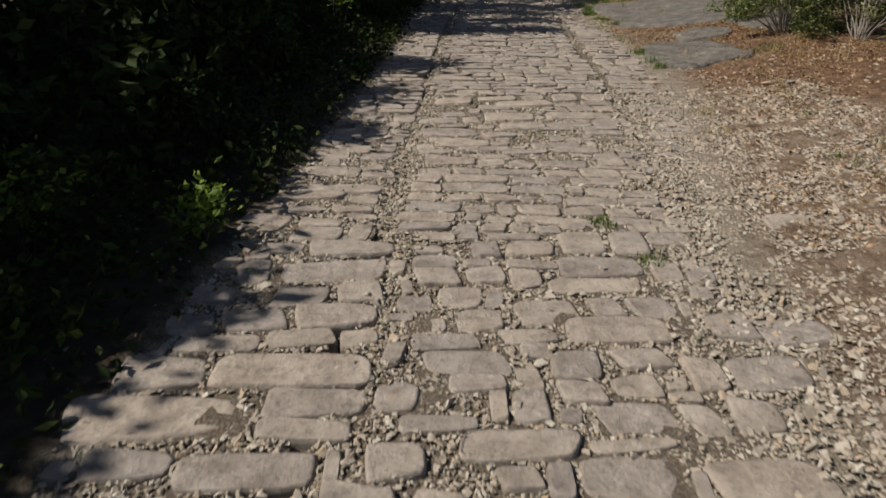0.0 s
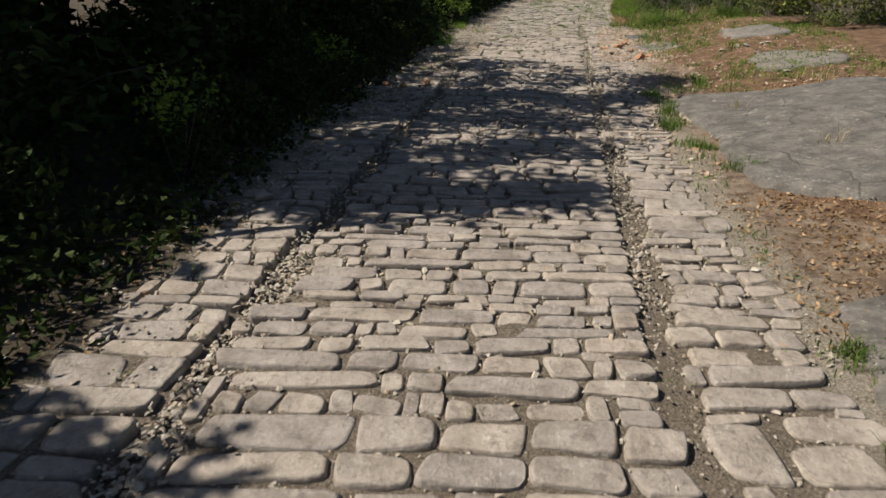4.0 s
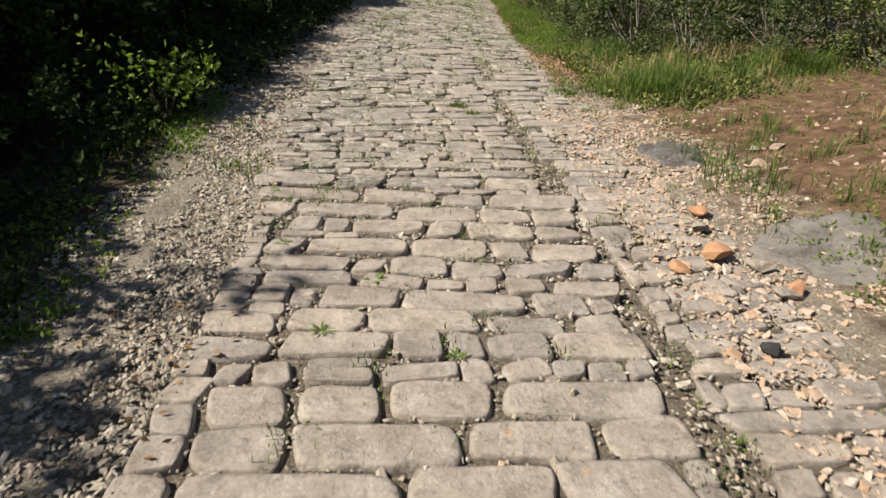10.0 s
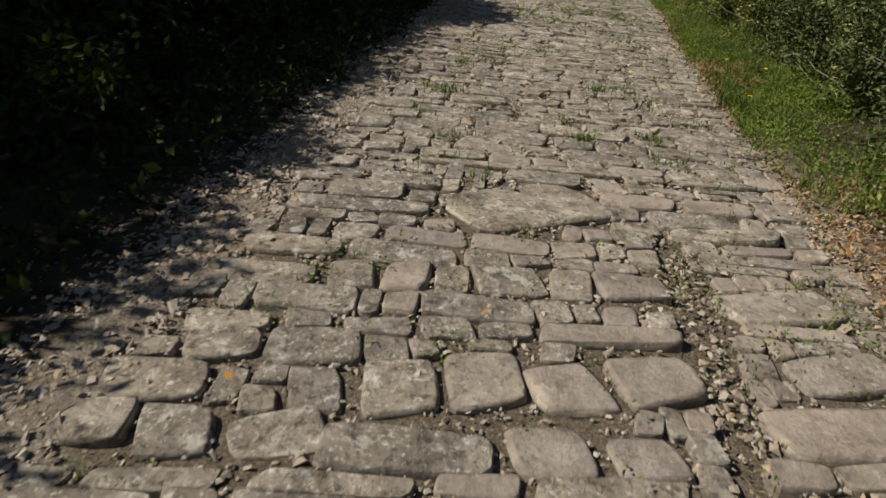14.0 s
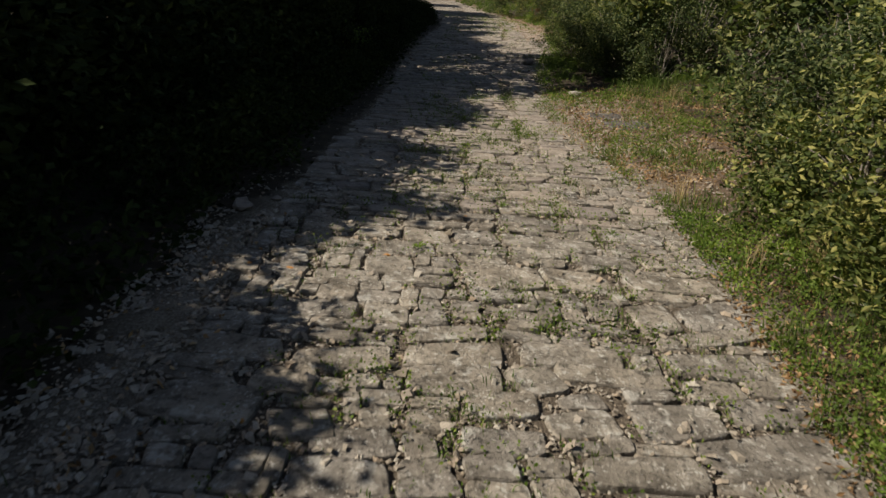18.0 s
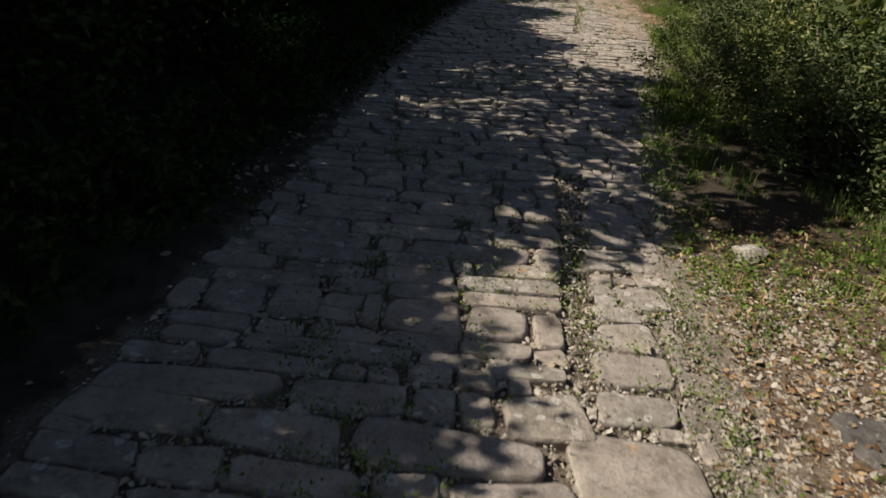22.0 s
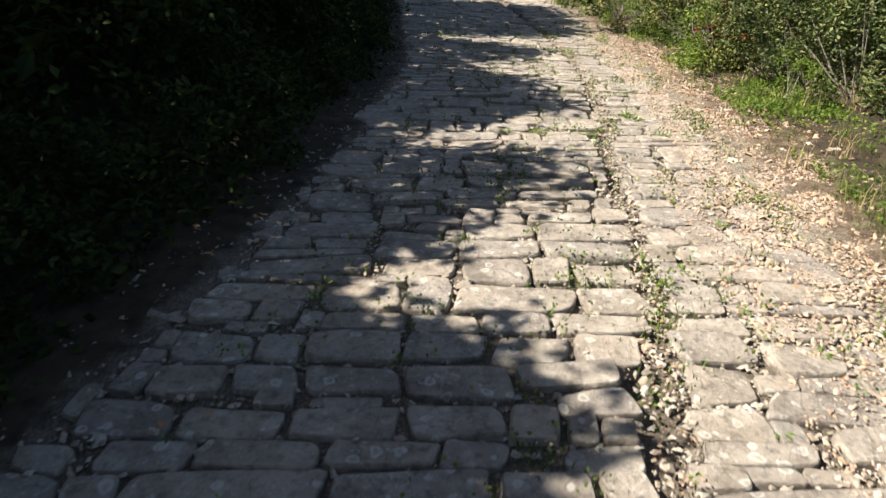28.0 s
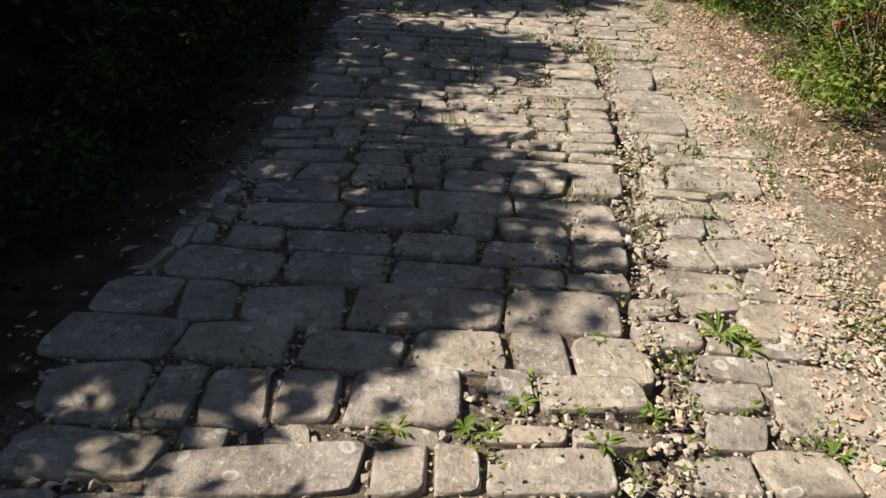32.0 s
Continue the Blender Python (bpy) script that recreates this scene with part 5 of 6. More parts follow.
row(31.36, 0.18, -0.034, -1.02, -0.59, -0.32, 0.08)
row(33.21, 0.11, 0.101, -0.94, -0.77, -0.56, -0.33, -0.05)
row(33.36, 0.13, 0.074, -0.92, -0.68, -0.35, -0.09)
row(33.52, 0.12, 0.099, -0.78, -0.52, -0.32, -0.13)
row(33.64, 0.11, 0.106, -0.85, -0.38, -0.04)
row(33.81, 0.21, 0.115, -0.71, -0.47, -0.04)
row(33.94, 0.12, 0.105, -0.97, -0.79, -0.51)
row(34.09, 0.12, 0.139, -0.72, -0.25, -0.05)
row(34.27, 0.2, 0.067, -0.58, -0.2, -0.06)
row(34.55, 0.19, 0.205, -0.44, -0.03)
row(34.94, 0.21, 0.176, -0.31, 0.01)
row(44.03, 0.11, 0.04, -1.56, -1.29, -0.94, -0.61)
row(44.17, 0.14, 0.036, -1.71, -1.42, -1.09, -0.74, -0.44, -0.28)
row(44.38, 0.14, 0.05, -1.6, -1.35, -1.12, -0.79, -0.43, -0.08)
row(44.55, 0.16, 0.04, -1.63, -1.34, -1.17, -0.83, -0.54, -0.24, 0.0)
row(44.72, 0.12, 0.039, -1.17, -0.85, -0.58, -0.32, 0.04)
row(44.91, 0.19, 0.039, -1.24, -0.91, -0.71, -0.22, 0.06)
row(45.15, 0.19, 0.039, -0.71, -0.42, -0.24, 0.04)
row(45.35, 0.17, 0.024, -1.13, -0.76, -0.38, 0.04)
row(45.56, 0.17, 0.022, -0.76, -0.42, 0.06)
row(45.82, 0.2, 0.037, -0.63, -0.26, 0.05)
# the strip beyond the rut
row(6.48, 0.1, 0.0, 0.17, 0.42)
row(6.63, 0.14, 0.109, 0.05, 0.33, 0.5)
row(6.78, 0.1, 0.0, 0.12, 0.49)
row(6.9, 0.12, 0.0, 0.13, 0.52)
row(7.06, 0.16, 0.11, 0.04, 0.43, 0.64)
row(7.4, 0.1, 0.0, 0.11, 0.38)
row(7.59, 0.17, 0.0, 0.14, 0.64)
row(8.15, 0.26, 0.0, 0.05, 0.29)
row(17.28, 0.1, 0.0, 0.13, 0.34)
row(17.41, 0.13, 0.0, 0.2, 0.52)
row(17.56, 0.11, 0.0, 0.22, 0.49)
row(17.83, 0.12, 0.0, 0.15, 0.33)
row(17.95, 0.11, 0.0, 0.2, 0.37)
row(18.1, 0.15, 0.0, 0.19, 0.45)
row(18.31, 0.13, 0.0, 0.31, 0.56)
row(19.47, 0.11, 0.0, 0.13, 0.42)
row(19.58, 0.1, 0.0, 0.26, 0.45)
row(19.6, 0.09, 0.0, 0.03, 0.24)
row(19.77, 0.07, 0.0, 0.04, 0.28)
row(19.86, 0.08, 0.0, 0.23, 0.42)
row(19.99, 0.07, 0.0, 0.3, 0.54)
row(20.09, 0.11, 0.0, 0.36, 0.58)
row(20.26, 0.2, 0.0, 0.21, 0.62)
row(20.45, 0.23, 0.0, 0.03, 0.54)
row(20.7, 0.17, 0.0, 0.21, 0.69)
row(26.16, 0.09, 0.0, 0.46, 0.65)
row(26.22, 0.1, 0.0, 0.1, 0.35)
row(26.43, 0.12, 0.0, 0.29, 0.58)
row(28.1, 0.25, 0.0, 0.49, 0.8)
row(28.36, 0.21, 0.0, 0.3, 0.77)
row(47.14, 0.13, 0.113, 0.09, 0.26, 0.59)
row(47.26, 0.11, 0.0, 0.13, 0.31)
row(47.38, 0.1, 0.0, 0.1, 0.32)
row(47.4, 0.25, 0.0, 0.33, 0.66)
row(47.51, 0.12, 0.0, 0.12, 0.38)
row(47.59, 0.13, 0.0, 0.4, 0.61)
row(47.64, 0.12, 0.0, -0.04, 0.19)
row(47.75, 0.17, 0.0, 0.3, 0.63)
row(47.8, 0.09, 0.201, -0.03, 0.12, 0.33, 0.54)
row(47.93, 0.14, 0.0, 0.04, 0.35)
row(48.12, 0.18, 0.087, 0.1, 0.27, 0.5)
row(48.29, 0.17, 0.0, 0.12, 0.3)
row(48.71, 0.25, 0.0, 0.16, 0.57)
row(49.31, 0.2, 0.0, -0.02, 0.35)
row(49.68, 0.24, 0.0, 0.01, 0.38)
row(50.09, 0.4, 0.0, 0.03, 0.33)
row(15.61, 0.14, -0.061, -0.37, -0.01, 0.25)
row(15.78, 0.15, -0.061, -0.48, -0.21, 0.0)
row(15.95, 0.11, 0.0, -0.41, -0.01)
row(16.05, 0.12, 0.0, 0.12, 0.46)
row(30.17, 0.14, 0.0, 0.32, 0.72)
row(30.57, 0.16, -0.068, 0.49, 0.63, 0.99)
row(30.79, 0.1, 0.0, 0.3, 0.71)
row(30.92, 0.15, -0.092, 0.32, 0.73, 0.92)
row(31.09, 0.12, 0.0, 0.27, 0.66)
row(31.4, 0.22, 0.0, 0.18, 0.52)
row(33.21, 0.1, 0.0, 0.11, 0.55)
row(33.35, 0.16, 0.0, 0.37, 0.82)
row(33.49, 0.17, 0.0, -0.04, 0.13)
row(33.9, 0.19, 0.0, -0.02, 0.26)
row(34.15, 0.24, 0.0, 0.01, 0.62)
row(34.36, 0.2, 0.163, -0.01, 0.25, 0.64)
row(34.74, 0.29, 0.0, -0.1, 0.38)
row(35.04, 0.18, 0.0, 0.02, 0.34)
row(35.3, 0.2, 0.0, 0.03, 0.37)
row(35.53, 0.2, 0.0, 0.06, 0.34)
row(44.11, 0.1, 0.0, 0.1, 0.44)
row(44.39, 0.18, 0.0, 0.11, 0.33)
row(44.58, 0.17, 0.0, 0.4, 0.68)
# the strip on the shaded side
row(3.12, 0.1, 0.0, -2.31, -1.99)
row(3.23, 0.22, 0.0, -2.61, -2.29)
row(3.26, 0.12, 0.0, -2.26, -2.0)
row(3.35, 0.08, 0.0, -2.0, -1.83)
row(3.44, 0.13, 0.0, -2.5, -2.15)
row(3.46, 0.11, 0.0, -2.12, -1.86)
row(3.63, 0.14, 0.001, -2.67, -2.05, -1.85)
row(3.81, 0.16, 0.0, -2.44, -1.86)
row(4.04, 0.14, 0.0, -2.06, -1.81)
row(4.09, 0.16, 0.0, -2.45, -2.14)
row(4.46, 0.2, 0.003, -2.58, -2.16, -1.85)
row(4.68, 0.16, 0.005, -2.46, -2.14, -1.9)
row(6.24, 0.12, 0.0, -2.11, -1.85)
row(6.64, 0.12, 0.111, -2.14, -1.9, -1.76)
row(6.82, 0.13, 0.11, -2.43, -2.13, -1.9)
row(7.01, 0.16, 0.0, -2.5, -1.98)


def fill(lo, hi):
    """Courses of unrecorded stones between two offsets that are functions of y."""
    y = 0.3
    while y < 65:
        broken = 8.4 < y < 15.2
        d = float(np.clip(pave_rng.normal(0.125 if broken else 0.155, 0.04), 0.08, 0.25))
        yc = y + d / 2
        a, b = float(lo(yc)), float(hi(yc))
        known = [q for q in TAKEN if q[0] - d * 0.4 < yc < q[1] + d * 0.4]
        spans, x = [], a
        for q in sorted(known, key=lambda v: v[2]):
            if q[2] > x + 0.16:
                spans.append((x, min(q[2] - 0.02, b)))
            x = max(x, q[3] + 0.02)
        spans.append((x, b))
        for p, q in spans:
            if q - p > 0.16 and not known or q - p > 0.3:
                r_ = float(rut(yc))
                course(yc, d, r_ + p + 0.03 * pave_rng.normal(), r_ + q, tilt=float(askew(yc)) + 0.015 * pave_rng.normal())
        y += d


whole = lambda v: ((v > 23.6) & (v < 32.9)) | ((v > 37.4) & (v < 42.3))
fill(lambda v: np.where(v < 20, rut_left(v) + 0.06, left(v)) + 0.05 * np.sin(v * 7), lambda v: np.where(whole(v), right(v) + 0.07 * np.sin(v * 6.3), np.where(v > 42.3, -0.02, -0.06)))
fill(lambda v: left(v) + 0.08 * np.sin(v * 9), lambda v: np.where(v < 16, rut_left(v) - 0.07, left(v) - 1))
fill(lambda v: 0.08 + 0.03 * np.sin(v * 5), lambda v: np.where((right(v) > 0.28) & ~whole(v), right(v) + 0.07 * np.sin(v * 6.3), -1))

def infill(y0, y1, cell=0.03):
    """Small stones in whatever gaps the courses have left."""
    ys, us = np.arange(y0, y1, cell), np.arange(-2.8, 1.35, cell)
    free = (us[None] > left(ys)[:, None]) & (us[None] < right(ys)[:, None])
    rutted_ = (us[None] < 0.07) & (us[None] > np.where(ys > 42.3, -0.02, -0.07)[:, None]) & ~whole(ys)[:, None]
    rutted_ |= (np.abs(us[None] - rut_left(ys)[:, None]) < 0.07) & (ys < 20)[:, None]
    free &= ~rutted_
    for y, u, w, d, turn in STONES:
        reach = (w + d) / 2 + cell
        i0, i1, j0, j1 = int((y - reach - y0) / cell), int((y + reach - y0) / cell) + 1, int((u - reach + 2.8) / cell), int((u + reach + 2.8) / cell) + 1
        i0, j0 = max(i0, 0), max(j0, 0)
        if i1 <= i0 or j1 <= j0:
            continue
        c, s_ = math.cos(radians(turn)), math.sin(radians(turn))
        dy, du = ys[i0:i1, None] - y, us[None, j0:j1] - u
        free[i0:i1, j0:j1] &= ~((np.abs(du * c + dy * s_) < w / 2 + 0.004) & (np.abs(dy * c - du * s_) < d / 2 + 0.004))
    rows, cols = free.shape
    for i in range(rows):
        for j in range(cols):
            if not free[i, j]:
                continue
            most, deep = int(pave_rng.integers(3, 12)), int(pave_rng.integers(3, 6))
            b = j
            while b < cols and free[i, b] and b - j < most:
                b += 1
            a = i
            while a < rows and a - i < deep and free[a, j:b].all():
                a += 1
            w, d = (b - j) * cell, (a - i) * cell
            free[i:a, j:b] = False
            if min(w, d) > 0.05 and w * d > 0.006 and (y0 + i * cell > 8 or pave_rng.random() < 0.4):
                y, u = ys[i] + d / 2 - cell / 2, us[j] + w / 2 - cell / 2
                lay(float(rut(y)) + u, y, w + 0.004, d + 0.004, 5 * pave_rng.normal(), 0.003 * pave_rng.random())


infill(1.2, 53.5)
CELL = 0.02
COVER = np.zeros((int(56 / CELL), int(4.4 / CELL)), bool)
for y, u, w, d, turn in STONES:
    reach = (w + d) / 2 + CELL
    i0, i1, j0, j1 = max(0, int((y - reach) / CELL)), int((y + reach) / CELL) + 1, max(0, int((u - reach + 2.9) / CELL)), int((u + reach + 2.9) / CELL) + 1
    dy, du = (np.arange(i0, min(i1, COVER.shape[0])) * CELL - y)[:, None], (np.arange(j0, min(j1, COVER.shape[1])) * CELL - 2.9 - u)[None]
    c, k = math.cos(radians(turn)), math.sin(radians(turn))
    COVER[i0:i1, j0:j1] |= (np.abs(du * c + dy * k) < w / 2 - 0.008) & (np.abs(dy * c - du * k) < d / 2 - 0.008)


def covered(x, y):
    """Whether a paving stone lies there."""
    i, j = np.round(y / CELL).astype(int), np.round((x - rut(y) + 2.9) / CELL).astype(int)
    inside = (i >= 0) & (i < COVER.shape[0]) & (j >= 0) & (j < COVER.shape[1])
    return inside & COVER[np.clip(i, 0, COVER.shape[0] - 1), np.clip(j, 0, COVER.shape[1] - 1)]


# ---------------------------------------------------------------- loose stuff
def scatter(count, y0, y1, u0, u1):
    y = rng.uniform(y0, y1, count)
    u = rng.uniform(0, 1, count)
    return rut(y) + u0(y) + u * (u1(y) - u0(y)), y


def band(lo, hi):
    return (lambda v: 0 * v + lo), (lambda v: 0 * v + hi)


def heap(parts):
    return np.concatenate([p[0] for p in parts]), np.concatenate([p[1] for p in parts])


def sizes(x, mean, spread=0.4):
    return rng.lognormal(math.log(mean), spread, len(x))


gx_, gy2 = heap([
    scatter(7000, 0.5, 54, lambda v: left(v) - 0.3, lambda v: right(v) + 0.3),
    scatter(14000, 0.5, 6.6, *band(0.0, 2.0)),
    scatter(2600, 20.5, 24.5, lambda v: right(v) + 0.05, lambda v: right(v) + 1.1),
    scatter(6500, 33.0, 36.2, *band(0.45, 1.5)),
    scatter(4500, 30.5, 36.4, lambda v: right(v) - 0.2, lambda v: right(v) + 1.3),
    scatter(500, 36.5, 43.5, lambda v: left(v) - 0.35, lambda v: left(v) + 0.2),
    scatter(900, 0.5, 6.0, *band(-0.07, 0.07)), scatter(900, 9.0, 23.5, *band(-0.07, 0.07)),
    scatter(250, 33, 54, *band(0.0, 0.09)), scatter(700, 42.5, 53, *band(0.02, 0.1)),
    scatter(800, 1.0, 9.5, lambda v: rut_left(v) + 0.02, lambda v: rut_left(v) + 0.24),
    scatter(7000, 0.5, 6.4, *band(-0.3, 1.7)),
    scatter(2200, 6.0, 16.0, lambda v: left(v) - 0.4, lambda v: left(v) + 0.5),
    scatter(4500, 10.0, 16.6, lambda v: left(v) - 0.6, lambda v: left(v) + 0.3),
    scatter(15000, 16.2, 21.6, lambda v: left(v) - 0.8, lambda v: left(v) + 0.06),
    scatter(1500, 20.5, 31, lambda v: left(v) - 0.4, lambda v: left(v) + 0.05),
    scatter(8000, 20.0, 31, lambda v: left(v) - 0.42, lambda v: left(v) + 0.05),
    scatter(1800, 21, 27, *band(-2.5, -1.85)),
    scatter(1000, 28.0, 32.0, *band(-2.1, -1.3)),
    scatter(1000, 43.0, 53.0, lambda v: left(v) - 0.3, lambda v: left(v) + 0.35),
    scatter(1500, 43.0, 53.0, lambda v: right(v) - 0.3, lambda v: right(v) + 0.2)])
keep = ~covered(gx_, gy2) | (rng.random(len(gx_)) < 0.12)
gx_, gy2 = gx_[keep], gy2[keep]
stuff("gravel", pebbles(gx_, gy2, sizes(gx_, 0.02), 0.15, 0.0, True), PEBBLE, "loose pale limestone chips in the joints and ruts", "gravel")
gx_, gy2 = heap([scatter(130000, 1.0, 53.5, lambda v: left(v), lambda v: right(v) + 0.05), scatter(40000, 0.9, 6.0, lambda v: left(v), lambda v: right(v) + 0.05), scatter(30000, 24, 37, lambda v: left(v), lambda v: right(v) + 0.05), scatter(12000, 43, 53, *band(0.08, 0.9))])
keep = ~covered(gx_, gy2) & ((gy2 > 3.2) | (np.abs(gx_ - rut(gy2) - rut_left(gy2) + 0.02) > 0.035)) & ((gy2 < 5.5) | (gy2 > 9) | (rng.random(len(gx_)) < 0.5))
gx_, gy2 = gx_[keep], gy2[keep]
stuff("joint_rubble", pebbles(gx_, gy2, sizes(gx_, 0.019, 0.42), 0.2, 0.01 + 0.003 * smooth(8, 11, gy2), True), PEBBLE, "small limestone chips packed in the paving joints", "gravel")
gx_, gy2 = heap([
    scatter(4200, 16.4, 21.0, lambda v: right(v) - 0.45, lambda v: right(v) + 0.6),
    scatter(500, 11.0, 15.2, lambda v: right(v) - 0.1, lambda v: right(v) + 0.3),
    scatter(1800, 13.0, 20.5, lambda v: right(v) + 0.2, lambda v: right(v) + 2.8),
    scatter(1500, 3.0, 8.0, *band(0.8, 3.0)),
    scatter(1500, 46.0, 53.0, lambda v: right(v) + 0.1, lambda v: right(v) + 0.8)])
stuff("red_rubble", pebbles(gx_, gy2, np.clip(sizes(gx_, 0.023, 0.5), 0.008, 0.065), 0.35), ORANGE_ROCK, "ochre and reddish broken stone on bare red soil", "rubble")
gx_, gy2 = heap([scatter(4800, 0.5, 6.7, *band(-0.15, 1.9)), scatter(1400, 11.5, 16.0, lambda v: left(v) - 0.5, lambda v: right(v)), scatter(900, 24.0, 33.0, lambda v: left(v) - 0.3, lambda v: right(v)), scatter(500, 20.5, 31.0, lambda v: left(v) - 0.5, lambda v: left(v) + 0.02), scatter(900, 20.5, 31.0, lambda v: left(v) - 0.35, lambda v: left(v) + 0.02),
                 scatter(200, 36.5, 44.0, lambda v: left(v) - 0.4, lambda v: left(v) + 0.1)])
stuff("rubble", pebbles(gx_, gy2, np.clip(sizes(gx_, 0.038, 0.35), 0.02, 0.062), 0.55), PEBBLE, "broken limestone lumps lying loose along the paving", "rubble")
gx_, gy2 = heap([scatter(5200, 0.5, 9.5, lambda v: rut_left(v) + 0.02 - 0.08 * smooth(2.6, 3.4, v), lambda v: rut_left(v) + 0.16), scatter(1100, 0.5, 5.6, *band(-0.07, 0.1))])
stuff("rut_gravel", pebbles(gx_, gy2, np.clip(sizes(gx_, 0.024, 0.35), 0.01, 0.05), 0.3, 0.034), PEBBLE, "coarse grey limestone gravel filling the wheel ruts", "gravel")
gx_, gy2 = heap([scatter(7000, 0.5, 7.4, *band(0.25, 2.0)), scatter(8000, 42.5, 46.5, lambda v: right(v) - 0.5, lambda v: right(v) + 0.5), scatter(17000, 45.0, 52.5, lambda v: right(v) - 0.25, lambda v: right(v) + 0.6), scatter(4000, 18.5, 24.5, lambda v: right(v) - 0.1, lambda v: right(v) + 0.5), scatter(900, 43, 53, *band(-0.02, 0.1)), scatter(3000, 12.0, 20.5, lambda v: right(v) - 0.3, lambda v: right(v) + 0.8)])
stuff("red_gravel", pebbles(gx_, gy2, sizes(gx_, 0.0155, 0.42), 0.1, 0.0, True), ORANGE_ROCK, "fine pinkish gravel along the road's sunny edge", "gravel")


# ---------------------------------------------------------------- bedrock and loose rocks
def slab(y, u, wide, deep, rise_by, seed, name="rock_slab", label="flat grey bedrock slab lying flush in the red soil", mat=None):
    """An uneven sheet of bedrock with broken edges."""
    r = np.random.default_rng(seed)
    n, rings = 28, (1.04, 1.0, 0.96, 0.8, 0.55, 0.28)
    a = np.arange(n) * 2 * np.pi / n
    edge = 1 + 0.09 * np.sin(3 * a + seed) + 0.06 * np.sin(5 * a + 2.3 * seed) + 0.035 * r.normal(size=n)
    square = 1 / np.maximum(np.abs(np.cos(a)), np.abs(np.sin(a))) ** 0.55
    cx = float(rut(y)) + u
    verts = []
    for k, f in enumerate(rings):
        x, yy = np.cos(a) * edge * square * f * wide / 2, np.sin(a) * edge * square * f * deep / 2
        z = height(cx + x, y + yy) - float(height(cx, y)) + (-0.12, rise_by - 0.03, rise_by, rise_by, rise_by, rise_by)[k] + 0.008 * r.normal(size=n) * (k > 0)
        verts += np.stack([x, yy, z], 1).tolist()
    verts.append((0, 0, rise_by))
    faces = [(k * n + i, k * n + (i + 1) % n, (k + 1) * n + (i + 1) % n, (k + 1) * n + i) for k in range(len(rings) - 1) for i in range(n)]
    faces += [((len(rings) - 1) * n + i, (len(rings) - 1) * n + (i + 1) % n, len(verts) - 1) for i in range(n)]
    ob = tagged(new(name, mesh_of(name, verts, faces, mat or STONE_GREY, True)), label, "rock", "bedrock beside the road")
    ob.location = (cx, y, float(height(cx, y)))
    return ob


slab(12.1, 1.99, 2.4, 3.4, 0.045, 1)
slab(8.5, 1.3, 1.15, 1.45, 0.03, 2)
slab(9.55, 1.75, 0.7, 0.65, 0.03, 9, mat=STONE_GREY, label="brownish bedrock slab among dead leaves")
slab(10.0, 2.9, 1.2, 1.3, 0.03, 8)
slab(15.3, 2.5, 1.0, 1.2, 0.03, 3, mat=BEDROCK, label="pale grey bedrock slab among thin grass")
slab(18.2, 2.75, 0.9, 1.4, 0.05, 4, mat=BEDROCK)
slab(17.95, 1.2, 0.72, 0.75, 0.02, 5, mat=BEDROCK, label="pale grey bedrock slab among ochre rubble")
slab(19.6, 1.02, 0.4, 0.55, 0.02, 6)
for n, (y, u, wide, deep) in enumerate([(35.0, 1.1, 0.4, 0.3), (34.5, 1.25, 0.5, 0.45)]):
    slab(y, u, wide, deep, 0.014, 70 + n, mat=STONE_GREY, label="broad pale flagstone bedded beside the paving")


def rock(y, u, size, seed, mat, label, flat=0.45):
    """A broken block with facets."""
    r = np.random.default_rng(seed)
    bm = bmesh.new()
    bmesh.ops.create_icosphere(bm, subdivisions=2, radius=0.5)
    cuts = [Vector(r.normal(size=3)).normalized() for _ in range(12)]
    for v in bm.verts:
        for c in cuts:
            over = v.co.dot(c) - 0.27
            if over > 0:
                v.co -= c * over
        v.co *= 1 + 0.05 * r.normal()
    me = bpy.data.meshes.new("rock")
    bm.to_mesh(me)
    bm.free()
    me.materials.append(mat)
    ob = tagged(new("rock", me), label, "rock", "loose rocks on the verge")
    x = float(rut(y)) + u
    ob.matrix_world = pose(x, y, float(height(x, y)) + 0.3 * flat * size, 8 * r.normal(), 8 * r.normal(), 360 * r.random()) @ Matrix.Diagonal((size * 1.25, size, size * flat, 1))
    return ob


DARK_ROCK, dt, db = material("dark_stone", 0.8)
db.inputs["Base Color"].default_value = (0.035, 0.033, 0.032, 1)
OCHRE_BLOCK = pebble_material("ochre_block", (0.34, 0.175, 0.095), (0.41, 0.22, 0.125), (0.37, 0.2, 0.11))
rock(16.7, 0.78, 0.17, 1, OCHRE_BLOCK, "orange broken limestone block on the road's edge", 0.8)
rock(16.9, 0.95, 0.12, 2, OCHRE_BLOCK, "orange broken limestone block on the road's edge", 0.8)
rock(17.2, 0.41, 0.1, 3, DARK_ROCK, "small black stone lying on the paving", 0.7)
rock(18.0, 1.7, 0.11, 4, STONE_LICHEN, "white limestone rock on the grassy bank")
rock(18.15, 1.95, 0.11, 5, STONE_LICHEN, "white limestone rock on the grassy bank")
rock(18.5, 0.72, 0.13, 201, OCHRE_BLOCK, "orange broken limestone block on the road's edge", 0.8)
rock(18.32, 0.64, 0.11, 202, STONE_PALE, "pale broken limestone block in the rubble", 0.7)
rock(17.97, 0.56, 0.17, 203, OCHRE_BLOCK, "orange broken limestone block on the road's edge", 0.8)
rock(17.85, 0.72, 0.13, 204, STONE_PALE, "pale broken limestone block in the rubble", 0.6)
rock(17.6, 0.74, 0.14, 205, OCHRE_BLOCK, "orange broken limestone block on the road's edge", 0.7)
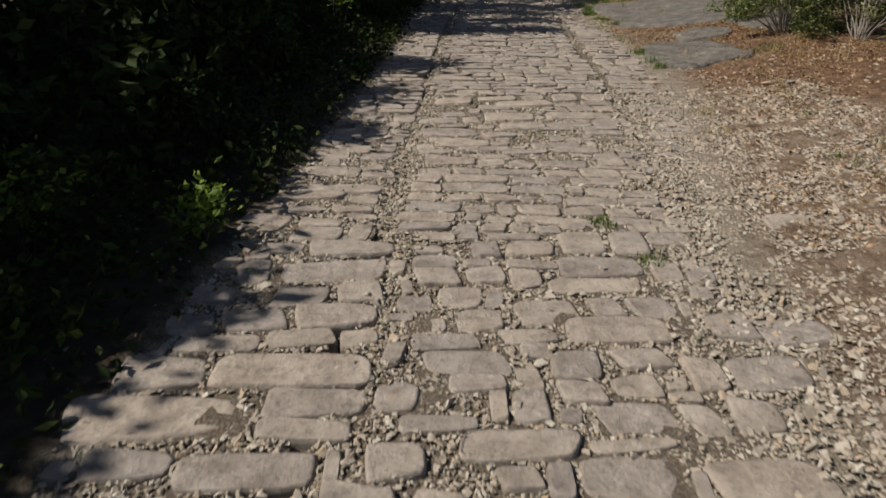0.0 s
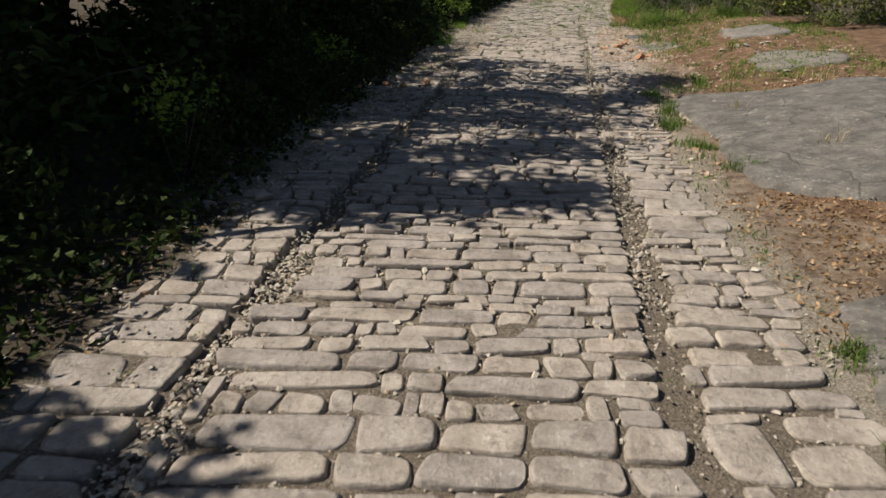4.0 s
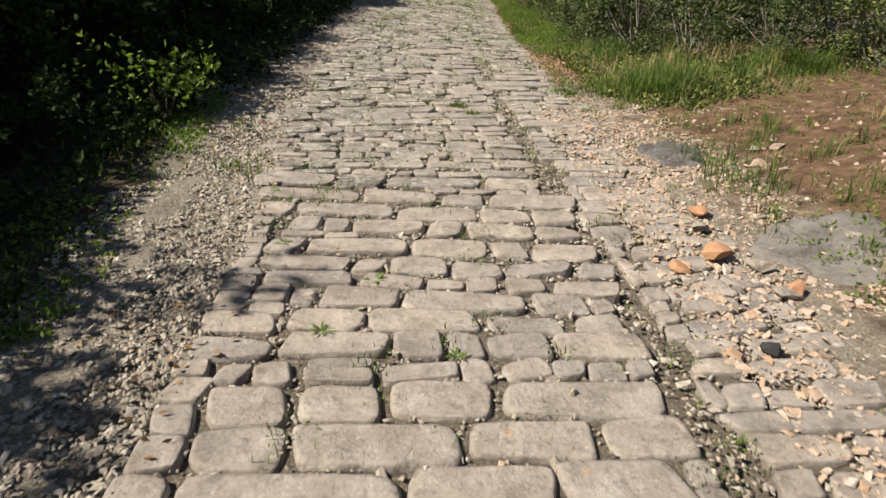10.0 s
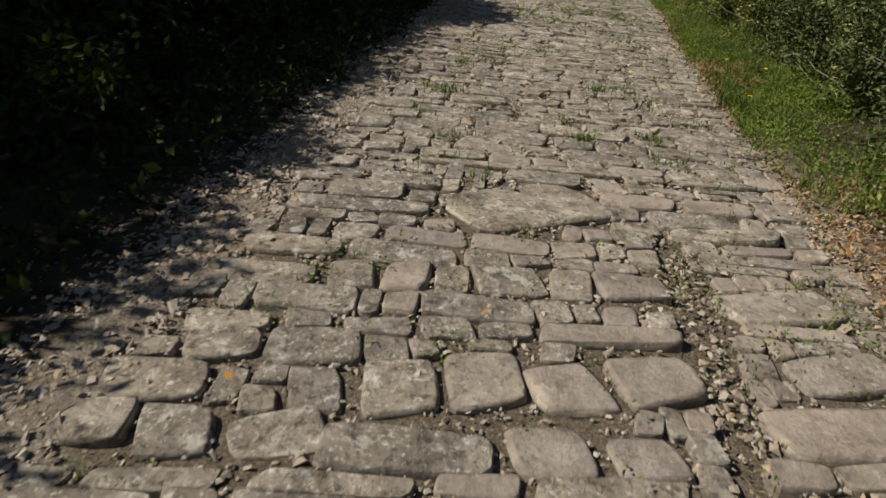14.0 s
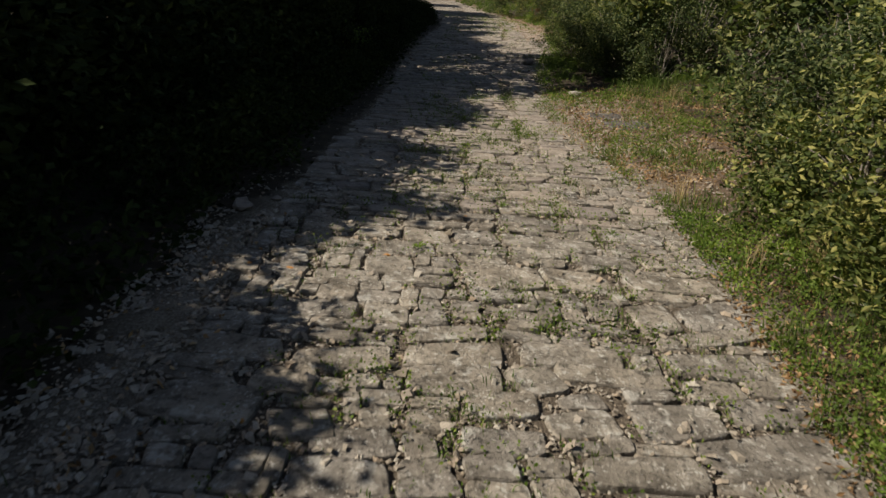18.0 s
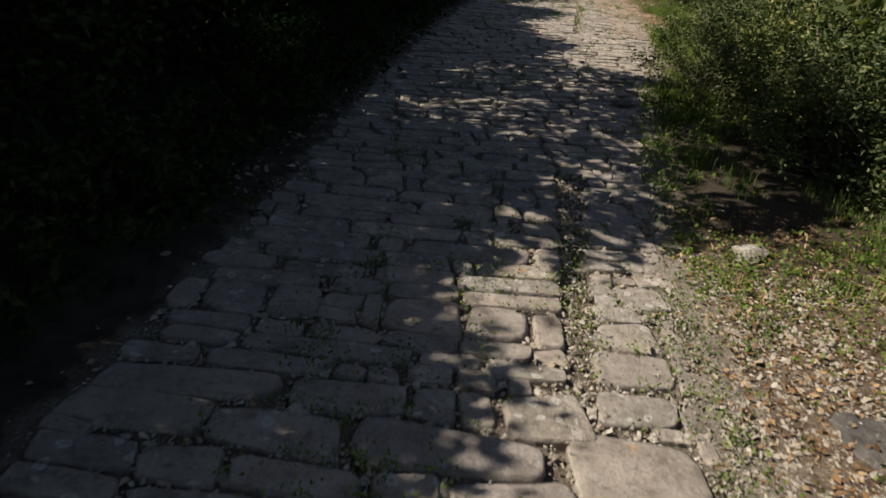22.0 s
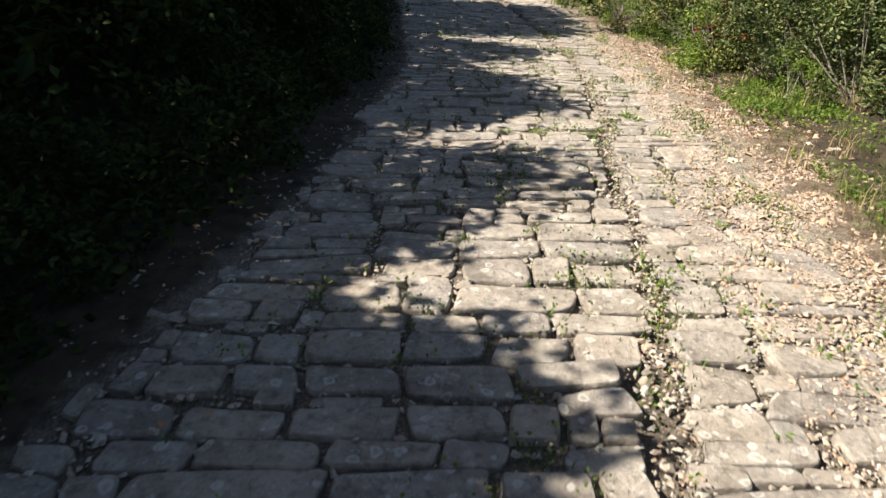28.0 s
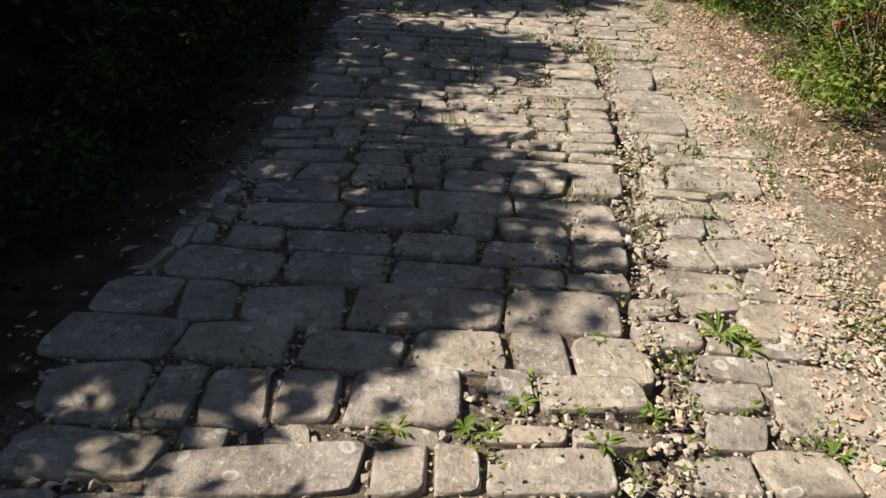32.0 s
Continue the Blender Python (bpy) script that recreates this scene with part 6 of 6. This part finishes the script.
rock(17.9, 0.35, 0.12, 6, OCHRE_BLOCK, "orange broken limestone block on the road's edge")
rock(17.6, 0.7, 0.14, 7, STONE_WARM, "pale broken limestone block in the rubble")
rock(6.5, 1.72, 0.14, 8, STONE_LICHEN, "pale stone on red earth")
rock(6.6, 1.58, 0.15, 9, ORANGE_ROCK, "ochre stone on red earth")
rock(6.35, 1.52, 0.11, 10, ORANGE_ROCK, "ochre stone on red earth")
rock(3.9, 2.1, 0.13, 11, STONE_LICHEN, "pale stone on red earth")
rock(39.2, 0.5, 0.24, 12, STONE_WARM, "large pale rock against the paving's edge", 0.38)
rock(39.5, 0.52, 0.22, 13, STONE_WARM, "large pale rock against the paving's edge", 0.38)
rock(36.4, 0.95, 0.22, 14, STONE_LICHEN, "pale rock at the foot of a shrub", 0.5)
for n, (y, u) in enumerate([(11.95, -2.35), (11.8, -2.1), (12.2, -2.55), (11.7, -2.5), (10.2, -2.35), (10.4, -2.2), (10.0, -2.6), (16.1, -2.3), (16.3, -2.1), (15.9, -2.45), (31.0, -1.9), (31.2, -1.75)]):
    rock(y, u, 0.13 + 0.05 * math.sin(n * 2.1), 30 + n, STONE_WARM, "pale broken stone along the shaded edge", 0.55)
side = np.random.default_rng(5)
for n in range(30):
    y = side.uniform(11.8, 15.9)
    rock(y, side.uniform(-2.75, -1.95), side.uniform(0.09, 0.19), 130 + n, STONE_WARM, "rough broken stone in the dappled edge", 0.45)
for n, (y, u) in enumerate([(14.23, -2.47), (14.17, -2.25), (14.4, -2.0), (13.9, -2.7)]):
    rock(y, u, 0.13, 170 + n, OCHRE_BLOCK, "orange broken limestone block in the dappled edge", 0.7)
for n in range(34):
    y = side.uniform(13, 20.5)
    u = float(right(y)) + side.uniform(0.15, 2.6)
    rock(y, u, side.uniform(0.05, 0.14), 60 + n, (STONE_LICHEN, ORANGE_ROCK, STONE_WARM)[n % 3], ("white stone in the thin grass", "ochre stone on red soil", "weathered stone on red soil")[n % 3])


# ---------------------------------------------------------------- grass, herbs, litter
def patchy(x, y, f, seed, cut):
    keep = ripple(x, y, f, seed) + 0.5 * rng.normal(size=len(x)) > cut
    return x[keep], y[keep]


def grass_at(name, count, y0, y1, lo, hi, tall, mat, label, cut=-0.3, f=2.3, width=0.0035):
    x, y = patchy(*scatter(count // 22, y0, y1, lo, hi), f, y0, cut)
    if "joints" in label:
        x, y = x[~covered(x, y)], y[~covered(x, y)]
    fade = smooth(y0, y0 + 0.9, y + 0.35 * ripple(x, y, 4.0, 1.0)) * (1 - smooth(y1 - 0.9, y1, y + 0.35 * ripple(x, y, 4.0, 2.0)))
    edge = rng.random(len(x)) < 0.12 + fade
    x, y, fade = x[edge], y[edge], fade[edge]
    size = rng.uniform(0.3, 1.5, len(x)) * (0.4 + 0.6 * fade)
    x, y, size = np.repeat(x, 22), np.repeat(y, 22), np.repeat(size, 22)
    x, y = x + rng.normal(size=len(x)) * 0.05, y + rng.normal(size=len(y)) * 0.05
    size = size * (1 + 0.4 * ripple(x, y, 0.9, 4.0))
    stuff(name, blades(x, y, height(x, y) - 0.01, tall * size, 0.9, width), mat, label, "grass")


R = lambda q: (lambda v: right(v) + q)


def tuft(y, u, wide, tall, count, label="bright green grass tuft at the edge of the bedrock"):
    """One clump of grass growing from a crack."""
    cx = float(rut(y)) + u
    x, yy = rng.normal(size=count) * wide * 0.5, rng.normal(size=count) * wide * 0.5
    ob = tagged(new("grass_tuft", mesh_of("grass_tuft", *blades(x, yy, height(cx + x, y + yy) - float(height(cx, y)), tall * rng.uniform(0.5, 1.1, count), 0.9, 0.0035), GRASS)), label, "grass", kind="stuff")
    ob.location = (cx, y, float(height(cx, y)) - 0.01)


for y, u, wide, tall in ((12.65, 0.63, 0.13, 0.13), (12.5, 0.6, 0.1, 0.1), (11.95, 0.68, 0.15, 0.1), (11.85, 0.8, 0.1, 0.08), (11.3, 0.93, 0.14, 0.11), (11.2, 1.05, 0.1, 0.08), (8.8, 0.75, 0.1, 0.1), (14.0, 0.62, 0.12, 0.12)):
    tuft(y, u, wide, tall, 160)
for y, u, wide, tall in ((25.72, -1.32, 0.14, 0.07), (26.12, -0.18, 0.08, 0.06), (20.95, -0.42, 0.08, 0.07), (20.7, -0.3, 0.06, 0.06), (2.9, -0.35, 0.08, 0.05), (3.35, -0.55, 0.08, 0.05), (24.9, -0.33, 0.07, 0.07), (25.0, 0.1, 0.08, 0.06)):
    tuft(y, u, wide, tall, 110, "small green grass tuft in a paving joint")
grass_at("grass", 26000, 20.9, 22.5, R(0.2), R(2.6), 0.25, GRASS, "lush tall green grass on the sunny verge", 0.05, 3.3, 0.0034)
grass_at("grass", 20000, 22.4, 24.4, R(0.65), R(2.2), 0.27, GRASS, "lush tall green grass on the sunny verge", 0.0, 3.3, 0.0034)
grass_at("dry_grass", 5000, 20.7, 24.4, R(0.4), R(2.4), 0.27, STRAW, "pale dry stems among the tall grass", 0.1, 2.9, 0.0026)
grass_at("grass", 6000, 21.5, 22.3, R(-0.1), R(0.55), 0.18, GRASS, "lush green grass overhanging the paving's edge", -0.5, 2.4, 0.003)
grass_at("grass", 15000, 24.0, 30.5, R(0.02), R(1.0), 0.13, GRASS, "green grass between the paving and the shrubs", -0.1, 2.4, 0.003)
grass_at("dry_grass", 1500, 40.3, 50.0, R(0.1), R(1.8), 0.2, STRAW, "straw-coloured grass stems on the verge", -0.1, 1.9, 0.0025)
grass_at("grass", 12000, 43.0, 47.0, R(0.4), R(1.7), 0.13, GRASS, "tall green grass along the paving", -0.1, 2.6, 0.002)
grass_at("grass", 16000, 40.8, 43.4, R(0.05), R(1.7), 0.17, GRASS, "tall green grass along the paving", -0.15, 2.6, 0.002)
grass_at("grass", 9000, 29.5, 34.0, R(0.05), R(1.2), 0.08, GRASS, "short grass among dead leaves", 0.0)
grass_at("grass", 5000, 33.0, 36.5, R(0.6), R(3.2), 0.1, GRASS, "short grass among dead leaves", 0.25)
grass_at("grass", 5000, 46.5, 54.0, R(0.3), R(1.4), 0.1, GRASS, "short grass along the shrubs", 0.05)
grass_at("grass", 14000, 13.0, 20.5, R(0.25), R(3.2), 0.1, GRASS, "thin grass on red soil", 0.2, 1.5)
grass_at("grass", 3200, 2.5, 9.0, R(1.0), R(3.2), 0.09, GRASS, "thin grass on red soil", 0.35, 1.4)
grass_at("grass", 4200, 7.0, 14.8, R(0.02), R(0.2), 0.07, GRASS, "grass along the bedrock's edge", 0.25, 3.4)
grass_at("grass", 16000, 38.0, 53.0, lambda v: 0 * v - 0.9, lambda v: right(v), 0.045, GRASS, "small grass in the paving joints", 0.25, 3.1, 0.003)
grass_at("grass", 85000, 16.0, 38.0, lambda v: left(v) + 0.1, lambda v: right(v), 0.035, GRASS, "small grass in the paving joints", 0.25, 2.7, 0.003)
grass_at("grass", 9000, 54.5, 70.0, R(0.0), R(2.6), 0.22, GRASS, "bright grass beside the far road", -0.4, 1.7, 0.007)
grass_at("dry_grass", 2500, 27.0, 37.0, R(0.3), R(2.6), 0.12, STRAW, "straw-coloured grass stems on the verge", -0.1, 1.9, 0.003)
grass_at("dry_grass", 3000, 5.0, 36.0, R(0.1), R(2.2), 0.16, STRAW, "straw-coloured grass stems on the verge", 0.3, 1.7, 0.003)
grass_at("grass", 2500, 9.0, 30.0, lambda v: left(v) - 0.7, lambda v: left(v) - 0.1, 0.1, GRASS, "weak grass along the shaded edge", 0.3, 1.9)


def herb_mat(name, count, y0, y1, lo, hi, cut, f, mat, label, size=0.022):
    x, y = patchy(*scatter(count, y0, y1, lo, hi), f, y0 + 1.0, cut)
    if "joints" in label:
        x, y = x[~covered(x, y)], y[~covered(x, y)]
    c = np.stack([x, y, height(x, y) + 0.02], 1)
    stuff(name, leaves(c, 7, 0.022, size, size * 0.7, 0.9), mat, label, "herb")


herb_mat("herbs", 4500, 20.7, 24.4, R(0.3), R(2.2), 0.0, 2.9, BUSH_LEAF, "dark green herbs among the tall grass", 0.04)
herb_mat("clover", 11000, 24.0, 31.8, R(-0.02), R(1.2), 0.05, 2.6, BRIGHT_LEAF, "low bright green clover on the verge")
herb_mat("herbs", 3600, 44.5, 52.5, R(0.45), R(1.25), 0.15, 2.6, BRIGHT_LEAF, "low bright green herbs before the shrubs", 0.03)
herb_mat("clover", 3500, 32.5, 36.6, R(0.1), R(2.4), 0.05, 2.7, BRIGHT_LEAF, "thin clover among gravel and dead leaves")
herb_mat("herbs", 4200, 14.0, 24.0, R(0.3), R(3.0), 0.2, 1.7, BRIGHT_LEAF, "low green herbs on red soil")
herb_mat("herbs", 1500, 17.4, 21.0, lambda v: left(v) - 1.1, lambda v: left(v) - 0.5, 0.0, 2.3, BRIGHT_LEAF, "yellowish herbs along the gravel edge", 0.026)
herb_mat("herbs", 3000, 36.0, 44.0, R(0.0), R(1.2), 0.0, 1.9, BRIGHT_LEAF, "low green herbs at the paving's edge", 0.03)
herb_mat("joint_weeds", 9000, 44.0, 53.0, lambda v: left(v) + 0.3, lambda v: right(v) + 0.1, 0.3, 4.1, BRIGHT_LEAF, "tiny green weeds in the paving joints", 0.018)
herb_mat("joint_weeds", 14000, 19.0, 44.0, lambda v: left(v) + 0.3, lambda v: right(v) + 0.1, 0.35, 3.1, BRIGHT_LEAF, "tiny green weeds in the paving joints", 0.016)
herb_mat("joint_weeds", 9000, 29.0, 36.0, lambda v: left(v) + 0.6, lambda v: right(v) + 0.1, 0.15, 3.7, BRIGHT_LEAF, "low green weeds matted in the paving joints", 0.016)
herb_mat("moss", 2500, 2.0, 20.0, lambda v: left(v) + 0.2, lambda v: right(v), 0.65, 4.9, BRIGHT_LEAF, "tiny green weeds in the paving joints", 0.014)


def litter(name, count, y0, y1, lo, hi, label, cut=-0.4, size=0.034):
    x, y = patchy(*scatter(count, y0, y1, lo, hi), 1.8, 3.0, cut)
    c = np.stack([x, y, height(x, y) + 0.008], 1)
    stuff(name, leaves(c, 1, 0.004, size, size * 0.52, 0.05), DRY, label, "dead leaves")


grass_at("grass", 3600, 37.2, 41.2, R(0.1), R(0.75), 0.13, GRASS, "green grass among rocks at the paving's edge", -0.2)
grass_at("grass", 5200, 35.9, 37.5, R(1.05), R(2.9), 0.2, GRASS, "tall green grass before the shrubs", -0.6)
litter("leaf_litter", 3000, 22.2, 24.6, R(0.0), R(0.7), "brown dead leaves at the foot of the shrubs", -0.8)
litter("leaf_litter", 5000, 24.0, 31.0, R(-0.05), R(1.1), "brown and reddish dead leaves among the grass", 0.0)
litter("leaf_litter", 9000, 32.2, 37.0, R(0.1), R(3.0), "brown dead leaves on the verge", -1.0)
litter("leaf_litter", 2600, 26.7, 27.7, R(0.0), R(0.55), "red-brown dead leaves at the paving's edge", -1.0)
litter("leaf_litter", 12000, 21.0, 37.0, R(-0.1), R(2.6), "brown dead leaves on the verge")
litter("leaf_litter", 4000, 21.5, 33.0, R(-0.08), R(0.45), "brown dead leaves on the verge", -0.2)
litter("leaf_litter", 5000, 3.5, 9.5, R(0.9), R(2.6), "brown dead leaves on red soil", -0.6)
litter("leaf_litter", 2500, 8.8, 10.7, R(0.05), R(1.9), "brown dead leaves between bedrock slabs", -1.0)
litter("leaf_litter", 11000, 44.0, 53.5, R(0.1), R(1.0), "brown dead leaves before the shrubs", -0.4, 0.018)
litter("leaf_litter", 10000, 3.0, 14.0, R(0.4), R(2.6), "brown dead leaves on red soil", -0.2)
litter("leaf_litter", 4500, 1.0, 31.0, lambda v: left(v) - 1.0, lambda v: left(v) + 0.15, "brown dead leaves under the oaks", -0.2)


def weed(y, u, wide, count, leaf, mat=BRIGHT_LEAF, label="small bright green weed rooted in a paving joint", upright=0.5):
    """A rosette of pointed leaves from one root."""
    a = np.linspace(0, 2 * np.pi, count, endpoint=False) + rng.normal(size=count) * 0.25
    verts, faces = [(0, 0, 0)], []
    for k, q in enumerate(a):
        s = wide * rng.uniform(0.6, 1.1)
        d, n = np.array([math.cos(q), math.sin(q), 0]), np.array([-math.sin(q), math.cos(q), 0]) * leaf * 0.5
        up = np.array([0, 0, upright * s * rng.uniform(0.5, 1.2)])
        m, e = d * s * 0.55 + up * 0.8, d * s + up * 0.7
        i = len(verts)
        verts += [tuple(m + n), tuple(e), tuple(m - n), tuple(m - np.array([0, 0, leaf * 0.2]))]
        faces += [(0, i, i + 3), (i, i + 1, i + 3), (i + 1, i + 2, i + 3), (i + 2, 0, i + 3)]
    ob = tagged(new("weed", mesh_of("weed", verts, faces, mat)), label, "plant", "weeds in the joints")
    x = float(rut(y)) + u
    ob.location = (x, y, float(height(x, y)) - 0.01)
    return ob


weed(47.66, 0.23, 0.1, 20, 0.014, label="feathery bright green weed standing in a paving joint", upright=0.7)
weed(47.6, 0.3, 0.07, 16, 0.014, label="feathery bright green weed standing in a paving joint", upright=0.5)
for n, (y, u) in enumerate([(47.89, 0.28), (47.32, -0.34), (47.3, 0.01), (47.36, 0.26), (48.13, 0.4), (47.49, 0.21), (47.21, -0.41), (47.22, -0.48), (47.2, 0.6), (47.22, 0.45), (47.6, -0.13), (47.6, 0.66), (47.9, -0.08), (48.4, 0.3),
                            (47.2, -0.66), (47.2, -0.12), (47.1, 0.62), (48.6, 0.12), (46.0, 0.3), (45.7, 0.5), (45.2, 0.2), (44.6, 0.6), (44.2, 0.35), (46.3, -0.1)]):
    weed(y, u, 0.045 + 0.015 * math.sin(n), 11, 0.012, upright=0.4)
for n, (y, u) in enumerate([(18.3, -1.5), (17.9, -1.05), (17.5, -1.25), (17.3, -0.75), (19.0, -1.65), (21.2, -1.5), (21.1, -0.6), (21.6, 0.2), (21.7, 0.55), (26.6, -0.6), (26.8, -0.5), (27.2, -1.2), (27.9, -0.2), (30.6, -0.8), (31.0, 0.4), (31.4, -0.3), (32.6, -0.4), (33.3, -0.5), (34.0, -0.5), (33.6, 0.3)]):
    weed(y, u, 0.05 + 0.015 * math.sin(n), 12, 0.011, upright=0.5)


# ---------------------------------------------------------------- young sprigs that catch the sun, yellow flowers
def sprig(x, y, z, size, label):
    root = tagged(new("sapling"), label, "plant", "young shoots on the shaded side")
    root.location = (x, y, float(height(x, y)) - 0.02)
    c = rng.normal(size=(26, 3)) * (0.16, 0.16, 0.1) * size + np.array([0, 0, z])
    part("foliage", mesh_of("foliage", *leaves(c, 9, 0.05, 0.05, 0.03, 0.4), BRIGHT_LEAF), root)
    for k in range(4):
        part("stem", mesh_of("stem", *tube(bent((0, 0, 0), tuple(c[k]), 0.05), [0.006, 0.005, 0.004, 0.003, 0.002], 5), BARK, True), root)


for y, u, z, s in [(2.6, -3.3, 0.4, 0.7), (3.0, -2.68, 0.2, 0.4), (8.6, -3.15, 0.7, 0.7), (10.4, -3.0, 0.6, 0.8), (13.6, -2.9, 0.5, 0.8), (20.2, -2.6, 0.42, 1.2), (20.6, -2.5, 0.35, 0.7), (24, -2.8, 0.4, 0.7), (38.5, -2.4, 0.5, 0.8)]:
    sprig(float(rut(y)) + u, y, z, s, "bright green sapling at the edge of the shade")


FLOWER, ft, fb = material("yellow_petal", 0.6)
fb.inputs["Base Color"].default_value = (0.75, 0.5, 0.02, 1)


def flower(y, u, tall):
    """A small yellow flower on a thin stalk."""
    x = float(rut(y)) + u
    root = tagged(new("flower"), "small yellow wild flower in the green verge", "flower", "flowers on the verge")
    root.location = (x, y, float(height(x, y)) - 0.01)
    part("stalk", mesh_of("stalk", *tube([(0, 0, 0), (0.008, 0.004, tall * 0.5), (0.004, 0, tall)], [0.0022, 0.002, 0.0018], 5), GRASS, True), root)
    for k in range(6):
        a = k * math.pi / 3 + 0.3
        d, n = Vector((math.cos(a), math.sin(a), 0)), Vector((-math.sin(a), math.cos(a), 0))
        c = Vector((0.004, 0, tall))
        verts = [tuple(c), tuple(c + d * 0.012 + n * 0.007 + Vector((0, 0, 0.004))), tuple(c + d * 0.02 + Vector((0, 0, 0.003))), tuple(c + d * 0.012 - n * 0.007 + Vector((0, 0, 0.004)))]
        part("petal", mesh_of("petal", verts, [(0, 1, 2), (0, 2, 3)], FLOWER), root)


for y, u, tall in [(27.4, 1.1, 0.09), (26.14, 1.0, 0.07), (39.64, 0.5, 0.08), (27.0, 1.35, 0.1)]:
    flower(y, u, tall)
